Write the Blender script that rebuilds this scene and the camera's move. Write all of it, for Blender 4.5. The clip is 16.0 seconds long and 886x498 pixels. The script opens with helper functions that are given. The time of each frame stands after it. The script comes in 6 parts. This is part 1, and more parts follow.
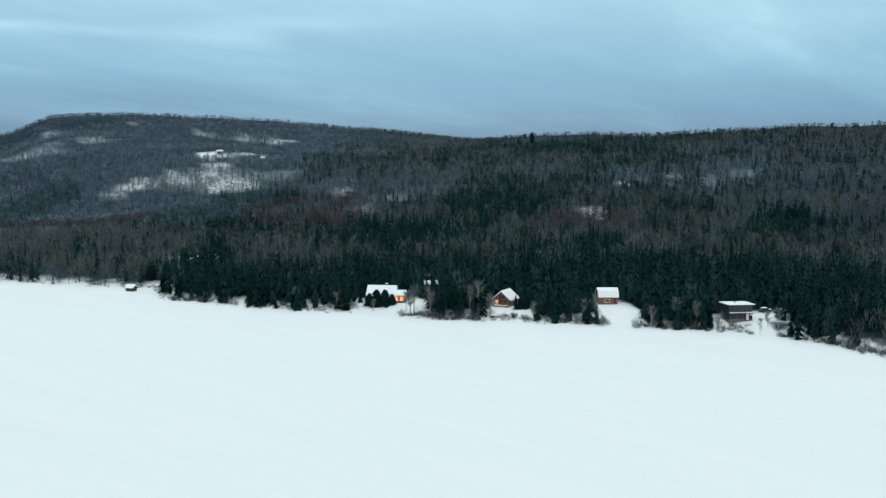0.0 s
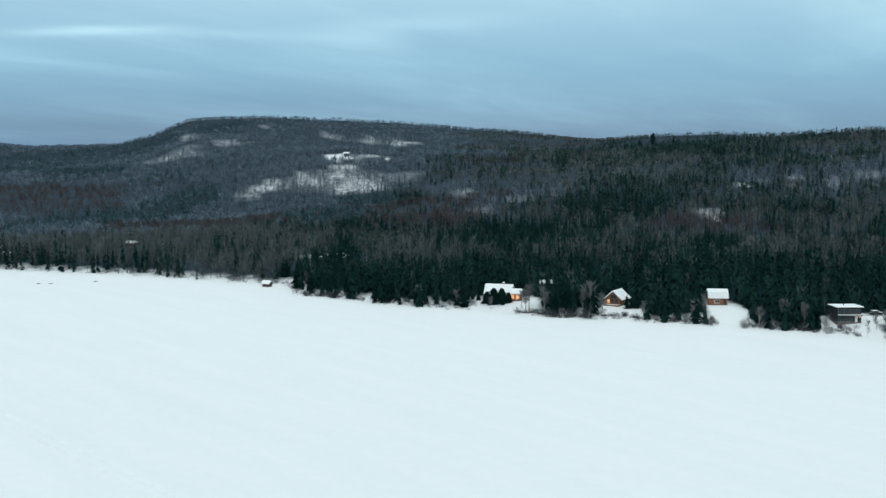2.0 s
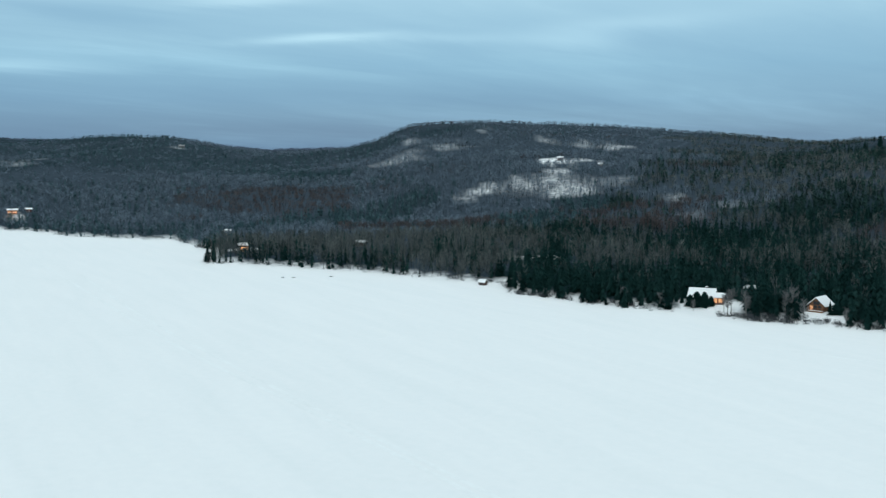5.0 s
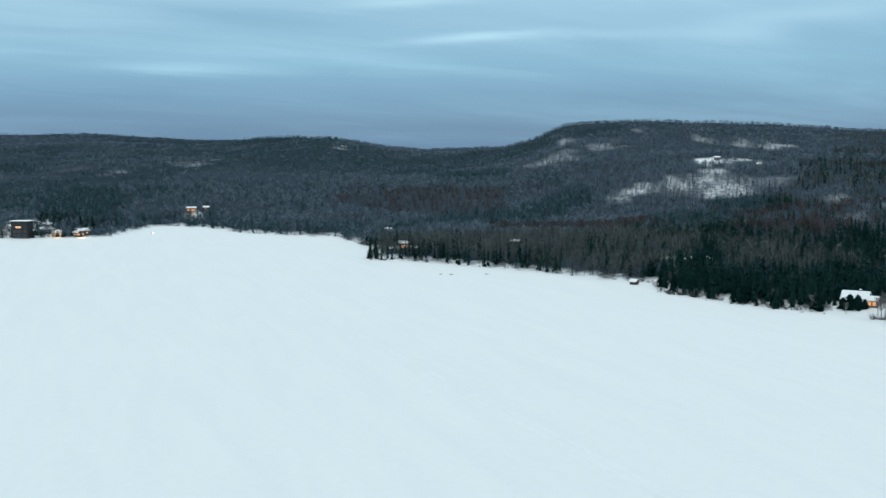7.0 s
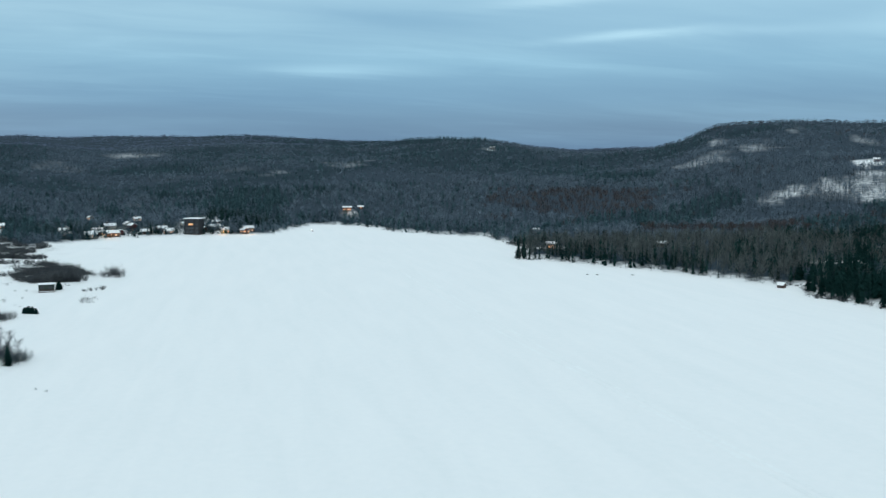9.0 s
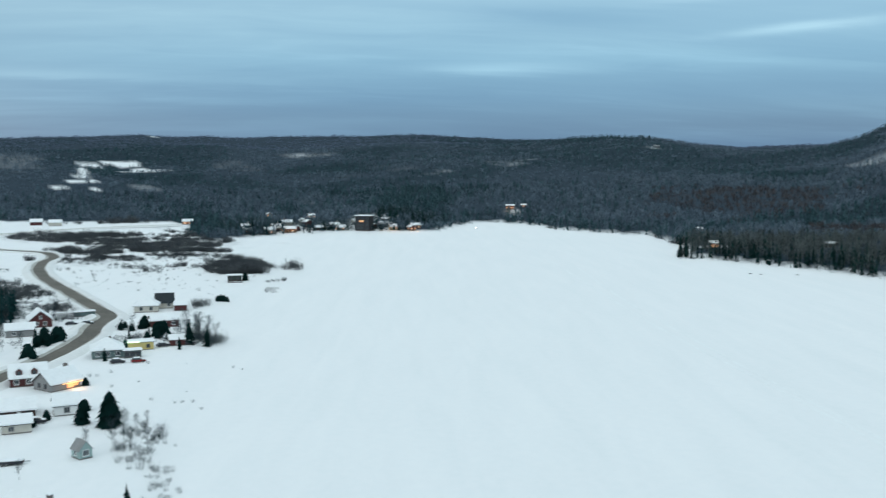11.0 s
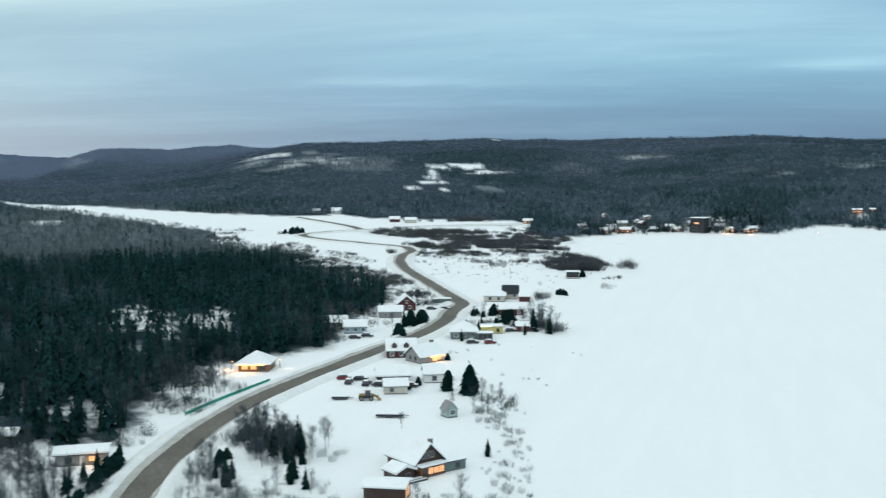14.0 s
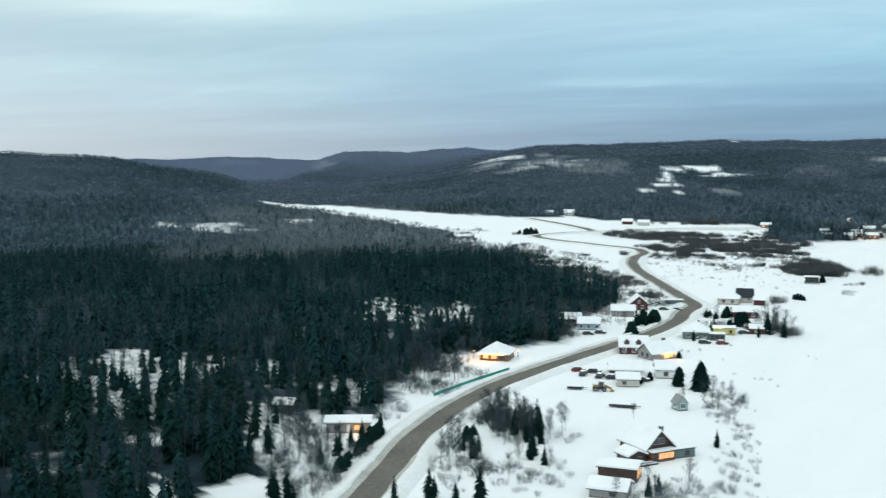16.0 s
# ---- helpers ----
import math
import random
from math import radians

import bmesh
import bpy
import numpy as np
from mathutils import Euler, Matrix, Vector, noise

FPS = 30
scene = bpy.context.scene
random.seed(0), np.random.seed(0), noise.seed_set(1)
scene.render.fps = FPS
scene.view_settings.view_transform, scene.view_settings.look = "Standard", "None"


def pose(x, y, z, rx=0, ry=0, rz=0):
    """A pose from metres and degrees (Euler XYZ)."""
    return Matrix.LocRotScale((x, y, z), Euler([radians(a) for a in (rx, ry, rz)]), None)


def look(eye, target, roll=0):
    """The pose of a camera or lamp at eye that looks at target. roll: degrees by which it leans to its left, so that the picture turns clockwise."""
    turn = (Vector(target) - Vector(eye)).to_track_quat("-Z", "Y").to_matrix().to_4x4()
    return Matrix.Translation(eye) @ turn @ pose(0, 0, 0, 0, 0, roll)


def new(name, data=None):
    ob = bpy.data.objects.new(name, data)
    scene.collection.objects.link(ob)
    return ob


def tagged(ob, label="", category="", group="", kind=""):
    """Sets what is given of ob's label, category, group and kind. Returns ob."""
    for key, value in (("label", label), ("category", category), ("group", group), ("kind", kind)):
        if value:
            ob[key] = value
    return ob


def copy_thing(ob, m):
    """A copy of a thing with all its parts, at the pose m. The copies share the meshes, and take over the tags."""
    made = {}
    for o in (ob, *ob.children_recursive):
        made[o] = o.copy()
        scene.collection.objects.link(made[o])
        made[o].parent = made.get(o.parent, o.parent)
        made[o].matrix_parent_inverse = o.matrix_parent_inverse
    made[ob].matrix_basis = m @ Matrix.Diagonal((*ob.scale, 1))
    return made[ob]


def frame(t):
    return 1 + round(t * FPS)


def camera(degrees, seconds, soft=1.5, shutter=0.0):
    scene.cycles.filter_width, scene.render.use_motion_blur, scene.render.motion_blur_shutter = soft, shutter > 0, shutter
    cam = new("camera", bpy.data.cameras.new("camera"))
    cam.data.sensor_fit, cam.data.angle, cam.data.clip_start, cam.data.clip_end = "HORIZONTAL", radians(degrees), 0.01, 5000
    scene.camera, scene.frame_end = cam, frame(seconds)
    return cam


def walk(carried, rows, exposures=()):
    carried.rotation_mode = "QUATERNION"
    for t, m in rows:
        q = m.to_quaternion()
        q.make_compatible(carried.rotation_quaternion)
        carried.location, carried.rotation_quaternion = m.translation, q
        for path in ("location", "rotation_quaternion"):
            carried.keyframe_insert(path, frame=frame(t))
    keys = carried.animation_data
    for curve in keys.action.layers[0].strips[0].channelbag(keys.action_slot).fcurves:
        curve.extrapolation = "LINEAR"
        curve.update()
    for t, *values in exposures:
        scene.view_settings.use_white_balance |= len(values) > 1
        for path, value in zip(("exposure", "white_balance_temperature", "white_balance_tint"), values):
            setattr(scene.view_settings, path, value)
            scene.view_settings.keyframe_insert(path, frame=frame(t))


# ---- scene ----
cam = camera(47.12, 16.0, soft=1.25, shutter=0.4)
# seconds, eye, compass turn to the left of north, tilt, lean
PATH = [
    (0, (-55.98, 110.80, 53.54), 2.699, -4.762, 0.25),
    (0.5, (-55.11, 105.60, 54.14), 4.275, -4.780, 0.21),
    (1, (-54.21, 100.42, 54.74), 5.985, -4.788, 0.18),
    (1.5, (-53.25, 95.26, 55.34), 7.701, -4.815, 0.16),
    (2, (-52.22, 90.14, 55.92), 9.553, -4.835, 0.12),
    (2.5, (-51.07, 85.07, 56.50), 11.491, -4.851, 0.11),
    (3, (-49.78, 80.08, 57.07), 13.423, -4.826, 0.08),
    (3.5, (-48.33, 75.16, 57.62), 15.385, -4.836, 0.11),
    (4, (-46.72, 70.30, 58.16), 17.366, -4.839, 0.10),
    (4.2, (-46.03, 68.37, 58.38), 18.211, -4.845, 0.10),
    (6.3, (-37.48, 48.29, 60.71), 27.148, -4.864, 0.07),
    (6.5, (-36.55, 46.37, 60.95), 28.044, -4.913, 0.03),
    (7, (-34.14, 41.60, 61.53), 30.258, -4.923, 0.00),
    (7.5, (-31.61, 36.91, 62.10), 32.500, -4.917, 0.02),
    (8, (-28.98, 32.34, 62.64), 34.636, -4.924, -0.03),
    (8.2, (-27.89, 30.55, 62.83), 35.500, -4.930, -0.04),
    (10.3, (-15.50, 13.99, 64.19), 43.586, -5.024, 0.01),
    (10.5, (-14.21, 12.62, 64.27), 44.592, -5.042, -0.07),
    (11, (-10.89, 9.29, 64.44), 47.654, -5.045, -0.13),
    (11.5, (-7.43, 6.09, 64.60), 50.999, -5.059, -0.21),
    (12, (-3.80, 3.00, 64.78), 54.106, -5.042, -0.25),
    (12.5, (0.00, 0.00, 64.99), 57.078, -4.984, -0.20),
    (13, (3.96, -2.88, 65.23), 60.032, -4.976, -0.23),
    (13.5, (8.05, -5.59, 65.47), 63.067, -4.959, -0.21),
    (14, (12.28, -8.06, 65.70), 66.321, -4.908, -0.28),
    (14.5, (16.61, -10.28, 65.91), 69.572, -4.878, -0.37),
    (15, (21.03, -12.30, 66.09), 72.858, -4.822, -0.34),
    (15.5, (25.50, -14.17, 66.25), 76.056, -4.758, -0.30),
    (16, (29.99, -15.97, 66.41), 79.290, -4.733, -0.32),
]


def heading(eye, turn, tilt, lean):
    a, b = radians(turn), radians(tilt)
    way = Vector((-math.sin(a) * math.cos(b), math.cos(a) * math.cos(b), math.sin(b)))
    return look(eye, Vector(eye) + 10 * way, lean)


walk(cam, [(t, heading(eye, turn, tilt, lean)) for t, eye, turn, tilt, lean in PATH],
     [(0, 0.01, 6500, 10), (3.5, -0.05, 6450, 10), (7, -0.12, 6300, 10), (11, -0.16, 6250, 10), (13.5, -0.06, 6420, 10), (16, 0.12, 6620, 10)])


# ---- world, sun ----
SUNSET = radians(112)                     # brightest part of the sky, turned left from north
world = bpy.data.worlds.new("world")
scene.world = world
world.use_nodes = True
wt = world.node_tree
wt.nodes.clear()


def node(tree, kind, **values):
    n = tree.nodes.new(kind)
    for key, value in values.items():
        n.inputs[key].default_value = value
    return n


def math_node(tree, op, a, b=None, c=None, clamp=False):
    n = tree.nodes.new("ShaderNodeMath")
    n.operation, n.use_clamp = op, clamp
    for slot, v in zip(n.inputs, (a, b, c)):
        if v is None:
            continue
        if hasattr(v, "is_output"):
            tree.links.new(v, slot)
        else:
            slot.default_value = v
    return n.outputs[0]


def ramp(tree, fac, stops):
    n = tree.nodes.new("ShaderNodeValToRGB")
    cr = n.color_ramp
    cr.elements[0].position, cr.elements[1].position = stops[0][0], stops[-1][0]
    for pos, _ in stops[1:-1]:
        cr.elements.new(pos)
    for e, (pos, col) in zip(cr.elements, stops):
        e.position, e.color = pos, (*col, 1)
    tree.links.new(fac, n.inputs[0])
    return n.outputs[0]


def mix(tree, kind, fac, a, b):
    n = tree.nodes.new("ShaderNodeMixRGB")
    n.blend_type = kind
    for slot, v in zip(n.inputs, (fac, a, b)):
        if hasattr(v, "is_output"):
            tree.links.new(v, slot)
        else:
            slot.default_value = v if isinstance(v, (int, float)) else (*v, 1)
    return n.outputs[0]


coord = wt.nodes.new("ShaderNodeTexCoord").outputs["Generated"]
sep = wt.nodes.new("ShaderNodeSeparateXYZ")
wt.links.new(coord, sep.inputs[0])
up = math_node(wt, "MAXIMUM", sep.outputs[2], 0.0)
lift = math_node(wt, "ADD", up, 0.10)
flat = wt.nodes.new("ShaderNodeCombineXYZ")
wt.links.new(math_node(wt, "DIVIDE", sep.outputs[0], lift), flat.inputs[0])
wt.links.new(math_node(wt, "DIVIDE", sep.outputs[1], lift), flat.inputs[1])
# long cloud streets that run across the valley
turned = node(wt, "ShaderNodeMapping", Rotation=(0, 0, radians(60)), Scale=(3.0, 1.25, 1.0))
turned.vector_type = "TEXTURE"
wt.links.new(flat.outputs[0], turned.inputs[0])
streaks = node(wt, "ShaderNodeTexNoise", Scale=0.75, Detail=4.0, Roughness=0.55, Distortion=0.5)
wt.links.new(turned.outputs[0], streaks.inputs["Vector"])
wisps = node(wt, "ShaderNodeTexNoise", Scale=3.4, Detail=6.0, Roughness=0.6, Distortion=0.8)
wt.links.new(turned.outputs[0], wisps.inputs["Vector"])
cloud = math_node(wt, "ADD", math_node(wt, "MULTIPLY", streaks.outputs[0], 0.8), math_node(wt, "MULTIPLY", wisps.outputs[0], 0.2))
veil = ramp(wt, up, [(0.0, (0.083, 0.205, 0.375)), (0.03, (0.094, 0.228, 0.40)), (0.06, (0.138, 0.312, 0.50)), (0.095, (0.205, 0.41, 0.585)), (0.155, (0.335, 0.55, 0.685)),
                     (0.30, (0.435, 0.63, 0.725)), (0.60, (0.705, 0.85, 0.89)), (1.0, (0.845, 0.965, 0.99))])
shade = ramp(wt, cloud, [(0.32, (0.86, 0.91, 0.95)), (0.47, (1.01, 1.02, 1.02)), (0.56, (1.20, 1.16, 1.11)), (0.68, (1.58, 1.43, 1.31))])
veil = mix(wt, "MULTIPLY", 1.0, veil, shade)
# single wisps of cloud: turn left from north, height, half length, half thickness (degrees), slope, strength
azimuth = math_node(wt, "MULTIPLY", math_node(wt, "ARCTAN2", math_node(wt, "MULTIPLY", sep.outputs[0], -1.0), sep.outputs[1]), 180 / math.pi)
height = math_node(wt, "MULTIPLY", math_node(wt, "ARCSINE", sep.outputs[2]), 180 / math.pi)
ragged = math_node(wt, "MULTIPLY_ADD", wisps.outputs[0], 2.0, -1.0)
wisp_sum = None
WISPS = [(28.8, 6.8, 3.6, 0.22, -0.07, 0.34), (44.7, 5.0, 4.2, 0.34, 0.0, 0.30), (14.3, 6.75, 3.0, 0.5, 0.0, 0.16), (32.5, 8.7, 3.5, 0.3, -0.05, 0.22), (22.4, 6.9, 5.0, 0.3, 0.0, 0.14), (69.0, 4.45, 5.0, 0.25, 0.0, 0.16),
         (11.5, 7.6, 5.0, 0.5, -0.05, 0.16), (96.0, 8.4, 8.0, 0.6, 0.0, 0.16), (40.5, 7.7, 6.5, 0.7, 0.0, -0.16), (52.0, 3.2, 9.0, 0.8, 0.0, -0.12), (92.0, 6.0, 7.0, 0.8, 0.0, -0.10), (20.0, 3.4, 8.0, 0.9, 0.0, -0.08)]
for a0, e0, long_, thick_, slope, power in WISPS:
    da = math_node(wt, "SUBTRACT", azimuth, a0)
    de = math_node(wt, "SUBTRACT", math_node(wt, "MULTIPLY_ADD", ragged, 0.35, height), math_node(wt, "MULTIPLY_ADD", da, slope, e0))
    q = math_node(wt, "ADD", math_node(wt, "POWER", math_node(wt, "ABSOLUTE", math_node(wt, "DIVIDE", da, long_)), 2.0), math_node(wt, "POWER", math_node(wt, "ABSOLUTE", math_node(wt, "DIVIDE", de, thick_)), 2.0))
    w = math_node(wt, "MULTIPLY", math_node(wt, "EXPONENT", math_node(wt, "MULTIPLY", q, -1.0)), power)
    wisp_sum = w if wisp_sum is None else math_node(wt, "ADD", wisp_sum, w)
veil = mix(wt, "MULTIPLY", 1.0, veil, ramp(wt, math_node(wt, "ADD", wisp_sum, 0.5), [(0.3, (0.76, 0.83, 0.89)), (0.5, (1.0, 1.0, 1.0)), (0.85, (1.62, 1.42, 1.28))]))
# the sky is paler towards the sunset
west = math_node(wt, "ADD", math_node(wt, "MULTIPLY", sep.outputs[0], -math.sin(SUNSET)), math_node(wt, "MULTIPLY", sep.outputs[1], math.cos(SUNSET)))
glow = math_node(wt, "POWER", math_node(wt, "MAXIMUM", west, 0.0), 5.0)
low = ramp(wt, up, [(0.0, (1, 1, 1)), (0.05, (0.8, 0.8, 0.8)), (0.12, (0.42, 0.42, 0.42)), (0.28, (0.1, 0.1, 0.1))])
veil = mix(wt, "MULTIPLY", glow, veil, (1.0, 0.87, 0.80))
veil = mix(wt, "ADD", 1.0, veil, mix(wt, "MULTIPLY", 1.0, mix(wt, "MULTIPLY", 1.0, (0.43, 0.42, 0.37), low), ramp(wt, glow, [(0.0, (0, 0, 0)), (1.0, (1, 1, 1))])))
clear = wt.nodes.new("ShaderNodeTexSky")
clear.sky_type, clear.sun_disc = "NISHITA", False
clear.sun_elevation, clear.sun_rotation = radians(12), radians(170)
back = node(wt, "ShaderNodeBackground", Strength=1.0)
thin = node(wt, "ShaderNodeBackground", Strength=0.02)
wt.links.new(veil, back.inputs[0])
wt.links.new(clear.outputs[0], thin.inputs[0])
both = wt.nodes.new("ShaderNodeAddShader")
wt.links.new(back.outputs[0], both.inputs[0])
wt.links.new(thin.outputs[0], both.inputs[1])
wt.links.new(both.outputs[0], wt.nodes.new("ShaderNodeOutputWorld").inputs[0])

sun = new("sun", bpy.data.lights.new("sun", "SUN"))
sun.data.energy, sun.data.angle, sun.data.color = 0.4, radians(40), (1.0, 0.96, 0.92)
sun.matrix_world = look((0, 0, 0), (-math.sin(radians(170)), -math.cos(radians(170)), -0.6))
scene.view_settings.exposure = 0.0


# ---- the lie of the land ----
# Shore of the frozen lake, in metres, counter-clockwise from the headland in the east
NORTH_SHORE = [(70, 370), (55, 400), (38, 426), (20, 435), (-3, 443), (-19, 447), (-50, 453), (-73, 457), (-111, 471), (-136, 477), (-156, 489), (-181, 500), (-200, 530), (-246, 544), (-277, 553),
               (-317, 562), (-374, 569), (-396, 569), (-440, 637), (-472, 664), (-525, 706), (-580, 704), (-632, 712), (-695, 742), (-757, 742)]
SOUTH_SHORE = [(-730, 690), (-688, 624), (-729, 550), (-744, 496), (-742, 464), (-714, 400), (-663, 368), (-560, 352), (-520, 340), (-466, 300), (-400, 240), (-328, 190), (-276, 155), (-240, 130),
               (-203, 106), (-173, 92), (-150, 80), (-110, 52), (-80, 10), (-60, -60), (-40, -160), (60, -320), (260, -380), (420, -250), (470, 0), (400, 190), (240, 300), (110, 330)]
SHORE = NORTH_SHORE + SOUTH_SHORE


def noise2(x, y, cell, seed):
    """Smooth value noise in -1..1, one bump per cell."""
    def rnd(i, j):
        v = np.sin(i * 127.1 + j * 311.7 + seed * 74.7) * 43758.5453
        return (v - np.floor(v)) * 2 - 1
    u, v = x / cell, y / cell
    i, j = np.floor(u), np.floor(v)
    a, b = u - i, v - j
    a, b = a * a * (3 - 2 * a), b * b * (3 - 2 * b)
    return (rnd(i, j) * (1 - a) + rnd(i + 1, j) * a) * (1 - b) + (rnd(i, j + 1) * (1 - a) + rnd(i + 1, j + 1) * a) * b


def rough(x, y, cell, seed, octaves=4):
    return sum(noise2(x, y, cell / 2 ** k, seed + k) / 1.8 ** k for k in range(octaves))


def off_line(x, y, line, closed=False):
    """Distance to a line of points."""
    best = np.full(np.shape(x), 1e9)
    pts = list(line) + ([line[0]] if closed else [])
    for (ax, ay), (bx, by) in zip(pts, pts[1:]):
        dx, dy = bx - ax, by - ay
        u = np.clip(((x - ax) * dx + (y - ay) * dy) / (dx * dx + dy * dy), 0, 1)
        best = np.minimum(best, np.hypot(x - ax - u * dx, y - ay - u * dy))
    return best


def inside(x, y, line):
    hit = np.zeros(np.shape(x), bool)
    for (ax, ay), (bx, by) in zip(line, list(line[1:]) + [line[0]]):
        if ay != by:
            hit ^= ((ay > y) != (by > y)) & (x < (bx - ax) * (y - ay) / (by - ay) + ax)
    return hit


def shore_distance(x, y):
    """Metres inland from the shore, negative out on the ice."""
    return off_line(x, y, SHORE, True) * np.where(inside(x, y, SHORE), -1, 1)


def ease(v, a, b):
    s = np.clip((v - a) / (b - a), 0, 1)
    return s * s * (3 - 2 * s)


# Ridges: the point they are seen from, distance of crest and foot, steepness, and rows of (turn left from north, rise in degrees)
NORTH_HILL = ((-50, 90, 56), 1250, 640, 1.0, [(-60, 1.89), (-25, 2.24), (-20.7, 2.04), (-17.5, 1.99), (-13.2, 1.78), (-10.3, 1.66), (-6.2, 1.92), (-5, 1.88), (-2, 1.62), (0.5, 1.26), (3, 0.63), (8, 0.0), (14, -0.9), (24, -2.4)])
NORTH_MOUNTAIN = ((-50, 90, 56), 1640, 860, 0.9, [(-60, 1.3), (-12, 1.3), (-3.5, 1.3), (0.9, 1.28), (2.4, 1.48), (5.7, 1.85), (9.9, 2.13), (13.3, 2.27), (16.1, 2.4), (19.6, 2.55), (20.6, 2.58), (21.8, 2.5), (23.6, 2.42), (24.8, 1.86), (25.7, 1.36), (26.6, 1.0), (28, 0.5), (29.5, 0.2), (33, -0.3), (40, -0.9), (55, -1.8)])
ROUND_HILL = ((-30, 40, 62), 2000, 1000, 1.0, [(22, 0.09), (28, -0.01), (31, 0.0), (33.2, 0.36), (34.5, 0.76), (35.6, 0.88), (36.6, 0.91), (37.7, 0.66), (40, 0.4), (46, -0.11), (56, -0.7), (75, -1.5)])
WEST_HILL = ((0, 5, 65), 2700, 1250, 0.9, [(15, 0.2), (26.5, 0.72), (29.5, 0.66), (31.5, 0.6), (34, 0.75), (38, 1.08), (40.6, 1.15), (44, 1.08), (46.5, 1.2), (49.4, 1.37), (53.7, 1.27), (56.6, 1.20),
                                      (60.8, 1.36), (62.5, 1.24), (64.2, 1.34), (69, 1.16), (74.3, 0.98), (76.2, 0.66), (77.5, 0.42), (78.9, 0.02), (80.1, -0.22), (82, -0.48), (84.5, -0.75), (86.7, -0.95), (89, -1.15), (95, -1.5), (110, -1.6)])
MIDDLE_RIDGE = ((25, -14, 66), 3600, 2800, 0.85, [(60, 0.38), (70, 0.68), (75, 0.86), (76.9, 0.9), (77.9, 1.02), (79.4, 0.88), (81.3, 0.65), (82.6, 0.76), (84.8, 0.75), (86.1, 0.34), (87, -0.04), (87.7, -0.37), (88.4, -0.72), (90, -1.02), (110, -1.12)])
FAR_RIDGE = ((25, -14, 66), 4450, 3700, 1.0, [(60, -0.2), (80, 0.2), (85, 0.32), (87, 0.34), (89.2, 0.45), (91.3, 0.47), (94.3, 0.36), (96.1, 0.47), (97.3, 0.38), (99, 0.3), (110, 0.5), (180, 0.8), (300, 0.8)])
SOUTH_WEST_HILL = ((25, -14, 66), 1900, 1080, 0.85, [(84, -2.5), (87.6, -1.8), (89.8, -1.1), (92, -0.34), (94.3, -0.1), (95.8, 0.14), (97.2, 0.43), (100, 0.65), (102.8, 0.78), (110, 1.26), (150, 1.56), (300, 2.06)])
RIDGES = [NORTH_HILL, NORTH_MOUNTAIN, ROUND_HILL, WEST_HILL, MIDDLE_RIDGE, FAR_RIDGE, SOUTH_WEST_HILL]


def turn_of(x, y, cx, cy):
    """Degrees turned left from north, -90 to 270."""
    a = np.degrees(np.arctan2(-(x - cx), y - cy))
    return np.where(a < -90, a + 360, a)


def land(x, y, s=None):
    """Height of the ground."""
    x, y = np.asarray(x, float), np.asarray(y, float)
    s = shore_distance(x, y) if s is None else s
    north = ease(turn_of(x, y, -30, 60), 48, 38) * ease(y, 250, 420)
    z = ease(s, 0, 10) * 1.0 + north * (1.8 * ease(s, 2, 16) + np.clip(s - 12, 0, 400) * 0.03)
    r0 = np.hypot(x + 20, y - 40)
    z += (1 - north) * np.clip(r0 - 760, 0, 800) * 0.024 * ease(s, 0, 150)
    inland = ease(s, 0, 80)
    for (cx, cy, cz), crest, foot, power, rows in RIDGES:
        r, az = np.hypot(x - cx, y - cy), turn_of(x, y, cx, cy)
        el = np.interp(az, [a for a, _ in rows], [e for _, e in rows])
        wob = 1 + 0.07 * noise2(x, y, 420, 5)
        top = cz + crest * np.tan(np.radians(el)) - 3.0
        rise = np.clip((r * wob - foot) / (crest - foot), 0, 1) ** power
        fall = 1 - 0.45 * ease(r * wob, crest, crest * 1.7)
        z = z + (np.maximum(z, top * rise * fall + (1 - rise) * z * (rise > 0)) - z) * inland
    hilly = ease(z, 12, 60)
    z += hilly * (rough(x, y, 260, 11) * 6.0 + rough(x, y, 60, 17, 2) * 1.6)
    flat = ease(s, 4, 60) * (1 - hilly) * ease(r0, 420, 700)
    return z + flat * rough(x, y, 120, 23) * 0.5


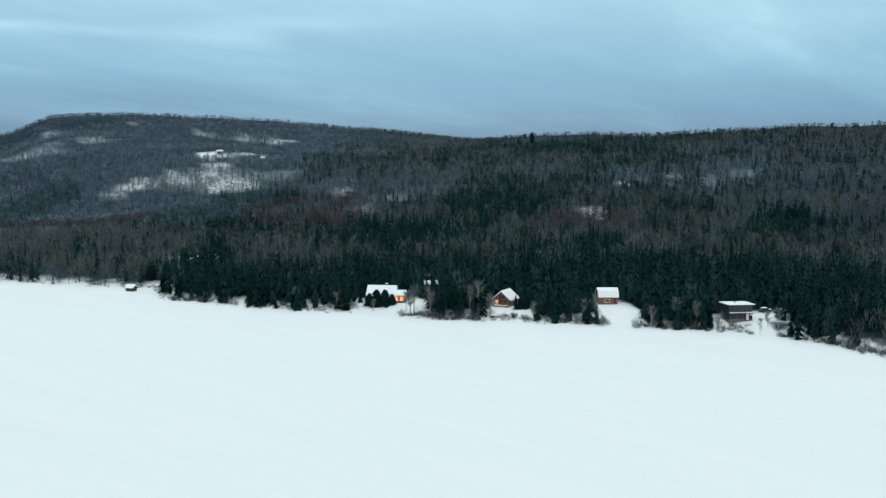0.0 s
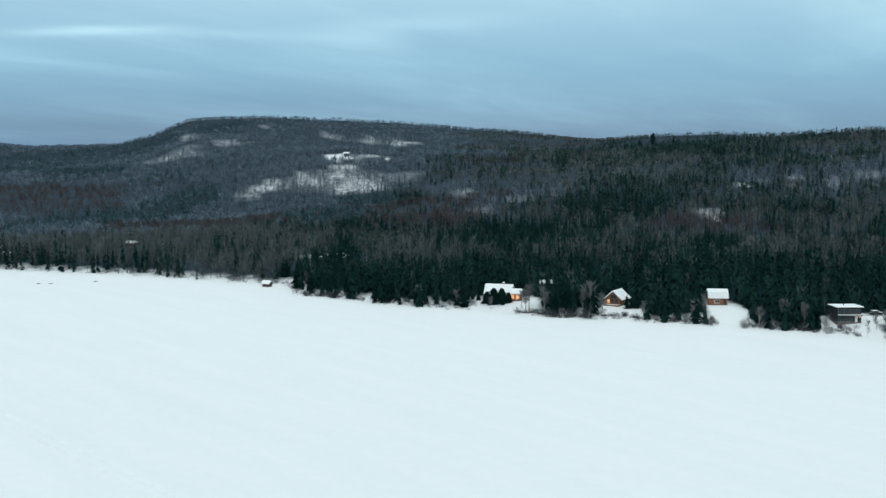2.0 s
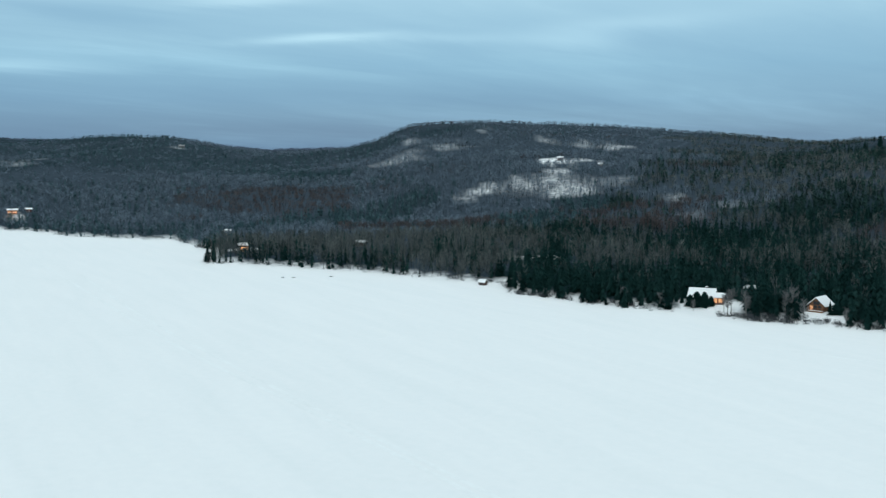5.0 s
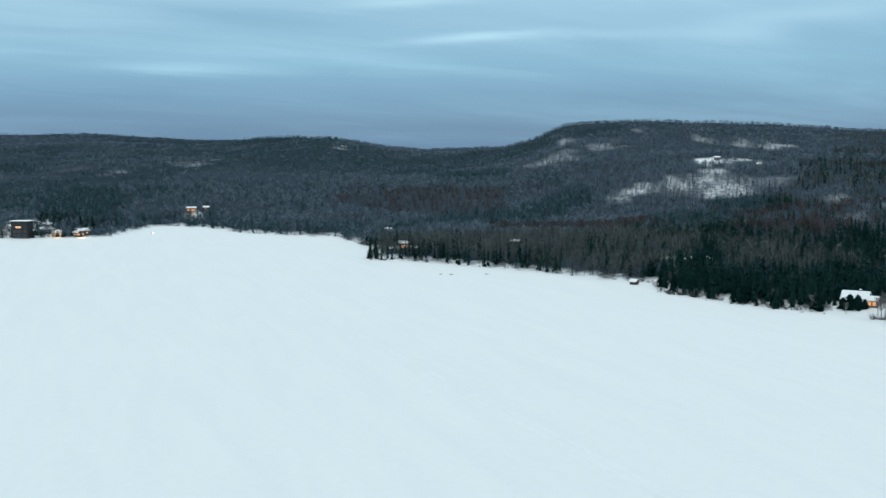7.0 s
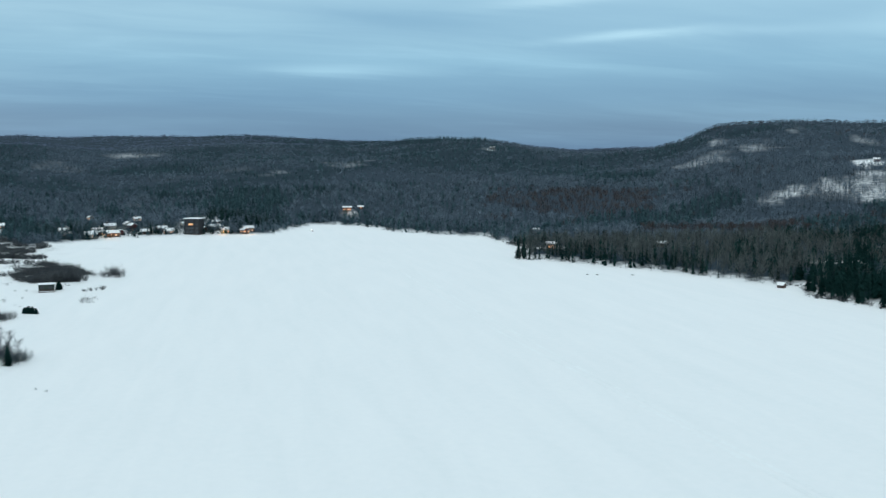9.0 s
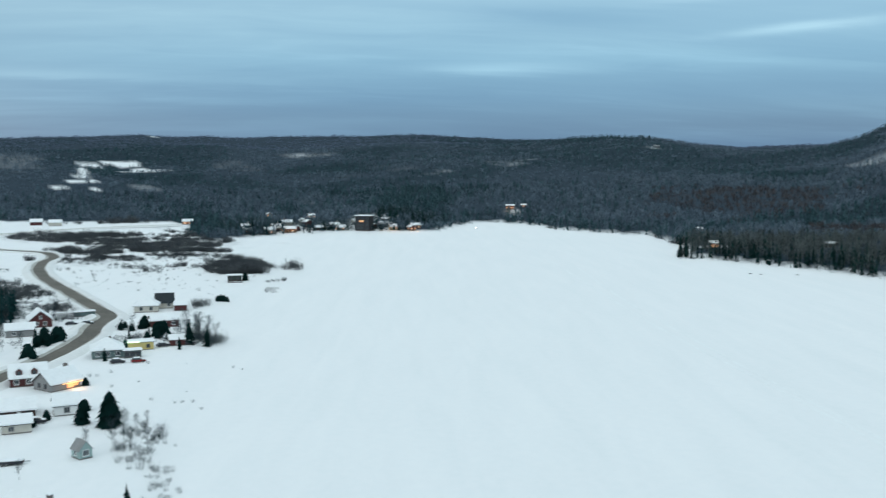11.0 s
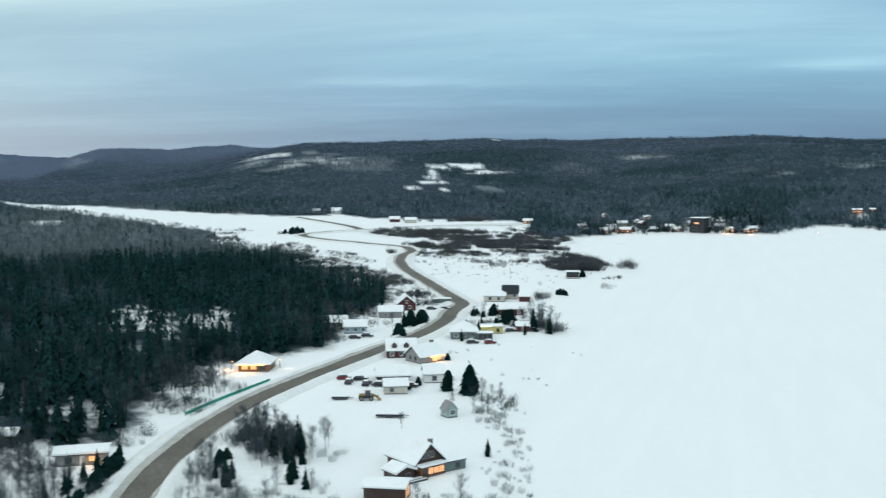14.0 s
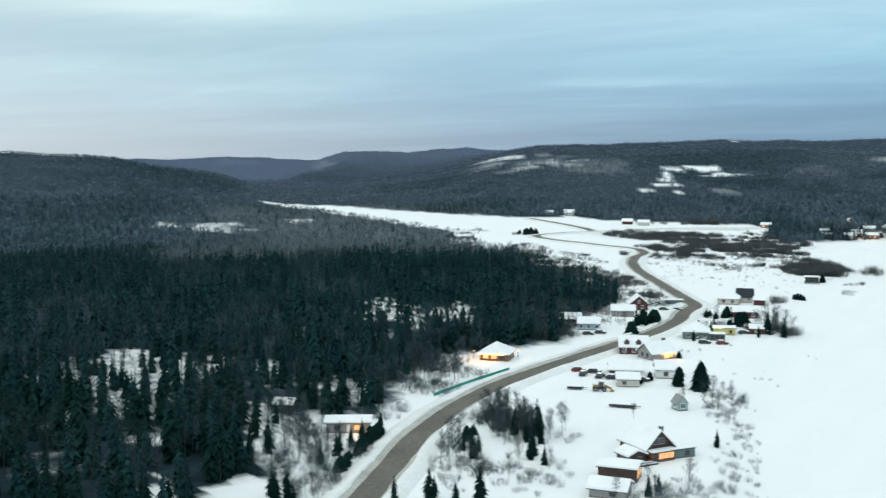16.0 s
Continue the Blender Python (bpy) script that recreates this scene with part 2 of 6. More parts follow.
# ---- materials ----
def material(name, color, rough_=0.8, vary=0.18, grain=2.0, patch=0.15, bump=0.0, metal=0.0, tone="", island=False, glow=None, spec=0.3):
    """A surface with two scales of variation (patch and grain, cycles per metre)."""
    m = bpy.data.materials.new(name)
    m.use_nodes = True
    t = m.node_tree
    b = t.nodes["Principled BSDF"]
    b.inputs["Roughness"].default_value, b.inputs["Metallic"].default_value = rough_, metal
    b.inputs["Specular IOR Level"].default_value = spec
    pos = t.nodes.new("ShaderNodeNewGeometry")
    fine = node(t, "ShaderNodeTexNoise", Scale=grain, Detail=4.0, Roughness=0.6)
    wide = node(t, "ShaderNodeTexNoise", Scale=patch, Detail=3.0, Roughness=0.55)
    for n in (fine, wide):
        t.links.new(pos.outputs["Position"], n.inputs["Vector"])
    v = math_node(t, "ADD", math_node(t, "MULTIPLY", fine.outputs[0], 0.5), math_node(t, "MULTIPLY", wide.outputs[0], 0.5))
    if tone:
        a = t.nodes.new("ShaderNodeAttribute")
        a.attribute_name = tone
        v = math_node(t, "ADD", math_node(t, "MULTIPLY", v, 0.35), math_node(t, "MULTIPLY", a.outputs["Fac"], 0.65))
    if island:
        v = math_node(t, "ADD", math_node(t, "MULTIPLY", v, 0.5), math_node(t, "MULTIPLY", pos.outputs["Random Per Island"], 0.5))
    lo, hi = [tuple(c * k for c in color) for k in (1 - vary * 2, 1 + vary * 2)]
    out = ramp(t, v, [(0.25, lo), (0.75, hi)])
    t.links.new(out, b.inputs["Base Color"])
    if bump:
        bn = node(t, "ShaderNodeBump", Strength=bump, Distance=0.1)
        t.links.new(fine.outputs[0], bn.inputs["Height"])
        t.links.new(bn.outputs[0], b.inputs["Normal"])
    if glow:
        b.inputs["Emission Color"].default_value, b.inputs["Emission Strength"].default_value = (*glow[0], 1), glow[1]
    return m


def ground_material():
    """Wind-packed snow, painted dark under thick woods for litter, shade and crowns together, and faint drifts out on
    the ice.
    """
    m = bpy.data.materials.new("snow_ground")
    m.use_nodes = True
    t = m.node_tree
    b = t.nodes["Principled BSDF"]
    b.inputs["Roughness"].default_value, b.inputs["Specular IOR Level"].default_value = 0.7, 0.25
    pos = t.nodes.new("ShaderNodeNewGeometry").outputs["Position"]
    drift = node(t, "ShaderNodeMapping", Rotation=(0, 0, radians(140)), Scale=(70.0, 9.0, 1))
    drift.vector_type = "TEXTURE"
    t.links.new(pos, drift.inputs[0])
    wide = node(t, "ShaderNodeTexNoise", Scale=1.0, Detail=5.0, Roughness=0.6, Distortion=0.4)
    t.links.new(drift.outputs[0], wide.inputs["Vector"])
    fine = node(t, "ShaderNodeTexNoise", Scale=0.35, Detail=5.0, Roughness=0.6)
    t.links.new(pos, fine.inputs["Vector"])
    v = math_node(t, "ADD", math_node(t, "MULTIPLY", wide.outputs[0], 0.6), math_node(t, "MULTIPLY", fine.outputs[0], 0.4))
    snow = ramp(t, v, [(0.3, (0.83, 0.85, 0.855)), (0.5, (0.865, 0.875, 0.88)), (0.7, (0.895, 0.90, 0.90))])
    brush = node(t, "ShaderNodeTexNoise", Scale=0.22, Detail=6.0, Roughness=0.7)
    t.links.new(pos, brush.inputs["Vector"])
    # Both floor colours hold the shade between the trees as well as litter.
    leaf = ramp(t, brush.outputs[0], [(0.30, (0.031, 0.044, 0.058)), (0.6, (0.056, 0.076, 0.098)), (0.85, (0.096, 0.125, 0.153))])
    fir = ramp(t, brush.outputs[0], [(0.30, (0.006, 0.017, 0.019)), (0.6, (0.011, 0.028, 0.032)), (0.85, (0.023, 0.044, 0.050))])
    under = t.nodes.new("ShaderNodeAttribute")
    under.attribute_name = "needle_litter_shade"
    # Distance haze is painted on: far ground is mixed towards violet.
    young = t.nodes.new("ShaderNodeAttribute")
    young.attribute_name = "far_haze"
    haze_violet = ramp(t, brush.outputs[0], [(0.30, (0.066, 0.087, 0.130)), (0.6, (0.104, 0.135, 0.194)), (0.85, (0.155, 0.192, 0.255))])
    litter_shade = mix(t, "MIX", under.outputs["Fac"], mix(t, "MIX", young.outputs["Fac"], leaf, haze_violet), fir)
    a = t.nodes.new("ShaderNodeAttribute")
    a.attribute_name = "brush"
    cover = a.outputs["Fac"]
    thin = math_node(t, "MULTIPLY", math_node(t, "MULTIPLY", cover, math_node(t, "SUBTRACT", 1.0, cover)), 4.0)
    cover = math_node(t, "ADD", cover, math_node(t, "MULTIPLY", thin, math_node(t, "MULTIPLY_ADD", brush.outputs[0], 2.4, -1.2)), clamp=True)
    t.links.new(mix(t, "MIX", cover, snow, litter_shade), b.inputs["Base Color"])
    t.links.new(math_node(t, "MULTIPLY_ADD", a.outputs["Fac"], -0.25, 0.25), b.inputs["Specular IOR Level"])
    bn = node(t, "ShaderNodeBump", Strength=0.25, Distance=0.3)
    t.links.new(v, bn.inputs["Height"])
    t.links.new(bn.outputs[0], b.inputs["Normal"])
    return m


SNOW_GROUND = ground_material()
ROOF_SNOW = material("roof_snow", (0.86, 0.88, 0.89), 0.7, 0.03, 1.2, 0.3, 0.3)
BANK_SNOW = material("bank_snow", (0.76, 0.765, 0.76), 0.8, 0.07, 0.9, 0.12, 0.5)
ROAD = material("road_asphalt", (0.135, 0.122, 0.104), 0.85, 0.24, 0.8, 0.06, 0.2)
ROAD_EDGE = material("road_slush", (0.43, 0.42, 0.39), 0.8, 0.2, 0.9, 0.22, 0.3)
TRACK_SNOW = material("track_snow", (0.865, 0.88, 0.885), 0.7, 0.04, 0.6, 0.05, 0.3)


def leaf_material(name, dark, middle, light, even=0.6):
    """Foliage or twigs: the tone of each tree, drifts of one kind over some eighty metres, and fine grain."""
    m = bpy.data.materials.new(name)
    m.use_nodes = True
    t = m.node_tree
    b = t.nodes["Principled BSDF"]
    b.inputs["Roughness"].default_value, b.inputs["Specular IOR Level"].default_value = 0.95, 0.0
    geo = t.nodes.new("ShaderNodeNewGeometry")
    pos = geo.outputs["Position"]
    a = t.nodes.new("ShaderNodeAttribute")
    a.attribute_name = "tone"
    wide, clump, fine = (node(t, "ShaderNodeTexNoise", Scale=s, Detail=d, Roughness=0.6) for s, d in ((0.010, 3.0), (0.05, 2.0), (0.6, 2.0)))
    for n in (wide, clump, fine):
        t.links.new(pos, n.inputs["Vector"])
    v = math_node(t, "ADD", math_node(t, "MULTIPLY", a.outputs["Fac"], 0.30), math_node(t, "MULTIPLY", wide.outputs[0], 0.32))
    v = math_node(t, "ADD", v, math_node(t, "ADD", math_node(t, "MULTIPLY", clump.outputs[0], 0.28), math_node(t, "MULTIPLY", fine.outputs[0], 0.10)))
    t.links.new(ramp(t, v, [(0.31, dark), (0.5, middle), (0.69, light)]), b.inputs["Base Color"])
    # a spray of needles or twigs takes its light from above, whichever way one blade lies
    lean = t.nodes.new("ShaderNodeVectorMath")
    lean.operation = "MULTIPLY_ADD"
    t.links.new(geo.outputs["Normal"], lean.inputs[0])
    lean.inputs[1].default_value, lean.inputs[2].default_value = (1 - even,) * 3, (0, 0, even)
    t.links.new(lean.outputs[0], b.inputs["Normal"])
    return m


NEEDLES = leaf_material("needles", (0.005, 0.019, 0.018), (0.010, 0.033, 0.031), (0.022, 0.056, 0.052))
# Spruces of the distant hills, lightened and blued for haze in the base colour.
HAZE_NEEDLES = leaf_material("far_haze_needles", (0.026, 0.055, 0.064), (0.044, 0.086, 0.100), (0.072, 0.128, 0.143))
WOOD_NEEDLES = leaf_material("deep_green_needles", (0.006, 0.024, 0.026), (0.012, 0.041, 0.043), (0.024, 0.067, 0.068))
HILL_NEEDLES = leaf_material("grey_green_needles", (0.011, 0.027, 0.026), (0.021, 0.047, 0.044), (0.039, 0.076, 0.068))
SWAMP_TWIGS = leaf_material("wet_alder_twigs", (0.068, 0.096, 0.104), (0.114, 0.155, 0.167), (0.176, 0.228, 0.240))
HILL_TWIGS = leaf_material("green_grey_twigs", (0.042, 0.050, 0.052), (0.084, 0.099, 0.099), (0.150, 0.172, 0.168))
TWIGS = leaf_material("bare_twigs", (0.036, 0.051, 0.060), (0.072, 0.099, 0.114), (0.130, 0.173, 0.192))
WOOD_TWIGS = leaf_material("dark_hardwood_twigs", (0.013, 0.031, 0.035), (0.027, 0.056, 0.061), (0.053, 0.094, 0.100))
# Hill woods past 760 m: paler and bluer, with distance haze painted in.
HAZE_PALE_TWIGS = leaf_material("hazed_hardwood_twigs", (0.068, 0.095, 0.126), (0.124, 0.168, 0.215), (0.196, 0.257, 0.312))
RUST_TWIGS = leaf_material("brown_hardwood_twigs", (0.046, 0.040, 0.042), (0.072, 0.062, 0.064), (0.104, 0.093, 0.092))
# Woods beyond two kilometres: blue air haze is put into the twig colour.
HAZE_TWIGS = leaf_material("far_haze_twigs", (0.096, 0.124, 0.182), (0.138, 0.177, 0.254), (0.190, 0.237, 0.325))
BIRCH_TIPS = leaf_material("pale_birch_twigs", (0.13, 0.14, 0.15), (0.19, 0.20, 0.205), (0.26, 0.27, 0.27))
ALDER = leaf_material("alder_twigs", (0.056, 0.063, 0.071), (0.086, 0.096, 0.106), (0.132, 0.145, 0.152))
BARK = material("bark", (0.036, 0.046, 0.050), 0.95, 0.2, 1.5, 0.1, spec=0.0)
BIRCH = material("birch_bark", (0.33, 0.32, 0.31), 0.8, 0.2, 2.5, 0.3, spec=0.1)
LOG = material("log_wood", (0.23, 0.115, 0.06), 0.7, 0.2, 2.5, 0.3, 0.3)
DARK_WOOD = material("dark_wood", (0.07, 0.045, 0.038), 0.75, 0.2, 2.5, 0.3, 0.3)
RED_WOOD = material("red_siding", (0.085, 0.026, 0.026), 0.7, 0.16, 2.0, 0.3, 0.2)
ORANGE_WOOD = material("orange_siding", (0.27, 0.11, 0.055), 0.7, 0.14, 2.0, 0.3, 0.2)
CHARCOAL = material("charcoal_cladding", (0.020, 0.023, 0.027), 0.6, 0.16, 2.0, 0.3, 0.2)
TEAL = material("pale_teal_siding", (0.30, 0.40, 0.39), 0.7, 0.12, 2.0, 0.3, 0.15)
GREY = material("grey_siding", (0.26, 0.26, 0.26), 0.7, 0.14, 2.0, 0.3, 0.15)
DARK_TEAL = material("dark_teal_siding", (0.12, 0.17, 0.17), 0.7, 0.14, 2.0, 0.3, 0.15)
DARK_GREEN = material("dark_green_siding", (0.028, 0.045, 0.040), 0.7, 0.14, 2.0, 0.3, 0.15)
BLUE = material("pale_blue_siding", (0.28, 0.40, 0.48), 0.7, 0.12, 2.0, 0.3, 0.15)
CREAM = material("cream_siding", (0.55, 0.52, 0.46), 0.7, 0.1, 2.0, 0.3, 0.15)
YELLOW = material("yellow_siding", (0.62, 0.50, 0.20), 0.7, 0.1, 2.0, 0.3, 0.15)
WHITE = material("white_trim", (0.75, 0.75, 0.74), 0.6, 0.06, 2.0, 0.3)
TRIM = material("dark_trim", (0.06, 0.05, 0.05), 0.6, 0.15, 2.0, 0.3)
STONE = material("chimney_stone", (0.16, 0.14, 0.13), 0.9, 0.25, 3.0, 0.6, 0.5)
METAL_ROOF = material("dark_sheet_roof", (0.022, 0.03, 0.036), 0.45, 0.15, 1.0, 0.2, metal=0.3)
GLASS = material("window_glass", (0.05, 0.06, 0.07), 0.08, 0.1, 1.0, 0.2, spec=0.6)
LIT = material("lit_window", (0.8, 0.5, 0.25), 0.5, 0.05, 1.0, 0.3, glow=((1.0, 0.40, 0.17), 0.72))
LAMP = material("lamp_glow", (0.9, 0.7, 0.4), 0.5, 0.05, 1.0, 0.3, glow=((1.0, 0.45, 0.13), 2.6))
LAMP_COOL = material("green_white_lamp", (0.8, 0.95, 0.7), 0.5, 0.05, 1.0, 0.3, glow=((0.72, 1.0, 0.55), 2.2))
NET = material("green_mesh_fence", (0.025, 0.30, 0.22), 0.7, 0.15, 1.5, 0.2)
RUBBER = material("tyre_rubber", (0.025, 0.025, 0.025), 0.9, 0.15, 3.0, 0.5)
CAR_DARK = material("dark_car_paint", (0.04, 0.04, 0.05), 0.3, 0.1, 1.0, 0.2, metal=0.3)
CAR_RED = material("red_car_paint", (0.20, 0.02, 0.02), 0.3, 0.1, 1.0, 0.2, metal=0.2)
CAR_YELLOW = material("yellow_machine_paint", (0.30, 0.19, 0.07), 0.6, 0.15, 1.5, 0.3)


# ---- mesh helpers ----
def raw_mesh(name, verts, tris, mats, slots=None, tone=None, attr="tone", smooth=False):
    """A mesh from numpy arrays of corners and triangles or quads."""
    me = bpy.data.meshes.new(name)
    n, k = tris.shape
    me.vertices.add(len(verts))
    me.vertices.foreach_set("co", np.asarray(verts, np.float32).ravel())
    me.loops.add(n * k)
    me.loops.foreach_set("vertex_index", np.asarray(tris, np.int32).ravel())
    me.polygons.add(n)
    me.polygons.foreach_set("loop_start", np.arange(0, n * k, k, dtype=np.int32))
    if slots is not None:
        me.polygons.foreach_set("material_index", np.asarray(slots, np.int32))
    if smooth:
        me.polygons.foreach_set("use_smooth", np.ones(n, bool))
    me.update(calc_edges=True)
    if tone is not None:
        me.attributes.new(attr, "FLOAT", "POINT").data.foreach_set("value", np.asarray(tone, np.float32))
    for m in mats:
        me.materials.append(m)
    return me


def part(name, bm, mat, parent, label=""):
    """Links a bmesh as one mesh object under a thing or a part."""
    me = bpy.data.meshes.new(name)
    bm.to_mesh(me)
    bm.free()
    me.materials.append(mat)
    ob = new(name, me)
    ob.parent = parent
    return tagged(ob, label) if label else ob


def box_bm(x0, x1, y0, y1, z0, z1, bm=None, bevel=0.0):
    bm = bm or bmesh.new()
    made = bmesh.ops.create_cube(bm, size=1.0)["verts"]
    for v in made:
        v.co = Vector(((x0 + x1) / 2 + v.co.x * (x1 - x0), (y0 + y1) / 2 + v.co.y * (y1 - y0), (z0 + z1) / 2 + v.co.z * (z1 - z0)))
    if bevel:
        bmesh.ops.bevel(bm, geom=[e for e in bm.edges if all(v in made for v in e.verts)], offset=bevel, segments=2, affect="EDGES", profile=0.6)
    return bm


def prism_bm(outline, y0, y1, bm=None):
    """An outline in x and z, drawn out from y0 to y1."""
    bm = bm or bmesh.new()
    a = [bm.verts.new((x, y0, z)) for x, z in outline]
    b = [bm.verts.new((x, y1, z)) for x, z in outline]
    n = len(outline)
    bm.faces.new(a)
    bm.faces.new(b[::-1])
    for i in range(n):
        bm.faces.new((a[i], b[i], b[(i + 1) % n], a[(i + 1) % n]))
    bmesh.ops.recalc_face_normals(bm, faces=bm.faces)
    return bm


def tube_bm(r, z0, z1, sides=8, x=0, y=0, top=None, bm=None):
    bm = bm or bmesh.new()
    made = bmesh.ops.create_cone(bm, cap_ends=True, segments=sides, radius1=r, radius2=r if top is None else top, depth=z1 - z0)["verts"]
    bmesh.ops.translate(bm, verts=made, vec=(x, y, (z0 + z1) / 2))
    return bm


def thing(name, x, y, turn, label, category, group="", z=None, sink=0.05):
    ob = new(name)
    ob.empty_display_size = 0.5
    ob.matrix_world = pose(x, y, (float(land(x, y)) - sink) if z is None else z, 0, 0, turn)
    return tagged(ob, label, category, group)


# ---- ground, lake and roads ----
ROAD_LINE = [(-118, -22), (-142, -7), (-164, 4.5), (-184, 12.9), (-207, 22.2), (-236, 38.6), (-259, 55.5), (-283, 78.5), (-308, 105), (-337, 136), (-364, 158), (-378, 166),
             (-390, 174), (-404, 184), (-430, 190), (-487, 202), (-545, 214), (-585, 225), (-610, 234), (-640, 248), (-665, 264), (-690, 272), (-712, 273), (-758, 256),
             (-811, 235), (-838, 233), (-851, 241), (-857, 256), (-862, 275), (-863, 305), (-872, 360), (-866, 414), (-857, 456)]
SIDE_ROAD = [(-866, 296), (-905, 297), (-954, 294), (-1002, 286), (-1034, 281)]


def spline(points, step):
    """A smooth line through the points, a corner every step metres."""
    p = [Vector((*q, 0)) for q in points]
    out = []
    for i in range(len(p) - 1):
        a, b, c, d = p[max(i - 1, 0)], p[i], p[i + 1], p[min(i + 2, len(p) - 1)]
        n = max(2, int((c - b).length / step))
        for k in range(n):
            u = k / n
            out.append(0.5 * (2 * b + (c - a) * u + (2 * a - 5 * b + 4 * c - d) * u * u + (3 * b - a - 3 * c + d) * u ** 3))
    return [(v.x, v.y) for v in out] + [points[-1]]


ROADS = [(spline(ROAD_LINE, 3.0), 3.3), (spline(SIDE_ROAD, 8.0), 3.2)]


DRIVE = [(-219, 34.5), (-210.4, 37.0), (-201.7, 37.6), (-193.1, 37.5), (-184, 41)]


def road_distance(x, y):
    return np.minimum(off_line(x, y, ROAD_LINE), off_line(x, y, SIDE_ROAD))


# Open snow of the village, marsh and fields
OPEN = [(-100, -40), (-140, -36), (-165, -24), (-185, -13), (-206, -10), (-228, -6), (-232, 4), (-228, 15), (-250, 20), (-266, 25), (-285, 33), (-300, 42), (-311, 53), (-316, 66), (-319, 80), (-326, 94),
        (-345, 105), (-385, 126), (-411, 148), (-437, 161), (-470, 168), (-520, 173), (-600, 172), (-700, 174), (-800, 152), (-915, 170), (-1041, 120), (-1215, 64),
        (-1361, -4), (-1380, 5), (-1280, 115), (-1132, 206), (-1052, 285), (-1058, 335), (-985, 352), (-930, 418), (-885, 466), (-850, 462), (-800, 430), (-714, 410),
        (-600, 390), (-400, 300), (-150, 120), (-60, 20)]
# Thin or bare patches in the woods: centre, half sizes, turn, share of the trees that stay
GAPS_MOUNTAIN = [(-324, 1000, 84, 75, 17, 0.6), (-366, 985, 32, 46, 19, 0.3), (-331, 1006, 18, 40, 17, 0.42), (-309, 1045, 22, 75, 15, 0.36), (-285, 970, 36, 35, 15, 0.36), (-349, 1155, 19, 39, 16, 0.00),
                 (-313, 1141, 14, 23, 14, 0.20), (-285, 1124, 5, 12, 13, 0.16), (-418, 1394, 26, 48, 16, 0.44), (-356, 1354, 24, 62, 14, 0.53), (-312, 1316, 26, 60, 12, 0.40), (-620, 1397, 11, 55, 23, 0.44),
                 (-536, 1327, 57, 83, 21, 0.49), (-554, 1194, 40, 47, 24, 0.48), (-551, 1503, 11, 26, 19, 0.48), (-391, 1135, 10, 39, 18, 0.73), (-201, 941, 15, 21, 10, 0.75), (-447, 980, 15, 24, 24, 0.78)]
GAPS_NORTH_HILL = [(46, 901, 7, 12, -7, 0.27), (63, 923, 5, 18, -8, 0.31), (53, 908, 17, 40, -7, 0.73), (89, 923, 7, 46, -10, 0.56), (110, 898, 11, 67, -11, 0.60), (144, 933, 14, 52, -13, 0.62),
                   (10, 769, 9, 15, -5, 0.31), (-3, 764, 5, 12, -4, 0.55), (-171, 928, 10, 18, 8, 0.55), (-123, 882, 21, 29, 5, 0.62), (-144, 829, 18, 31, 7, 0.65), (-12, 652, 8, 39, -4, 0.64),
                   (-100, 893, 6, 20, 3, 0.64), (-142, 687, 13, 30, 9, 0.72), (-763, 791, 14, 11, 44, 0.31), (-752, 778, 12, 8, 40, 0.42)]
GAPS_ROUND_HILL = [(-778, 1220, 40, 60, 33, 0.85), (-993, 1361, 10, 7, 35, 0.3), (-1576, 1113, 40, 56, 55, 0.66), (-1123, 1150, 31, 120, 44, 0.68), (-1180, 870, 46, 40, 52, 0.72), (-1230, 980, 40, 60, 50, 0.72), (-983, 693, 14, 45, 55, 0.6), (-1600, 1120, 26, 40, 55, 0.6), (-983, 1156, 55, 48, 40, 0.8)]
GAPS_SHORE_A = [(97, 599, 14, 8, 0, 0.85), (-10, 655, 14, 8, 0, 0.75), (-208, 626, 24, 7, 0, 0.0), (-186, 612, 10, 5, 0, 0.0), (-408, 628, 14, 10, 0, 0.1), (-752, 556, 50, 95, 25, 0.17),
                (-206, 532, 14, 9, 0, 0.05), (25, 437, 12, 8, 0, 0.0)]
GAPS_SHORE_B = [(-13, 455, 8, 16, 0, 0.0), (-93, 468, 15, 10, 0, 0.0), (-50, 462, 9, 9, 0, 0.0), (-94, 480, 15, 12, 0, 0.0), (-50, 472, 8, 14, 0, 0.0), (-12, 468, 8, 22, 0, 0.0), (28, 448, 12, 10, 0, 0.0),
                (38, 461, 9, 6, 0, 0.0)]
GAPS_FAR_WEST = [(-1598, 1113, 48, 52, 55, 0.42), (-1120, 1148, 44, 202, 44, 0.58), (-1066, 970, 29, 48, 48, 0.6), (-1466, 877, 49, 174, 59, 0.66), (-1143, 977, 46, 50, 49, 0.7),
                 (-1256, 501, 16, 9, 68, 0.0), (-1286, 535, 10, 22, 67, 0.0), (-1290, 555, 13, 10, 67, 0.0), (-1456, 617, 7, 171, 67, 0.0), (-1636, 711, 18, 21, 66, 0.0), (-1660, 751, 17, 28, 66, 0.0),
                 (-1629, 768, 21, 38, 65, 0.0), (-1490, 728, 34, 60, 64, 0.0), (-1203, 523, 6, 24, 66, 0.1), (-1194, 591, 25, 28, 64, 0.6), (-2445, 1228, 12, 60, 63, 0.0), (-2330, 580, 50, 110, 76, 0.3),
                 (-2055, 480, 40, 150, 77, 0.46), (-1931, 572, 80, 220, 73, 0.42), (-1708, 592, 61, 250, 71, 0.64), (-3290, 215, 30, 260, 87, 0.75), (-4129, -63, 128, 100, 91, 0.85), (-1032, -98, 17, 45, 94, 0.2),
                 (-992, -45, 33, 60, 92, 0.25), (-1069, 39, 17, 30, 87, 0.3)]
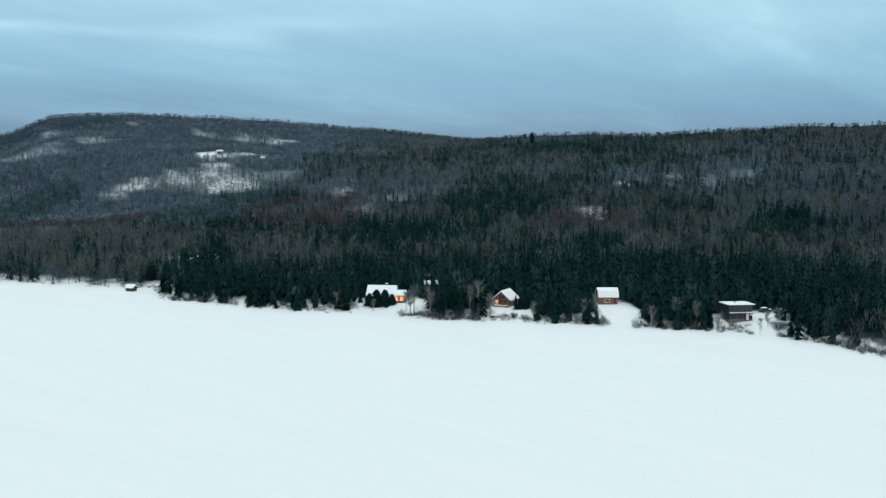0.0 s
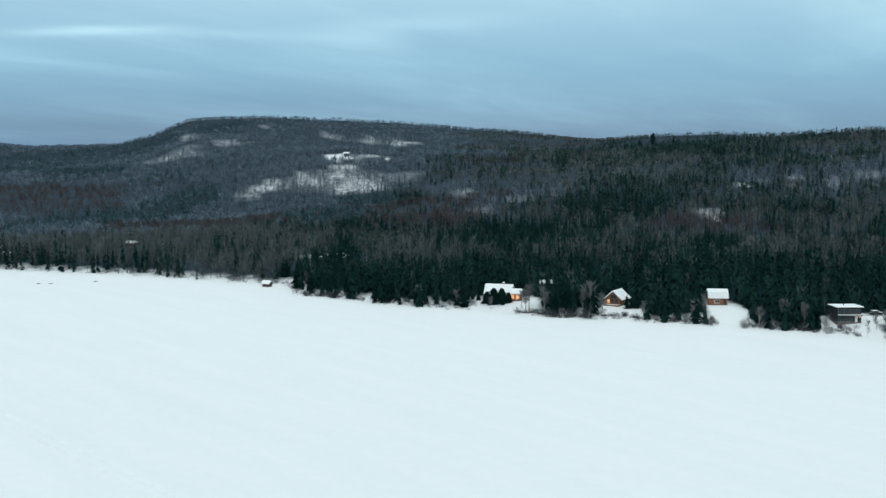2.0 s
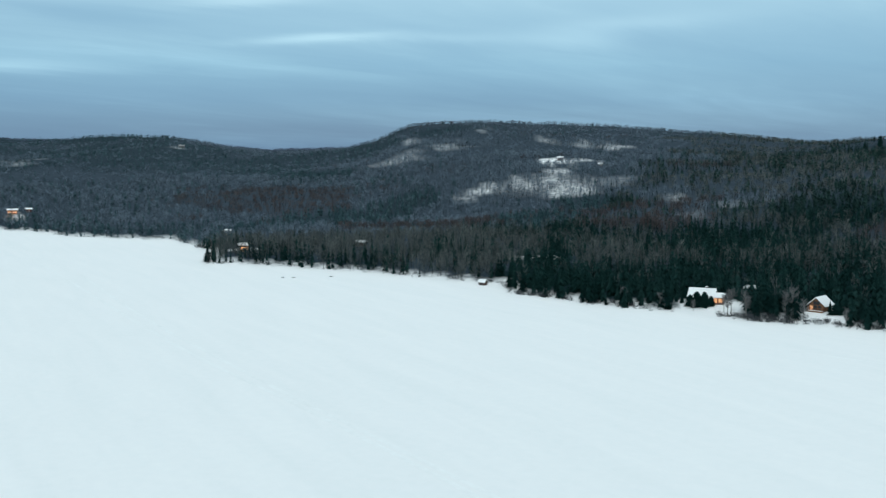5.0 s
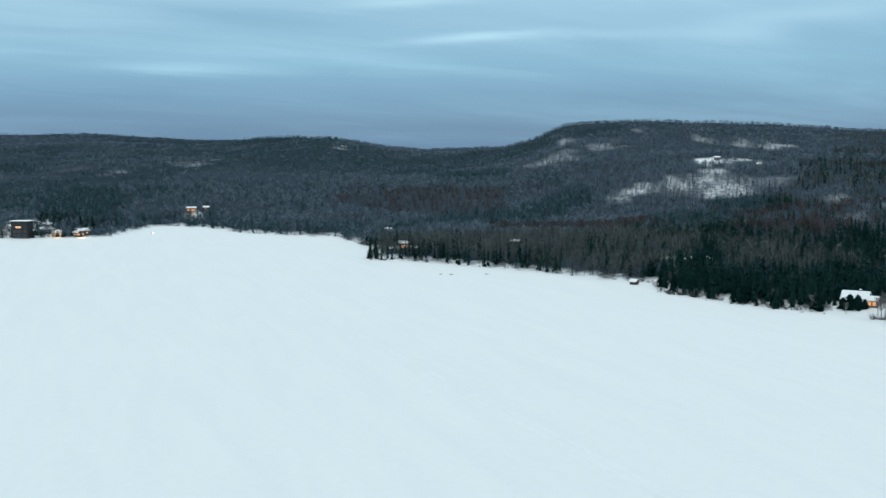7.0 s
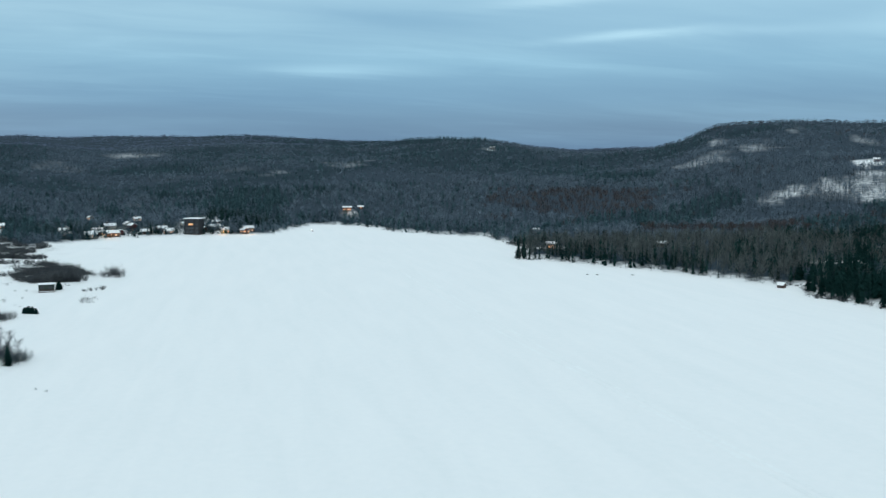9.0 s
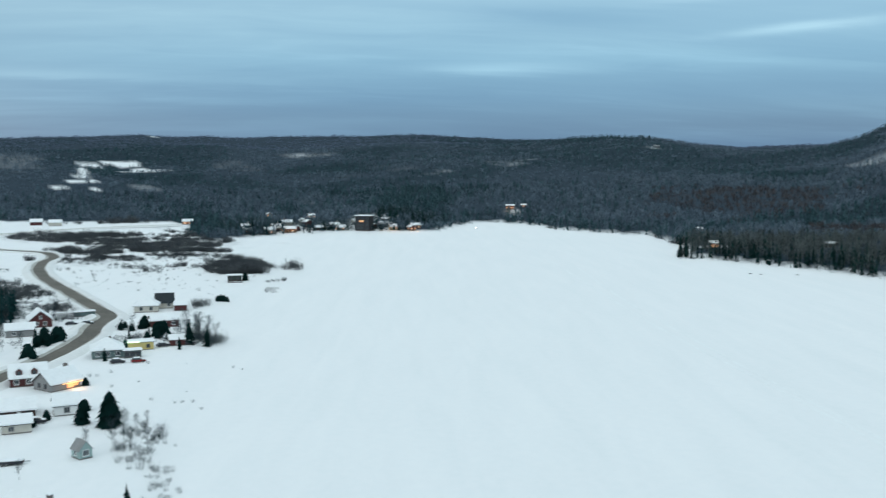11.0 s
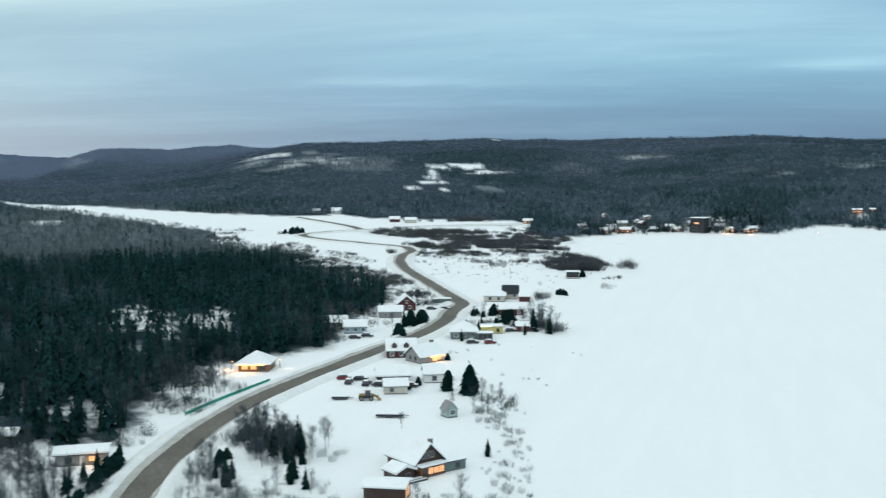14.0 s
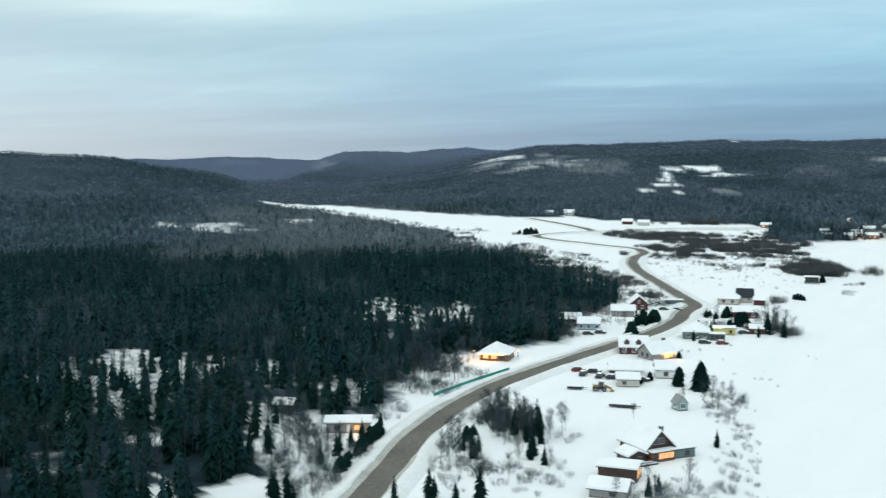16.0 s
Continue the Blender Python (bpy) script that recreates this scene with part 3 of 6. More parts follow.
GAPS_NEAR_WOOD = [(-313, -56, 13, 41, 97, 0.3), (-300, -40, 8, 38, 94, 0.32), (-301, -28, 4, 33, 92, 0.25), (-270, -50, 12, 42, 96, 0.36), (-293, -70, 4, 19, 100, 0.45), (-243, -64, 3, 15, 100, 0.5), (-229, -15, 2, 23, 90, 0.35), (-203, -8, 8, 40, 88, 0.18), (-175, -35, 2, 12, 95, 0.25), (-169, -20, 6, 12, 91, 0.2), (-293, -9, 4, 19, 89, 0.5), (-200, -63, 5, 12, 102, 0.6),
                  (-420, 44, 11, 40, 83, 0.2), (-384, 51, 3, 26, 81, 0.25), (-408, 71, 10, 30, 79, 0.22), (-352, 35, 7, 18, 83, 0.55), (-365, 4, 4, 16, 88, 0.5), (-322, -58, 13, 26, 97, 0.28), (-270, -49, 8, 24, 96, 0.42),
                  (-306, -39, 5, 20, 94, 0.25), (-303, -28, 4, 24, 92, 0.3), (-302, -12, 4, 10, 89, 0.4), (-324, -75, 5, 18, 99, 0.5), (-294, -82, 4, 14, 102, 0.45), (-234, -15, 4, 19, 90, 0.3), (-205, -3, 7, 30, 87, 0.3),
                  (-171, -19, 7, 11, 91, 0.05), (-173, -35, 3, 10, 95, 0.15), (-245, -65, 4, 10, 100, 0.5), (-195, -62, 5, 14, 102, 0.5), (-284, -12, 7, 20, 90, 0.5), (-266, 11, 7, 22, 86, 0.42), (-213, -3, 9, 22, 88, 0.3)]
CLEARINGS = GAPS_MOUNTAIN + GAPS_NORTH_HILL + GAPS_ROUND_HILL + GAPS_SHORE_A + GAPS_SHORE_B + GAPS_FAR_WEST + GAPS_NEAR_WOOD
# Groves of one kind in the mixed woods: centre, half sizes, turn
FIR_GROVES = [(-250, 917, 25, 40, 14), (-426, 930, 36, 35, 24), (-263, 835, 34, 41, 16), (-107, 732, 29, 36, 5), (-445, 849, 54, 42, 27), (-243, 903, 27, 28, 13), (31, 1197, 65, 97, -5), (10, 1310, 120, 45, -4), (-600, 1495, 60, 36, 22), (-700, 1440, 40, 60, 25), (-1240, 1560, 90, 70, 38), (-45, 827, 45, 88, -1),
              (114, 701, 33, 57, -16), (-634, 1132, 42, 56, 29), (-838, 470, 34, 60, 60), (-907, 766, 55, 106, 50), (-1277, 936, 92, 77, 54), (-917, 803, 39, 78, 49), (-1468, 663, 31, 184, 66), (-1296, 652, 65, 74, 63)]
RUST_GROVES = [(-553, 921, 88, 111, 31), (-177, 790, 76, 50, 10), (-583, 914, 67, 89, 33), (6, 727, 51, 25, -6), (-256, 831, 137, 50, 15)]
GREY_GROVES = [(-704, 28, 26, 101, 87), (-585, -44, 36, 54, 93), (-455, -96, 18, 49, 99), (-315, 677, 21, 102, 25), (-383, 703, 75, 106, 28), (-165, 639, 31, 62, 12), (-537, 24, 19, 60, 86), (-429, -17, 13, 40, 91), (-302, 0, 10, 19, 88), (-11, 726, 20, 23, -4)]


def grove(x, y, rows):
    """Share of a kind's groves at a place, 0 to 1, with ragged edges."""
    best = np.zeros(np.shape(x))
    wave = 0.45 * noise2(x, y, 38, 61) + 0.3 * noise2(x, y, 15, 62)
    for cx, cy, a, b, turn in rows:
        c, s = math.cos(radians(turn)), math.sin(radians(turn))
        d = np.hypot(((x - cx) * c + (y - cy) * s) / a, (-(x - cx) * s + (y - cy) * c) / b)
        best = np.maximum(best, 1 - ease(d + wave, 0.7, 1.25))
    return best


def clearing(x, y):
    keep = np.ones(np.shape(x))
    for cx, cy, a, b, turn, share in CLEARINGS:
        c, s = math.cos(radians(turn)), math.sin(radians(turn))
        u, v = ((x - cx) * c + (y - cy) * s) / a, (-(x - cx) * s + (y - cy) * c) / b
        d = np.hypot(u, v) + (1.0 if share > 0.15 else 0.4) * (0.55 * noise2(x, y, min(a, b) * 0.9, 31) + 0.4 * noise2(x, y, min(a, b) * 0.35, 33))
        keep = np.minimum(keep, share + (1 - share) * (ease(d, *((0.25, 1.3) if cy > 600 else (0.6, 1.2))) if share > 0.15 else ease(d, 0.85, 1.05)))
    return keep


def reach(x, y):
    """Distance from a point under the camera's path, made uneven."""
    return np.hypot(x + 20, y - 40) + 48 * noise2(x, y, 110, 63) + 26 * noise2(x, y, 37, 64)


def swamp(x, y):
    """Thin grey alder between the dark wood and the far field, 0 to 1."""
    away = reach(x, y)
    return ease(away, 615, 675) * (1 - ease(away, 1150, 1400)) * (y < 250) * ease(y + 40 * noise2(x, y, 80, 68), -130, -10)


def forest(x, y, s=None):
    """How thick the woods stand, 0 to 1."""
    s = shore_distance(x, y) if s is None else s
    d = ease(s, 0, 4) * clearing(x, y) * ease(road_distance(x, y), 7, 14) * (1 - 0.12 * swamp(x, y))
    return d * ~inside(x, y, OPEN) * np.clip(0.92 + 0.22 * noise2(x, y, 45, 41), 0, 1)


def conifer_share(x, y, s):
    """The part of the woods that is spruce and fir."""
    z = land(x, y, s)
    fine = 0.7 * noise2(x, y, 50, 52) + 0.7 * noise2(x, y, 21, 53)
    belt = ease(0.8 * noise2(x, y, 130, 51) + fine + 0.6 * noise2(x, y, 420, 54) * ease(z, 20, 60), 0.1, 0.6)
    away = np.hypot(x + 20, y - 40)
    broad = ease(0.8 * noise2(x, y, 430, 56) + 0.6 * noise2(x, y, 170, 57) + 0.7 * fine, 0.0, 0.5)
    belt = np.where((away > 900) & (x < -230), broad, belt)
    share = np.where(x > -230, 0.30, 0.06) + 0.66 * belt
    # mostly hardwood on the mountain, mixed on the hill beside it
    share = share * np.where((y > 900) & (x > -700) & (x < -110 + 0.1 * (y - 900)), 0.45, 1.0)
    share = np.where((x > -120) & (y > 700), np.clip(0.34 + 0.36 * fine + 0.2 * belt, 0, 1), share)
    north = (y > 420) & (x > -205)
    inland = s + 45 * noise2(x, y, 60, 65) + 18 * noise2(x, y, 24, 66)
    share = np.where(north, share + (0.95 - share) * (1 - ease(inland, 110, 190)), share)
    share = np.where((y > 480) & (x < -205) & (x > -480) & (s < 110), 0.16 + 0.35 * belt + 0.5 * (1 - ease(inland, 8, 34)), share)
    edge = reach(x, y)
    share = np.where((y < 190) & (edge < 645), np.clip(0.74 + 0.4 * fine + 0.14 * ease(away, 340, 460), 0.3, 1), share)
    share = share * (1 - 0.3 * (np.hypot((x + 275) / 50, (y + 16) / 22) < 1) - 0.45 * ((x < -255) & (x > -314) & (y > 12) & (y < 62)))
    share = np.where((y < 190) & (edge >= 645) & (z < 30), 0.02 + 0.14 * ease(fine, 0.3, 0.8) + 0.45 * ease(y + 50 * fine, -20, -150), share)
    share = share * (1 - 0.8 * ease(away, 2500, 3300))
    share = np.where((x < -500) & (y > 640) & (s < 45), np.maximum(share, 0.45), share)
    share = np.where((x < -640) & (y > 380) & (z > 4), np.clip(share + 0.1 * ease(z, 5, 12) * (1 - ease(z + 8 * noise2(x, y, 90, 55), 26, 40)), 0, 1), share)
    share = np.where((y < 190) & (x < -500) & (x > -760), share * ease(off_line(x, y, OPEN, True), 8, 34), share)
    share = share * (1 - 0.8 * grove(x, y, GREY_GROVES)) * (1 - 0.9 * grove(x, y, RUST_GROVES))
    share = share + (0.92 - share) * grove(x, y, FIR_GROVES)
    return np.clip(share * np.where(s > 200, ease(clearing(x, y), 0.4, 0.9), 1.0), 0, 1)


# Brushy ground: centre, half sizes, turn, square metres per shrub, height in metres
BRUSH_MARSH_A = [(-760, 362, 95, 34, 35, 5.5, 5), (-690, 325, 62, 28, 30, 8, 4.5), (-660, 352, 38, 15, 40, 6, 4.8), (-700, 300, 40, 8, 30, 9, 4), (-620, 322, 40, 10, 45, 9, 4), (-655, 268, 22, 9, 70, 8, 5),
                 (-607, 302, 60, 9, 62, 16, 2.6), (-640, 305, 62, 9, 60, 16, 2.6), (-575, 300, 55, 6, 62, 30, 2), (-535, 330, 40, 12, 42, 6, 6)]
BRUSH_MARSH_B = [(-514, 309, 16, 10, 40, 4, 7), (-480, 306, 8, 4, 60, 6, 2), (-487, 300, 5, 3, 50, 6, 1.6), (-560, 178, 70, 14, 10, 5, 3.8), (-610, 186, 60, 12, 10, 5, 3.8), (-520, 182, 34, 14, 0, 5, 3.8),
                 (-465, 174, 34, 12, 10, 5, 4), (-540, 200, 50, 6, 8, 9, 2.4), (-480, 190, 30, 5, 10, 9, 2.4), (-700, 188, 75, 14, -15, 7, 3.5)]
BRUSH_MARSH_C = [(-650, 212, 44, 8, 0, 10, 3), (-820, 160, 70, 12, -12, 7, 3.5), (-915, 186, 22, 8, 40, 10, 3), (-857, 224, 12, 5, 60, 6, 4), (-885, 178, 16, 6, 40, 8, 3), (-930, 385, 75, 6, 62, 13, 9),
                 (-965, 345, 40, 6, 60, 13, 8), (-520, 250, 60, 20, 30, 160, 1.2)]
BRUSH_MARSH_D = [(-665, 318, 50, 34, 65, 4.5, 4.2), (-789, 372, 55, 60, 65, 6, 4.8), (-698, 364, 28, 40, 63, 5, 4.4), (-545, 327, 17, 46, 59, 3.2, 5.0), (-629, 280, 24, 26, 66, 7, 3.6), (-562, 273, 34, 26, 65, 30, 3.2),
                 (-530, 254, 40, 24, 65, 60, 1.6), (-470, 306, 5, 10, 57, 4, 2.4), (-435, 282, 4, 8, 57, 5, 1.6), (-410, 230, 4, 12, 61, 4, 3.4), (-575, 268, 47, 22, 65, 24, 3.0), (-500, 232, 60, 14, 30, 40, 1.4)]
BRUSH_BEND_A = [(-425, 160, 20, 8, 30, 6, 3.6), (-435, 250, 4, 3, 0, 6, 1.6), (-414, 240, 5, 3, 0, 4, 2.4), (-340, 96, 10, 8, 0, 7, 4.5), (-410, 128, 26, 10, 20, 9, 4), (-380, 110, 18, 8, 20, 10, 4),
                (-350, 92, 14, 8, 30, 9, 4), (-450, 200, 40, 12, 20, 140, 1.2), (-345, 158, 9, 5, 60, 7, 3)]
BRUSH_BEND_B = [(-330, 183, 8, 5, 60, 5, 4.5), (-350, 168, 8, 4, 60, 8, 2.6), (-338, 178, 8, 4, 60, 6, 3.5), (-405, 222, 14, 5, 60, 12, 2.4), (-378, 200, 10, 4, 60, 12, 2.4), (-366, 128, 8, 5, 40, 9, 3),
                (-332, 186, 7, 5, 60, 4, 4.5), (-372, 174, 6, 3, 60, 4, 3)]
BRUSH_ROADSIDE_A = [(-222, 43, 15, 9, 40, 8, 4), (-214, 40, 12, 7, 40, 9, 3.8), (-205, 36, 13, 8, 30, 16, 3.4), (-190, 30, 17, 9, 20, 20, 3.0), (-178, 42, 14, 8, 30, 16, 2.6), (-268, 28, 24, 8, 35, 11, 4.4),
                    (-300, 35, 22, 9, 40, 11, 4.4)]
BRUSH_ROADSIDE_C = [(-213, 46, 12, 4.5, 22, 4.5, 4.4), (-222, 45, 7, 4, 30, 5, 4.0), (-180, -6, 16, 7, 15, 9, 3.5), (-169, -6, 10, 5, 15, 9, 3.0), (-202, 29.5, 12, 4, 22, 4.5, 3.2), (-188, 26, 12, 6, 20, 6, 3.0), (-175, 24, 10, 8, 20, 9, 2.6), (-170, 38, 12, 6, 20, 7, 2.2)]
BRUSH_ROADSIDE_B = [(-196, -4, 22, 12, 10, 22, 4), (-230, 20, 11, 6, 40, 12, 4), (-200, 8, 10, 6, 30, 9, 3), (-285, 40, 22, 7, 40, 9, 4), (-262, 33, 14, 6, 40, 10, 3.5), (-222, -2, 16, 7, 10, 8, 3.5),
                    (-196, -6, 16, 6, 20, 8, 3.5)]
BRUSH_LAKESIDE_A = [(34, 434, 14, 4, -28, 2.6, 2.4), (14, 441, 8, 3, -20, 3, 2.0), (52, 420, 8, 4, -45, 3, 2.6),
                    (-196, 58, 4, 4, 0, 9, 3), (-233, 114, 8, 5, 30, 7, 2.4), (-222, 110, 8, 4, 30, 9, 2.2), (-206, 104, 8, 3, 30, 10, 1.8), (-192, 97, 8, 3, 30, 10, 1.6), (-170, 87, 7, 3, 30, 10, 1.6),
                    (-158, 72, 9, 4, 60, 6, 2.4), (-155, 58, 8, 4, 70, 6, 3), (-154, 82, 5, 3, 0, 8, 1.8), (-152, 66, 8, 4, 60, 6, 3), (-250, 140, 16, 6, 40, 60, 1.2), (-270, 140, 20, 5, 30, 80, 1.1)]
BRUSH_LAKESIDE_B = [(-300, 160, 24, 5, 35, 90, 1.1), (-300, 130, 12, 3, 70, 16, 1.4), (-218, 105, 5, 3, 30, 4, 2.4), (-228, 113, 5, 3, 30, 4, 2.2), (-211, 103, 4, 3, 30, 4, 2.2), (-204, 102, 4, 2, 30, 4, 2.0),
                    (-198, 101, 4, 2, 30, 5, 1.8), (-192, 99, 4, 2, 30, 5, 2.0), (-184, 95, 4, 2, 30, 5, 1.7), (-177, 91, 4, 2, 30, 4, 2.0), (-170, 88, 4, 2, 30, 5, 1.8), (-163, 84, 5, 3, 30, 4, 2.2)]
BRUSH = BRUSH_MARSH_A + BRUSH_MARSH_B + BRUSH_MARSH_C + BRUSH_MARSH_D + BRUSH_BEND_A + BRUSH_BEND_B + BRUSH_ROADSIDE_A + BRUSH_ROADSIDE_B + BRUSH_ROADSIDE_C + BRUSH_LAKESIDE_A + BRUSH_LAKESIDE_B


def rows_of_marsh(x, y):
    """Long uneven rows of marsh growth, laid across the camera's line of view."""
    across, along = -0.88 * x + 0.47 * y, 0.47 * x + 0.88 * y
    return noise2(across, along * 0.16, 15, 99) + 0.4 * noise2(x, y, 16, 101)


def thicket(x, y):
    """Where the marsh thickets stand, 0 to 1."""
    best = np.zeros(np.shape(x))
    for cx, cy, a, b, turn, cell, height in BRUSH:
        if cx < -470 and cell < 15:
            c, s = math.cos(radians(turn)), math.sin(radians(turn))
            d = np.hypot(((x - cx) * c + (y - cy) * s) / a, (-(x - cx) * s + (y - cy) * c) / b)
            best = np.maximum(best, 1 - ease(d + 0.6 * noise2(x, y, 14, 92) + 0.4 * noise2(x, y, 6, 96), 0.5, 1.1))
    return best


def build_ground():
    turns = np.r_[np.arange(-32, 116, 0.4), np.arange(116, 328, 3.0)]
    radii = np.r_[0.01, 12 * 1.0225 ** np.arange(0, 272)]
    radii = radii[radii < 4900]
    a, r = np.meshgrid(np.radians(turns), radii)
    x, y = -20 - r * np.sin(a), 40 + r * np.cos(a)
    s = shore_distance(x, y)
    z = land(x, y, s)
    edge = off_line(x, y, OPEN, True) * np.where(inside(x, y, OPEN), -1, 1)
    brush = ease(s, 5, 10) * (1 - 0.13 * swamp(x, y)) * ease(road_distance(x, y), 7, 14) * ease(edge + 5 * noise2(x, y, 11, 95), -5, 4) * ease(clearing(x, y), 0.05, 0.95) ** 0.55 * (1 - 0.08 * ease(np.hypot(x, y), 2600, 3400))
    n, m = a.shape
    i, j = np.meshgrid(np.arange(n - 1), np.arange(m), indexing="ij")
    k = (j + 1) % m
    quads = np.stack([i * m + j, i * m + k, (i + 1) * m + k, (i + 1) * m + j], -1).reshape(-1, 4)
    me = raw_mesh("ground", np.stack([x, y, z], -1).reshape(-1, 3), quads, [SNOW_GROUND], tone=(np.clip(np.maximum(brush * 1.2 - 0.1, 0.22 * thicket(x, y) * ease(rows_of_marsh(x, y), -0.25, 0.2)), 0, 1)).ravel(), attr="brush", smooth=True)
    me.attributes.new("needle_litter_shade", "FLOAT", "POINT").data.foreach_set("value", (conifer_share(x, y, s) * (1 - 0.45 * ease(r, 700, 900))).astype(np.float32).ravel())
    # Ground past some 2.6 km takes the violet of air haze.
    me.attributes.new("far_haze", "FLOAT", "POINT").data.foreach_set("value", ease(np.hypot(x, y) + 200 * noise2(x, y, 500, 69), 2600, 3300).astype(np.float32).ravel())
    return tagged(new("ground", me), "snow-covered lake ice, fields and wooded hills", "ground", kind="structure")


ground = build_ground()


def strip(name, line, offsets, lifts, mat, label, wobble=0.0, seed=3):
    """A ribbon along a line: one row of corners per offset, lifted above the ground."""
    rnd = random.Random(seed)
    p = np.array(line)
    d = np.gradient(p, axis=0)
    d /= np.linalg.norm(d, axis=1)[:, None]
    side = np.stack([-d[:, 1], d[:, 0]], 1)
    rows = []
    for o, h in zip(offsets, lifts):
        w = o + wobble * (1.3 * noise2(p[:, 0], p[:, 1], 11, seed + o) + 0.5 * noise2(p[:, 0], p[:, 1], 5, seed - o))
        xy = p + side * w[:, None]
        rows.append(np.column_stack([xy, land(p[:, 0], p[:, 1]) + h + (wobble * 0.3 * np.array([rnd.uniform(0, 1) for _ in p]) if h > 0.3 else 0)]))
    v, n = np.concatenate(rows), len(p)
    q = np.array([(r * n + i, r * n + i + 1, (r + 1) * n + i + 1, (r + 1) * n + i) for r in range(len(rows) - 1) for i in range(n - 1)])
    return tagged(new(name, raw_mesh(name, v, q, [mat], smooth=True)), label, name.split("_")[0], kind="structure")


for line, half in ROADS:
    strip("road", line, (half, 0, -half), (0.30, 0.36, 0.30), ROAD, "ploughed grey winter road with wet gravel and slush")
    for sgn, wide in ((1, 1.9), (-1, 0.9)):
        strip("road_edge", line, (sgn * (half - 0.25), sgn * (half + 0.7), sgn * (half + wide)), (0.325, 0.42, 0.62), ROAD_EDGE, "dirty slush along the ploughed road", 0.3, 5)
        strip("snow_bank", line, tuple(sgn * (half + wide - 0.5 + o) for o in (0.0, 0.5, 1.3, 2.7, 4.7)), (0.5, 0.85, 0.95, 0.5, -0.1), BANK_SNOW, "ploughed bank of grey snow beside the road", 0.3, 8)
# ploughed drive down to the lakeside houses
strip("snowy_drive", spline(DRIVE, 2.0), (1.9, 1.2, -1.2, -1.9), (0.0, 0.14, 0.14, 0.0), TRACK_SNOW, "smooth ploughed snowy drive between the thickets", 0.1, 31)


# snowmobile trails over the ice
for line in ([(-600, 622), (-544, 577), (-400, 460), (-248, 336), (-168, 277), (-120, 241), (-60, 195)], [(-420, 490), (-299, 384), (-186, 294), (-137, 257), (-80, 214)], [(-90, 412), (-27, 386), (7, 374), (39, 359), (90, 335)]):
    strip("snowmobile_trail", spline(line, 9.0), (0.75, 0.35, -0.35, -0.75), (0.02, 0.05, 0.05, 0.02), TRACK_SNOW, "faint packed snowmobile trail over the ice", 0.06, 21)


# ---- trees ----
class Shape:
    """Corners and triangles gathered in lists; slot 0 is the crown, slot 1 the wood."""

    def __init__(self):
        self.v, self.f, self.s = [], [], []

    def tri(self, a, b, c, slot=0):
        n = len(self.v)
        self.v += [a, b, c]
        self.f.append((n, n + 1, n + 2))
        self.s.append(slot)

    def blade(self, root, tip, width, normal, slot=0, waist=0.45):
        """A kite from root to tip."""
        root, tip = np.array(root, float), np.array(tip, float)
        d = tip - root
        w = np.cross(d, normal)
        w = w / (np.linalg.norm(w) + 1e-9) * width / 2
        m = root + d * waist
        n = len(self.v)
        self.v += [root, m + w, tip, m - w]
        self.f += [(n, n + 1, n + 2), (n, n + 2, n + 3)]
        self.s += [slot, slot]

    def sliver(self, root, tip, width, rnd, slot=0):
        root, tip = np.array(root, float), np.array(tip, float)
        d = tip - root
        w = np.cross(d, rnd.normal(size=3))
        w = w / (np.linalg.norm(w) + 1e-9) * width / 2
        self.tri(root + w, root - w, tip, slot)

    def stem(self, points, radii, sides=4, slot=1):
        n0 = len(self.v)
        for p, r in zip(points, radii):
            for k in range(sides):
                a = 2 * math.pi * k / sides
                self.v.append(np.array(p, float) + np.array((math.cos(a) * r, math.sin(a) * r, 0)))
        for i in range(len(points) - 1):
            for k in range(sides):
                a, b = n0 + i * sides + k, n0 + i * sides + (k + 1) % sides
                self.f += [(a, b, b + sides), (a, b + sides, a + sides)]
                self.s += [slot, slot]

    def arrays(self):
        return np.array(self.v, float), np.array(self.f, int), np.array(self.s, int)


def conifer_shape(seed, tiers=13, blades=8, height=11.0, radius=2.0, low=0.08, stem=True, ragged=0.22, full=0.85, droop=(0.25, 0.55)):
    """A spruce: a tapered trunk and whorls of drooping boughs that thin out to a spire."""
    rnd, s = np.random.RandomState(seed), Shape()
    if stem:
        s.stem([(0, 0, -0.3), (0, 0, height * 0.5), (0, 0, height * 0.97)], (0.17, 0.10, 0.02), 4)
    for k in range(tiers):
        u = k / (tiers - 1)
        z = height * (low + (0.97 - low) * u ** 0.92)
        r = radius * ((1 - u) ** full * (0.75 + 0.25 * min(1, u * 6)) + 0.05)
        for j in range(max(4, int(blades * (1 - 0.45 * u)))):
            a = 2 * math.pi * (j + 0.5 * (k % 2) + rnd.uniform(-0.3, 0.3)) / max(4, int(blades * (1 - 0.45 * u)))
            q = r * (1 + rnd.uniform(-ragged, ragged * 0.8))
            z1 = z + rnd.uniform(-0.48, 0.48) * height / tiers
            tip = (math.cos(a) * q, math.sin(a) * q, z1 - q * rnd.uniform(*droop))
            s.blade((0, 0, z1 + 0.25 * r), tip, q * rnd.uniform(0.55, 0.85), (math.cos(a), math.sin(a), 1) if droop[0] > 0.5 else (0, 0, 1))
    s.blade((0, 0, height * 0.9), (0, 0, height), 0.2, (1, 0, 0))
    return s.arrays()


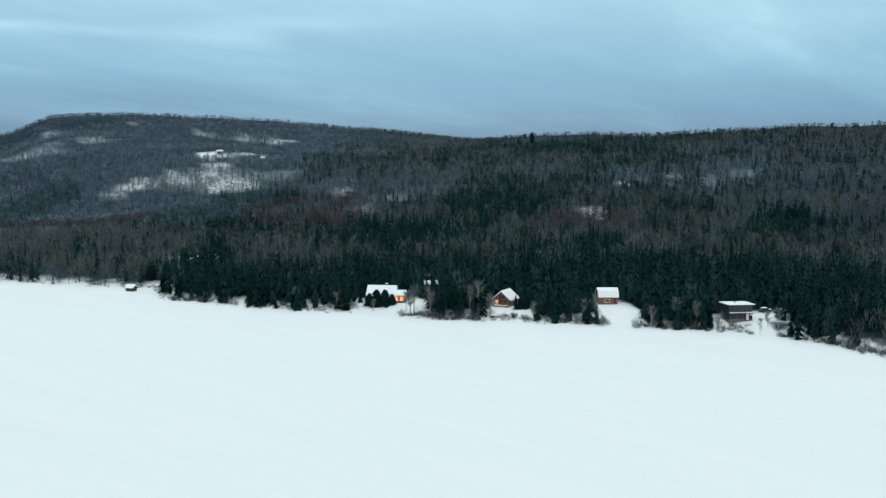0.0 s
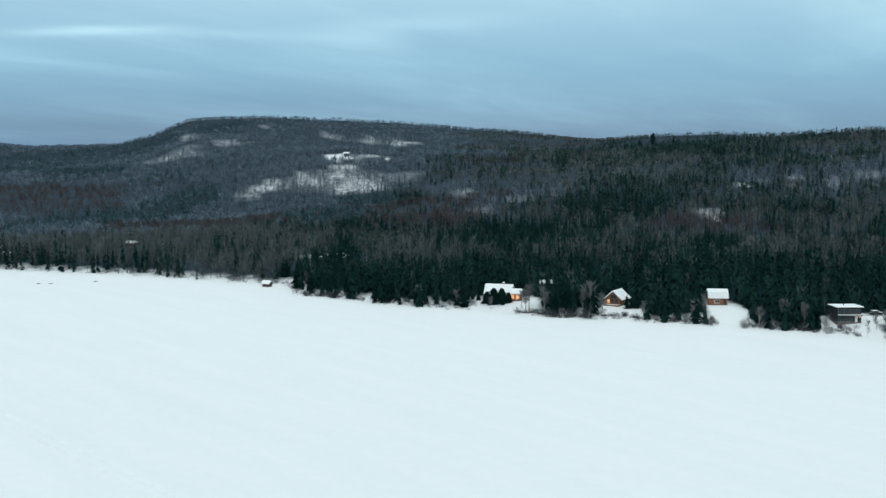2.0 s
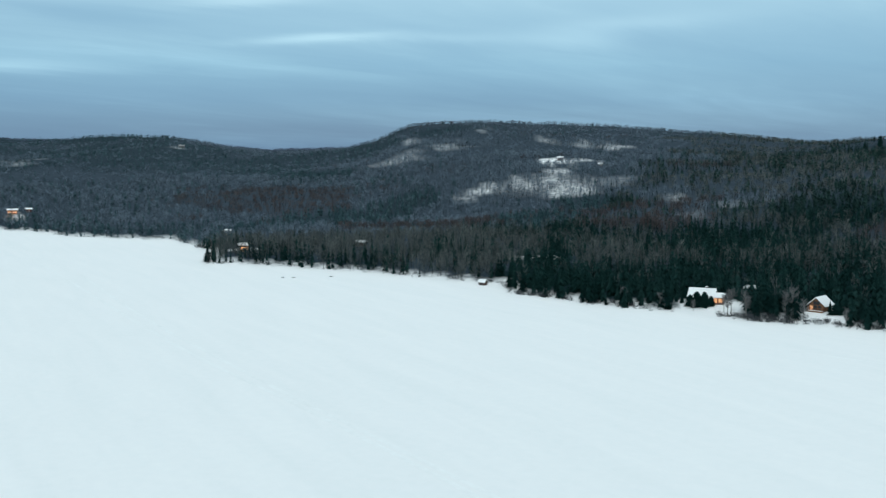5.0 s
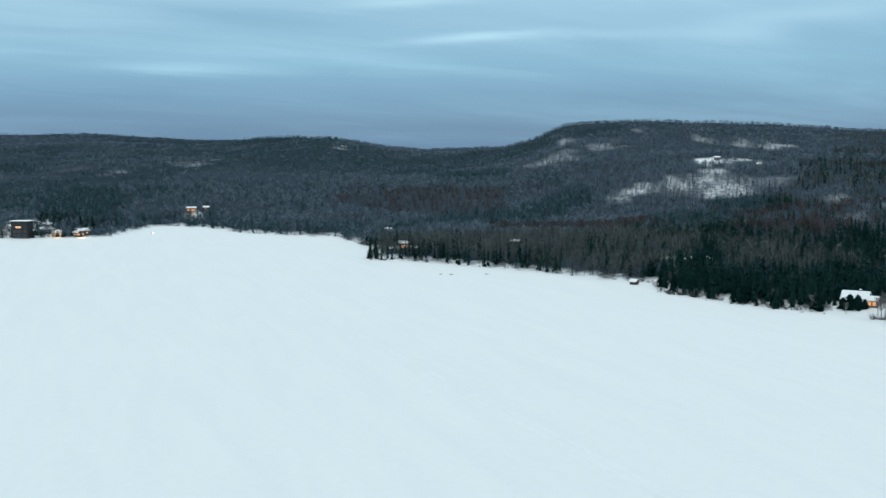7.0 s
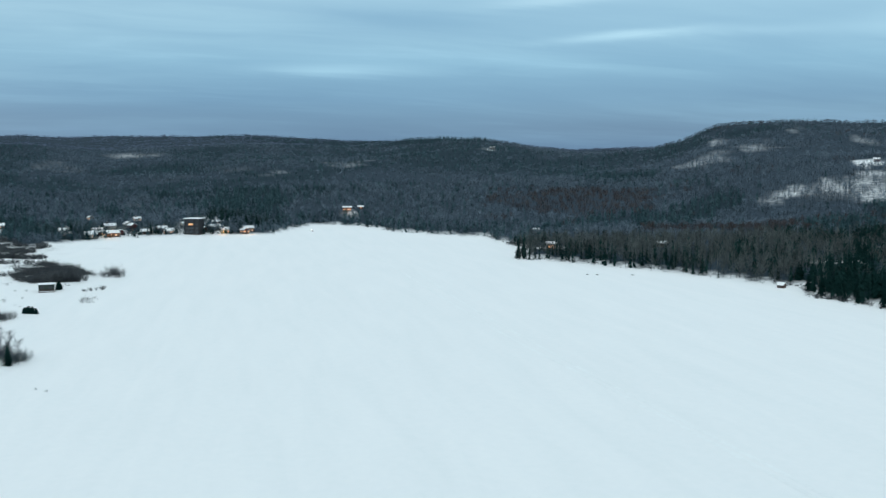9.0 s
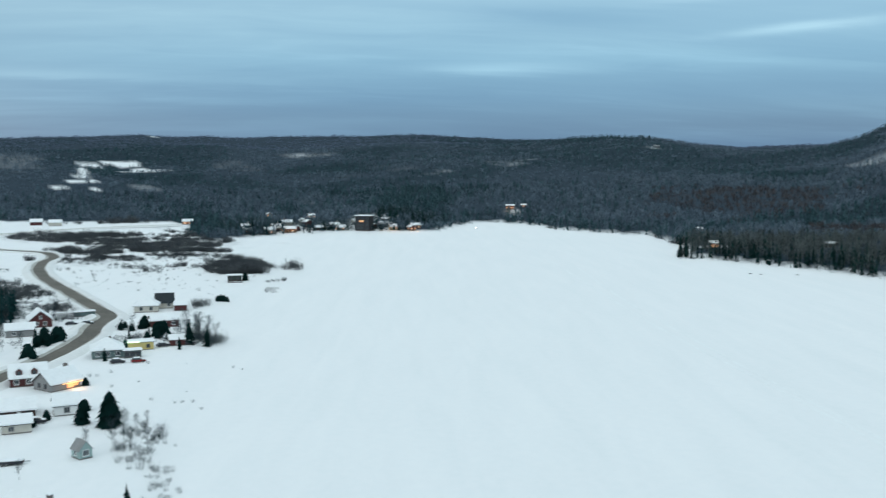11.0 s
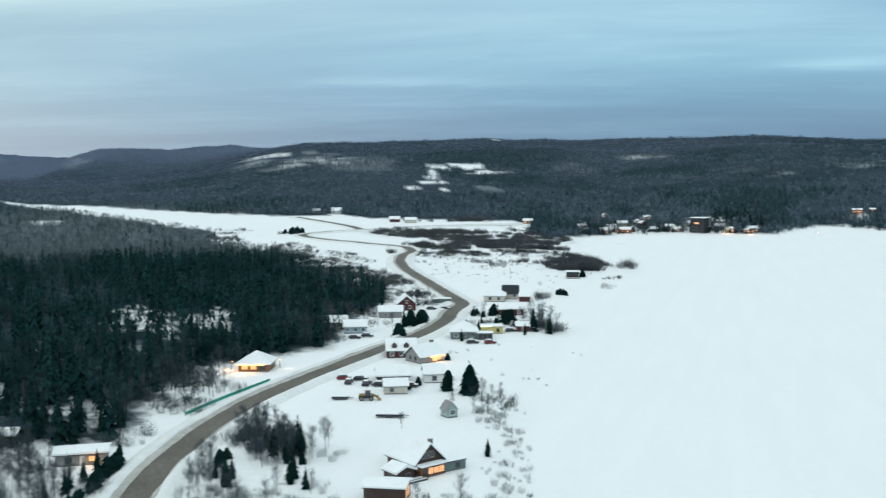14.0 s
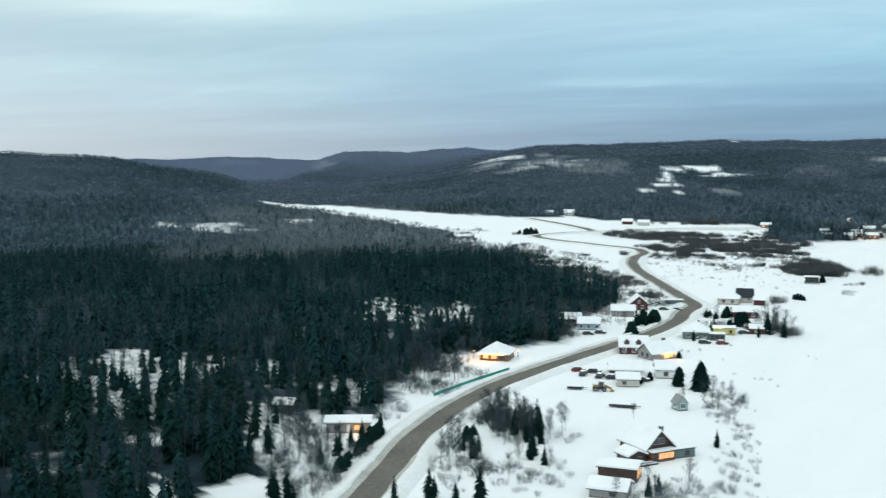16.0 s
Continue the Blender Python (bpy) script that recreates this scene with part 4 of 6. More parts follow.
def bare_shape(seed, height=9.0, spread=2.4, limbs=12, twigs=5, stem=True, thick=1.0, slender=0.3):
    """A leafless tree: a bent trunk, rising limbs and a haze of twigs."""
    rnd, s = np.random.RandomState(seed), Shape()
    bend = rnd.uniform(-0.05, 0.05, 2) * height
    path = lambda u: np.array((bend[0] * u * u, bend[1] * u * u, height * u))
    if stem:
        s.stem([path(0) - (0, 0, 0.3), path(0.4), path(0.93)], (0.15 * thick, 0.09 * thick, 0.02), 4)
    for i in range(limbs):
        u = rnd.uniform(slender, 0.93)
        a = rnd.uniform(0, 2 * math.pi)
        length = spread * (0.45 + 0.75 * math.sin(math.pi * min(1, (u - slender * 0.4) / (1 - slender * 0.4)))) * rnd.uniform(0.6, 1.1)
        root = path(u)
        tip = root + length * np.array((math.cos(a) * 0.75, math.sin(a) * 0.75, rnd.uniform(0.45, 1.0)))
        s.sliver(root, tip, 0.12 * thick, rnd, 1)
        for _ in range(twigs):
            b = rnd.uniform(0.25, 1.0)
            p = root + (tip - root) * b
            q = p + rnd.normal(size=3) * (0.34, 0.34, 0.26) * spread + (0, 0, 0.28 * spread)
            s.sliver(p, q, 0.085 * thick, rnd, 0)
    return s.arrays()


def shrub_shape(seed, height=2.6, spread=1.5, stems=26, thick=1.0):
    """A leafless thicket: thin stems fanning up from the snow."""
    rnd, s = np.random.RandomState(seed), Shape()
    for _ in range(stems):
        a, q = rnd.uniform(0, 2 * math.pi), spread * math.sqrt(rnd.uniform(0, 1))
        base = np.array((math.cos(a) * q * 0.45, math.sin(a) * q * 0.45, -0.1))
        tip = np.array((math.cos(a) * q, math.sin(a) * q, height * rnd.uniform(0.5, 1.0) * (1 - 0.3 * q / spread)))
        s.sliver(base, tip, 0.08 * thick, rnd, 0)
        for _ in range(2):
            m = base + (tip - base) * rnd.uniform(0.4, 0.8)
            s.sliver(m, m + rnd.normal(size=3) * 0.3 * spread + (0, 0, 0.25 * height), 0.06 * thick, rnd, 0)
    return s.arrays()


def far_conifer(seed, height=10.0, radius=1.9, tiers=4, blades=5):
    return conifer_shape(seed, tiers, blades, height, radius, 0.2, False, 0.35, 0.8, (0.8, 1.5))


def far_bare(seed, height=9.0, spread=2.6, count=13, width=0.55):
    """A leafless crown seen from afar: upright wisps in a rounded outline over a thin trunk."""
    rnd, s = np.random.RandomState(seed), Shape()
    s.sliver((-0.1, 0, -0.3), (0.1, 0, height * 0.8), 0.28, rnd, 1)
    for _ in range(count):
        a, q, u = rnd.uniform(0, 2 * math.pi), spread * rnd.uniform(0, 1) ** 0.6, rnd.uniform(0.12, 0.75)
        w = math.sin(math.pi * min(1, u + 0.15)) * q
        p = np.array((math.cos(a) * w * 0.7, math.sin(a) * w * 0.7, height * u))
        s.sliver(p, p + np.array((math.cos(a) * 0.5, math.sin(a) * 0.5, 1.0)) * rnd.uniform(0.55, 1.0) * height * rnd.uniform(0.2, 0.34), width, rnd, 0)
    return s.arrays()


def plant(name, shapes, x, y, scale, seed, mats, label, category, sink=0.1):
    """Many trees, joined: each takes a shape, a turn, a size and a tone of its own."""
    rnd = np.random.RandomState(seed)
    z = land(x, y) - sink
    pick, turn, tone = rnd.randint(0, len(shapes), len(x)), rnd.uniform(0, 2 * math.pi, len(x)), rnd.uniform(0, 1, len(x))
    wide = scale * rnd.uniform(0.85, 1.15, len(x))
    vs, fs, ss, ts, at = [], [], [], [], 0
    for k, (v, f, s) in enumerate(shapes):
        i = np.where(pick == k)[0]
        if not len(i):
            continue
        c, q = np.cos(turn[i])[:, None], np.sin(turn[i])[:, None]
        vx = (v[:, 0] * c - v[:, 1] * q) * wide[i][:, None] + x[i][:, None]
        vy = (v[:, 0] * q + v[:, 1] * c) * wide[i][:, None] + y[i][:, None]
        vz = v[:, 2] * scale[i][:, None] + z[i][:, None]
        vs.append(np.stack([vx, vy, vz], -1).reshape(-1, 3))
        fs.append((f[None] + (np.arange(len(i)) * len(v))[:, None, None] + at).reshape(-1, 3))
        ss.append(np.tile(s, len(i)))
        ts.append(np.repeat(tone[i], len(v)))
        at += len(i) * len(v)
    me = raw_mesh(name, np.concatenate(vs), np.concatenate(fs), mats, np.concatenate(ss), np.concatenate(ts))
    return tagged(new(name, me), label, category, kind="stuff")


def scatter(r0, r1, t0, t1, cell, seed):
    """Random places in a sector seen from the camera's path, one per cell square metres, with their shares of thick
    wood and of conifers.
    """
    rnd = np.random.RandomState(seed)
    n = int(radians(t1 - t0) / 2 * (r1 * r1 - r0 * r0) / cell)
    a, r = np.radians(rnd.uniform(t0, t1, n)), np.sqrt(rnd.uniform(r0 * r0, r1 * r1, n))
    x, y = -20 - r * np.sin(a), 40 + r * np.cos(a)
    s = shore_distance(x, y)
    keep = s > 0.5
    x, y, s = x[keep], y[keep], s[keep]
    keep = rnd.uniform(0, 1, len(x)) < forest(x, y, s)
    x, y, s = x[keep], y[keep], s[keep]
    return x, y, rnd.uniform(0, 1, len(x)) < conifer_share(x, y, s), rnd


NEAR_FIRS = [conifer_shape(i, 14, 9, 9.0 + i % 3, 1.85 + 0.16 * (i % 4), 0.06, True, 0.45, 0.75, (0.45, 1.0)) for i in range(7)]
NEAR_BARE = [bare_shape(20 + i, 8.5 + i % 3, 2.0, 14, 8, thick=0.85) for i in range(6)]
NEAR_STRETCH = (-262, 40)     # trees east of the first and south of the second number stand as things of their own
STANDING = []


def build_woods():
    mid_c = [conifer_shape(40 + i, 7, 5, 8.8 + i % 3 * 0.7, 1.75, 0.12, False, 0.5, 0.8, (0.8, 1.5)) for i in range(6)]
    mid_b = [far_bare(50 + i, 8.5, 2.3, 30, 0.22) for i in range(6)]
    far_c = [far_conifer(60 + i, 8.4, 2.2, 5, 5) for i in range(5)]
    far_b = [far_bare(70 + i, 7.0, 3.2, 18, 0.44) for i in range(5)]
    slim_b = [far_bare(100 + i, 11.0, 1.3, 16, 0.36) for i in range(5)]
    brow_c = [far_conifer(65 + i, 6.4, 2.2, 3, 5) for i in range(5)]
    brow_b = [far_bare(75 + i, 5.0, 4.2, 14, 0.7) for i in range(5)]
    last_c = [far_conifer(80 + i, 6.5, 3.0, 2, 5) for i in range(4)]
    last_b = [far_bare(90 + i, 4.2, 5.5, 10, 1.5) for i in range(4)]
    edge_c = [conifer_shape(45 + i, 10, 7, 8.4, 2.0, 0.08, False, 0.4, 0.8, (0.6, 1.2)) for i in range(6)]
    bands = [(130, 330, 58, 128, 15, NEAR_FIRS, NEAR_BARE, 1), (330, 760, 58, 113, 19, mid_c, mid_b, 2), (330, 760, -28, 46, 15, mid_c, mid_b, 3),
             (760, 1250, -27, 112, 36, far_c, far_b, 4), (1250, 2050, -27, 112, 86, brow_c, brow_b, 5), (2050, 3150, 24, 108, 230, last_c, last_b, 6),
             (3150, 4450, 60, 108, 520, last_c, last_b, 7)]
    for r0, r1, t0, t1, cell, cs, bs, seed in bands:
        x, y, con, rnd = scatter(r0, r1, t0, t1, cell, seed)
        size = np.clip(rnd.normal(1.0, 0.2 if seed < 4 else 0.13, len(x)), 0.5, 1.5)
        if seed == 1:
            alone = (x > NEAR_STRETCH[0]) & (y < NEAR_STRETCH[1])
            alone &= np.cumsum(alone) <= 290
            STANDING.extend(zip(x[alone], y[alone], size[alone], con[alone]))
            x, y, con, size = x[~alone], y[~alone], con[~alone], size[~alone]
        if seed == 3:
            front = con & (shore_distance(x, y) < 34) & (x > -220)
            plant("shore_conifers", edge_c, x[front], y[front], size[front], 33, [NEEDLES, BARK], "dense dark spruces along the lake shore", "forest")
            con_, x, y, size = con[~front], x[~front], y[~front], size[~front]
            con = con_
        if con.any():
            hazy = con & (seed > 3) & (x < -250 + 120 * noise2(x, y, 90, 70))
            for k, (some, leaf) in enumerate(((hazy, HAZE_NEEDLES), (con & ~hazy, HILL_NEEDLES if seed > 3 else WOOD_NEEDLES if seed < 3 else NEEDLES))):
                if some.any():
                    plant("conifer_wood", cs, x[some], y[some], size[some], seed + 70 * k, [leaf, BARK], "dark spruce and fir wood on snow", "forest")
        wet = ~con & (swamp(x, y) > rnd.uniform(0.2, 0.8, len(x)))
        if wet.any():
            plant("alder_wood", bs, x[wet], y[wet], size[wet] * 0.9, seed + 20, [SWAMP_TWIGS, BARK], "grey leafless alder on wet ground", "forest")
        con |= wet
        if (~con).any():
            brown = ~con & (grove(x, y, RUST_GROVES) + 0.5 * noise2(x, y, 90, 67) * (x > -700) * (y > 420) > rnd.uniform(0.25, 0.75, len(x)))
            if brown.any():
                plant("brown_wood", bs, x[brown], y[brown], size[brown], seed + 30, [RUST_TWIGS, BARK], "rust-brown leafless young hardwood on snow", "forest")
            con |= brown
            if seed in (4, 5):
                # slender poplars and birches on the thin slopes, mixed grey hardwood on the north hill
                slope = ~con & (clearing(x, y) < 0.9)
                sx, sy = (np.r_[q[slope], q[slope] + rnd.normal(0, 5, slope.sum())] for q in (x, y))
                plant("slope_wood", slim_b, sx, sy, np.r_[size[slope], 0.8 * size[slope]], seed + 40, [HAZE_PALE_TWIGS, BARK], "slender pale leafless trees on a steep snowy slope", "forest")
                con |= slope
                north = ~con & (x > -250 + 120 * noise2(x, y, 90, 70))
                plant("hill_hardwood", bs, x[north], y[north], size[north], seed + 50, [HILL_TWIGS, BARK], "leafless green-grey hardwood on the north hill", "forest")
                con |= north
            plant("bare_wood", bs, x[~con], y[~con], size[~con], seed + 10, [HAZE_TWIGS if seed > 5 else HAZE_PALE_TWIGS if seed > 3 else WOOD_TWIGS if seed < 3 else HILL_TWIGS, BARK], "leafless grey hardwood on snow", "forest")


build_woods()


def build_town_trees():
    """Yard trees and hedges between the lakeside houses."""
    rnd = np.random.RandomState(404)
    n = 1250
    u, v = rnd.uniform(0, 1, n), rnd.uniform(0, 1, n)
    x, y = -738 - 80 * v - 22 * np.sin(u * 8), 462 + 235 * u
    keep = (shore_distance(x, y) > 5) & (road_distance(x, y) > 8)
    x, y = x[keep], y[keep]
    dark = rnd.uniform(0, 1, len(x)) < np.where(y > 640, 0.75, 0.45)
    size = rnd.uniform(0.4, 1.2, len(x)) * np.where(y > 640, 1.3, 1.0)
    # hedges and young trees on the lake side of each house
    homes = np.repeat(np.array([h[:2] for h in TOWN], float), 11, axis=0)
    side, ahead = rnd.normal(0, 6.5, len(homes)), rnd.uniform(5.0, 10.5, len(homes))
    front = homes + np.stack([0.86 * ahead + 0.5 * side, -0.5 * ahead + 0.86 * side], -1)
    front = front[shore_distance(front[:, 0], front[:, 1]) > 0.8]
    x, y = np.r_[x, front[:, 0]], np.r_[y, front[:, 1]]
    dark, size = np.r_[dark, rnd.uniform(0, 1, len(front)) < 0.55], np.r_[size, rnd.uniform(0.25, 0.8, len(front))]
    plant("yard_conifers", [conifer_shape(130 + i, 6, 6, 8.0, 2.3, 0.05, False, 0.4) for i in range(3)], x[dark], y[dark], size[dark], 405, [NEEDLES, BARK], "dark firs in the yards between lakeside houses", "trees")
    plant("yard_trees", [far_bare(135 + i, 8.0, 2.6, 24, 0.3) for i in range(3)], x[~dark], y[~dark], size[~dark], 406, [TWIGS, BARK], "leafless trees in the yards between lakeside houses", "trees")


def build_brush():
    rnd = np.random.RandomState(77)
    fine = [shrub_shape(100 + i, 1.0, 0.66, 34, 0.24) for i in range(6)]
    coarse = [shrub_shape(110 + i, 1.0, 0.75, 13, 0.55) for i in range(6)]
    xs, ys, hs = [], [], []
    for cx, cy, a, b, turn, cell, height in BRUSH:
        n = max(3, int(math.pi * a * b / cell))
        q, t = np.sqrt(rnd.uniform(0, 1.25, n)), rnd.uniform(0, 2 * math.pi, n)
        u, v = a * q * np.cos(t), b * q * np.sin(t)
        c, s = math.cos(radians(turn)), math.sin(radians(turn))
        xs.append(cx + u * c - v * s), ys.append(cy + u * s + v * c), hs.append(height * rnd.uniform(0.35, 1.1, n))
    # shrubs along the north and west shores
    pts = np.array(spline(SHORE[0:25], 0.85))
    inland = pts + rnd.normal(0, 1.6, pts.shape) + np.array((0, 3.5))
    xs.append(inland[:, 0]), ys.append(inland[:, 1]), hs.append(rnd.uniform(0.8, 2.9, len(inland)))
    pts = np.array(spline([(62, 392), (38, 428), (20, 437), (-20, 449), (-52, 455), (-74, 459), (-112, 472), (-140, 480), (-180, 500)], 0.5))
    bank = pts + rnd.normal(0, 1.3, pts.shape) + np.array((0.3, 1.5)) * rnd.uniform(0, 3, (len(pts), 1))
    xs.append(bank[:, 0]), ys.append(bank[:, 1]), hs.append(rnd.uniform(0.7, 3.4, len(bank)) * np.clip(0.6 + 0.7 * noise2(bank[:, 0], bank[:, 1], 9, 97), 0.15, 1.3))
    x, y, h = np.concatenate(xs), np.concatenate(ys), np.concatenate(hs)
    patchy = ((noise2(x, y, 14, 91) + 0.6 * noise2(x, y, 6, 94) > -0.35) & (rows_of_marsh(x, y) > np.where((y < 420) & (x < -565), -0.12, -2))) | (np.hypot(x, y) < 420)
    h = h * np.where(np.hypot(x, y) < 420, 1.0, np.clip(0.85 + 0.5 * noise2(x, y, 11, 93), 0.35, 1.3))
    keep = (road_distance(x, y) > 8) & (off_line(x, y, DRIVE) > 3.2) & (shore_distance(x, y) > -14) & patchy
    keep &= (clearing(x, y) > 0.3) | (y < 420) | ((shore_distance(x, y) < np.where(x > 8, 14, 9)) & (np.abs(x + 97) > 9) & (np.abs(x + 13) > 4))
    close = keep & (np.hypot(x - 20, y) < 400)
    bank_ = keep & (y > 360) & (x > -215)
    away = keep & ~close & ~bank_
    plant("shore_brush", [shrub_shape(140 + i, 1.0, 0.8, 22, 0.62) for i in range(6)], x[bank_], y[bank_], h[bank_], 81, [ALDER, BARK], "leafless grey shrubs along the frozen shore", "shrubs", 0.0)
    plant("brush", fine, x[close], y[close], h[close], 78, [TWIGS, BARK], "leafless grey-brown shrubs standing in snow", "shrubs", 0.0)
    tall = away & (h > 2.4) & (y < 420)
    away &= ~tall
    plant("marsh_thicket", [shrub_shape(120 + i, 1.0, 0.8, 24, 0.5) for i in range(6)], x[tall], y[tall], h[tall], 80, [ALDER, BARK], "leafless alder thicket on the snowy marsh", "shrubs", 0.0)
    plant("brush", coarse, x[away], y[away], h[away], 79, [ALDER, BARK], "leafless grey-brown shrubs on the marsh and shore", "shrubs", 0.0)


build_brush()


# ---- houses ----
def roof_bm(L, W, z0, rise, over, thick, kind="gable", lift=0.0):
    """A roof slab of the given thickness over a body L by W; the ridge runs along x."""
    bm = bmesh.new()
    hx, hy = L / 2 + over, W / 2 + over
    drop = rise * over / (W / 2) if rise else 0
    if kind == "gable":
        low, top = z0 - drop + lift, z0 + rise + lift
        outline = [(-hy, low), (0, top), (hy, low), (hy, low + thick), (0, top + thick * 1.15), (-hy, low + thick)]
        a = [bm.verts.new((-hx, y, z)) for y, z in outline]
        b = [bm.verts.new((hx, y, z)) for y, z in outline]
        for i in range(6):
            bm.faces.new((a[i], a[(i + 1) % 6], b[(i + 1) % 6], b[i]))
        for e in (a, b):
            bm.faces.new((e[0], e[1], e[4], e[5]))
            bm.faces.new((e[1], e[2], e[3], e[4]))
    elif kind == "gambrel":
        low, top, knee = z0 + lift, z0 + rise + lift, z0 + rise * 0.66 + lift
        under = [(-hy, low), (-hy * 0.66, knee), (0, top), (hy * 0.66, knee), (hy, low)]
        over_ = [(hy + thick * 0.5, low + thick * 0.3), (hy * 0.66 + thick * 0.4, knee + thick), (0, top + thick * 1.1), (-hy * 0.66 - thick * 0.4, knee + thick), (-hy - thick * 0.5, low + thick * 0.3)]
        a, b = ([bm.verts.new((x, y, z)) for y, z in under + over_] for x in (-hx, hx))
        for i in range(10):
            bm.faces.new((a[i], a[(i + 1) % 10], b[(i + 1) % 10], b[i]))
        for e in (a, b):
            for i in range(4):
                bm.faces.new((e[i], e[i + 1], e[8 - i], e[9 - i]))
    elif kind == "hip":
        low, top, r = z0 - drop + lift, z0 + rise + lift, max(0.2, (L - W) / 2)
        ring = lambda z: [bm.verts.new(p) for p in ((-hx, -hy, z), (hx, -hy, z), (hx, hy, z), (-hx, hy, z))]
        a, b = ring(low), ring(low + thick)
        t = [bm.verts.new((-r, 0, top + thick)), bm.verts.new((r, 0, top + thick))]
        bm.faces.new(a[::-1])
        for i in range(4):
            bm.faces.new((a[i], a[(i + 1) % 4], b[(i + 1) % 4], b[i]))
        bm.faces.new((b[0], b[1], t[1], t[0]))
        bm.faces.new((b[2], b[3], t[0], t[1]))
        bm.faces.new((b[1], b[2], t[1]))
        bm.faces.new((b[3], b[0], t[0]))
    else:
        box_bm(-hx, hx, -hy, hy, z0 + lift, z0 + lift + thick, bm)
    bmesh.ops.recalc_face_normals(bm, faces=bm.faces)
    if thick > 0.2:
        bmesh.ops.bevel(bm, geom=[e for e in bm.edges if e.calc_face_angle(0) > 0.5], offset=0.1, segments=2, affect="EDGES", profile=0.5)
    return bm


def body_bm(L, W, h, rise=0.0):
    """Walls from the ground up; with a rise the ends go up into gables."""
    if not rise:
        return box_bm(-L / 2, L / 2, -W / 2, W / 2, -0.6, h)
    bm = bmesh.new()
    outline = [(-W / 2, -0.6), (W / 2, -0.6), (W / 2, h), (0, h + rise), (-W / 2, h)]
    a = [bm.verts.new((-L / 2, y, z)) for y, z in outline]
    b = [bm.verts.new((L / 2, y, z)) for y, z in outline]
    for i in range(5):
        bm.faces.new((a[i], a[(i + 1) % 5], b[(i + 1) % 5], b[i]))
    bm.faces.new(a[::-1])
    bm.faces.new(b)
    bmesh.ops.recalc_face_normals(bm, faces=bm.faces)
    return bm


def on_side(side, L, W, u, z, w, h, proud, back=0.02):
    """The corners of a panel on a wall: side x+, x-, y+ or y-."""
    s = 1 if side[1] == "+" else -1
    if side[0] == "x":
        a, b = sorted((s * (L / 2 - back), s * (L / 2 + proud)))
        return a, b, u - w / 2, u + w / 2, z - h / 2, z + h / 2
    a, b = sorted((s * (W / 2 - back), s * (W / 2 + proud)))
    return u - w / 2, u + w / 2, a, b, z - h / 2, z + h / 2


def add_window(ob, side, L, W, u, z, w, h, lit, trim):
    frame_ = part("window", box_bm(*on_side(side, L, W, u, z, w + 0.24, h + 0.24, 0.06)), trim, ob)
    part("pane", box_bm(*on_side(side, L, W, u, z, w, h, 0.09)), LIT if lit else GLASS, frame_, "warm lit pane" if lit else "")
    part("mullion", box_bm(*on_side(side, L, W, u, z, 0.07, h, 0.11)), trim, frame_)
    part("sill", box_bm(*on_side(side, L, W, u, z - h / 2 - 0.15, w + 0.3, 0.08, 0.16)), trim, frame_)


def house(name, x, y, turn, L, W, h, rise, wall, label, kind="gable", over=0.5, snow=0.32, windows=(), door=None, chimney=None, trim=WHITE, roof=TRIM, category="house", group="", bare=False, z=None):
    ob = thing(name, x, y, turn, label, category, group, z)
    part("wall", body_bm(L, W, h, rise if kind == "gable" else rise * 0.72 if kind == "gambrel" else 0.0), wall, ob)
    deck = part("roof", roof_bm(L, W, h, rise, over, 0.14, kind, 0.02), roof, ob)
    if not bare:
        part("roof_snow", roof_bm(L, W, h, rise, over + 0.05, snow, kind, 0.165), ROOF_SNOW, deck, "thick cap of snow")
    part("foundation", box_bm(-L / 2 - 0.05, L / 2 + 0.05, -W / 2 - 0.05, W / 2 + 0.05, -0.7, 0.3), STONE, ob)
    for side, u, zz, w, hh, lit in windows:
        add_window(ob, side, L, W, u, zz, w, hh, lit, trim)
    if door:
        d = part("door", box_bm(*on_side(door[0], L, W, door[1], 1.15, 0.95, 2.05, 0.05)), TRIM if trim is WHITE else WHITE, ob)
        s = on_side(door[0], L, W, door[1] + 0.34, 1.1, 0.08, 0.08, 0.12)
        part("door_handle", box_bm(*s), GLASS, d)
    if chimney:
        cx, cy, top = chimney
        c = part("chimney", box_bm(cx - 0.4, cx + 0.4, cy - 0.4, cy + 0.4, h - 0.3, top), STONE, ob)
        part("cap", box_bm(cx - 0.5, cx + 0.5, cy - 0.5, cy + 0.5, top, top + 0.22, bevel=0.06), ROOF_SNOW, c)
    return ob


def lamp(x, y, z, watts, color=(1.0, 0.5, 0.18), size=0.25):
    """The bulb of a lit porch or yard."""
    l = new("porch_light", bpy.data.lights.new("porch_light", "POINT"))
    l.data.energy, l.data.color, l.data.shadow_soft_size = watts, color, size
    l.location = (x, y, float(land(x, y)) + z)
    return l


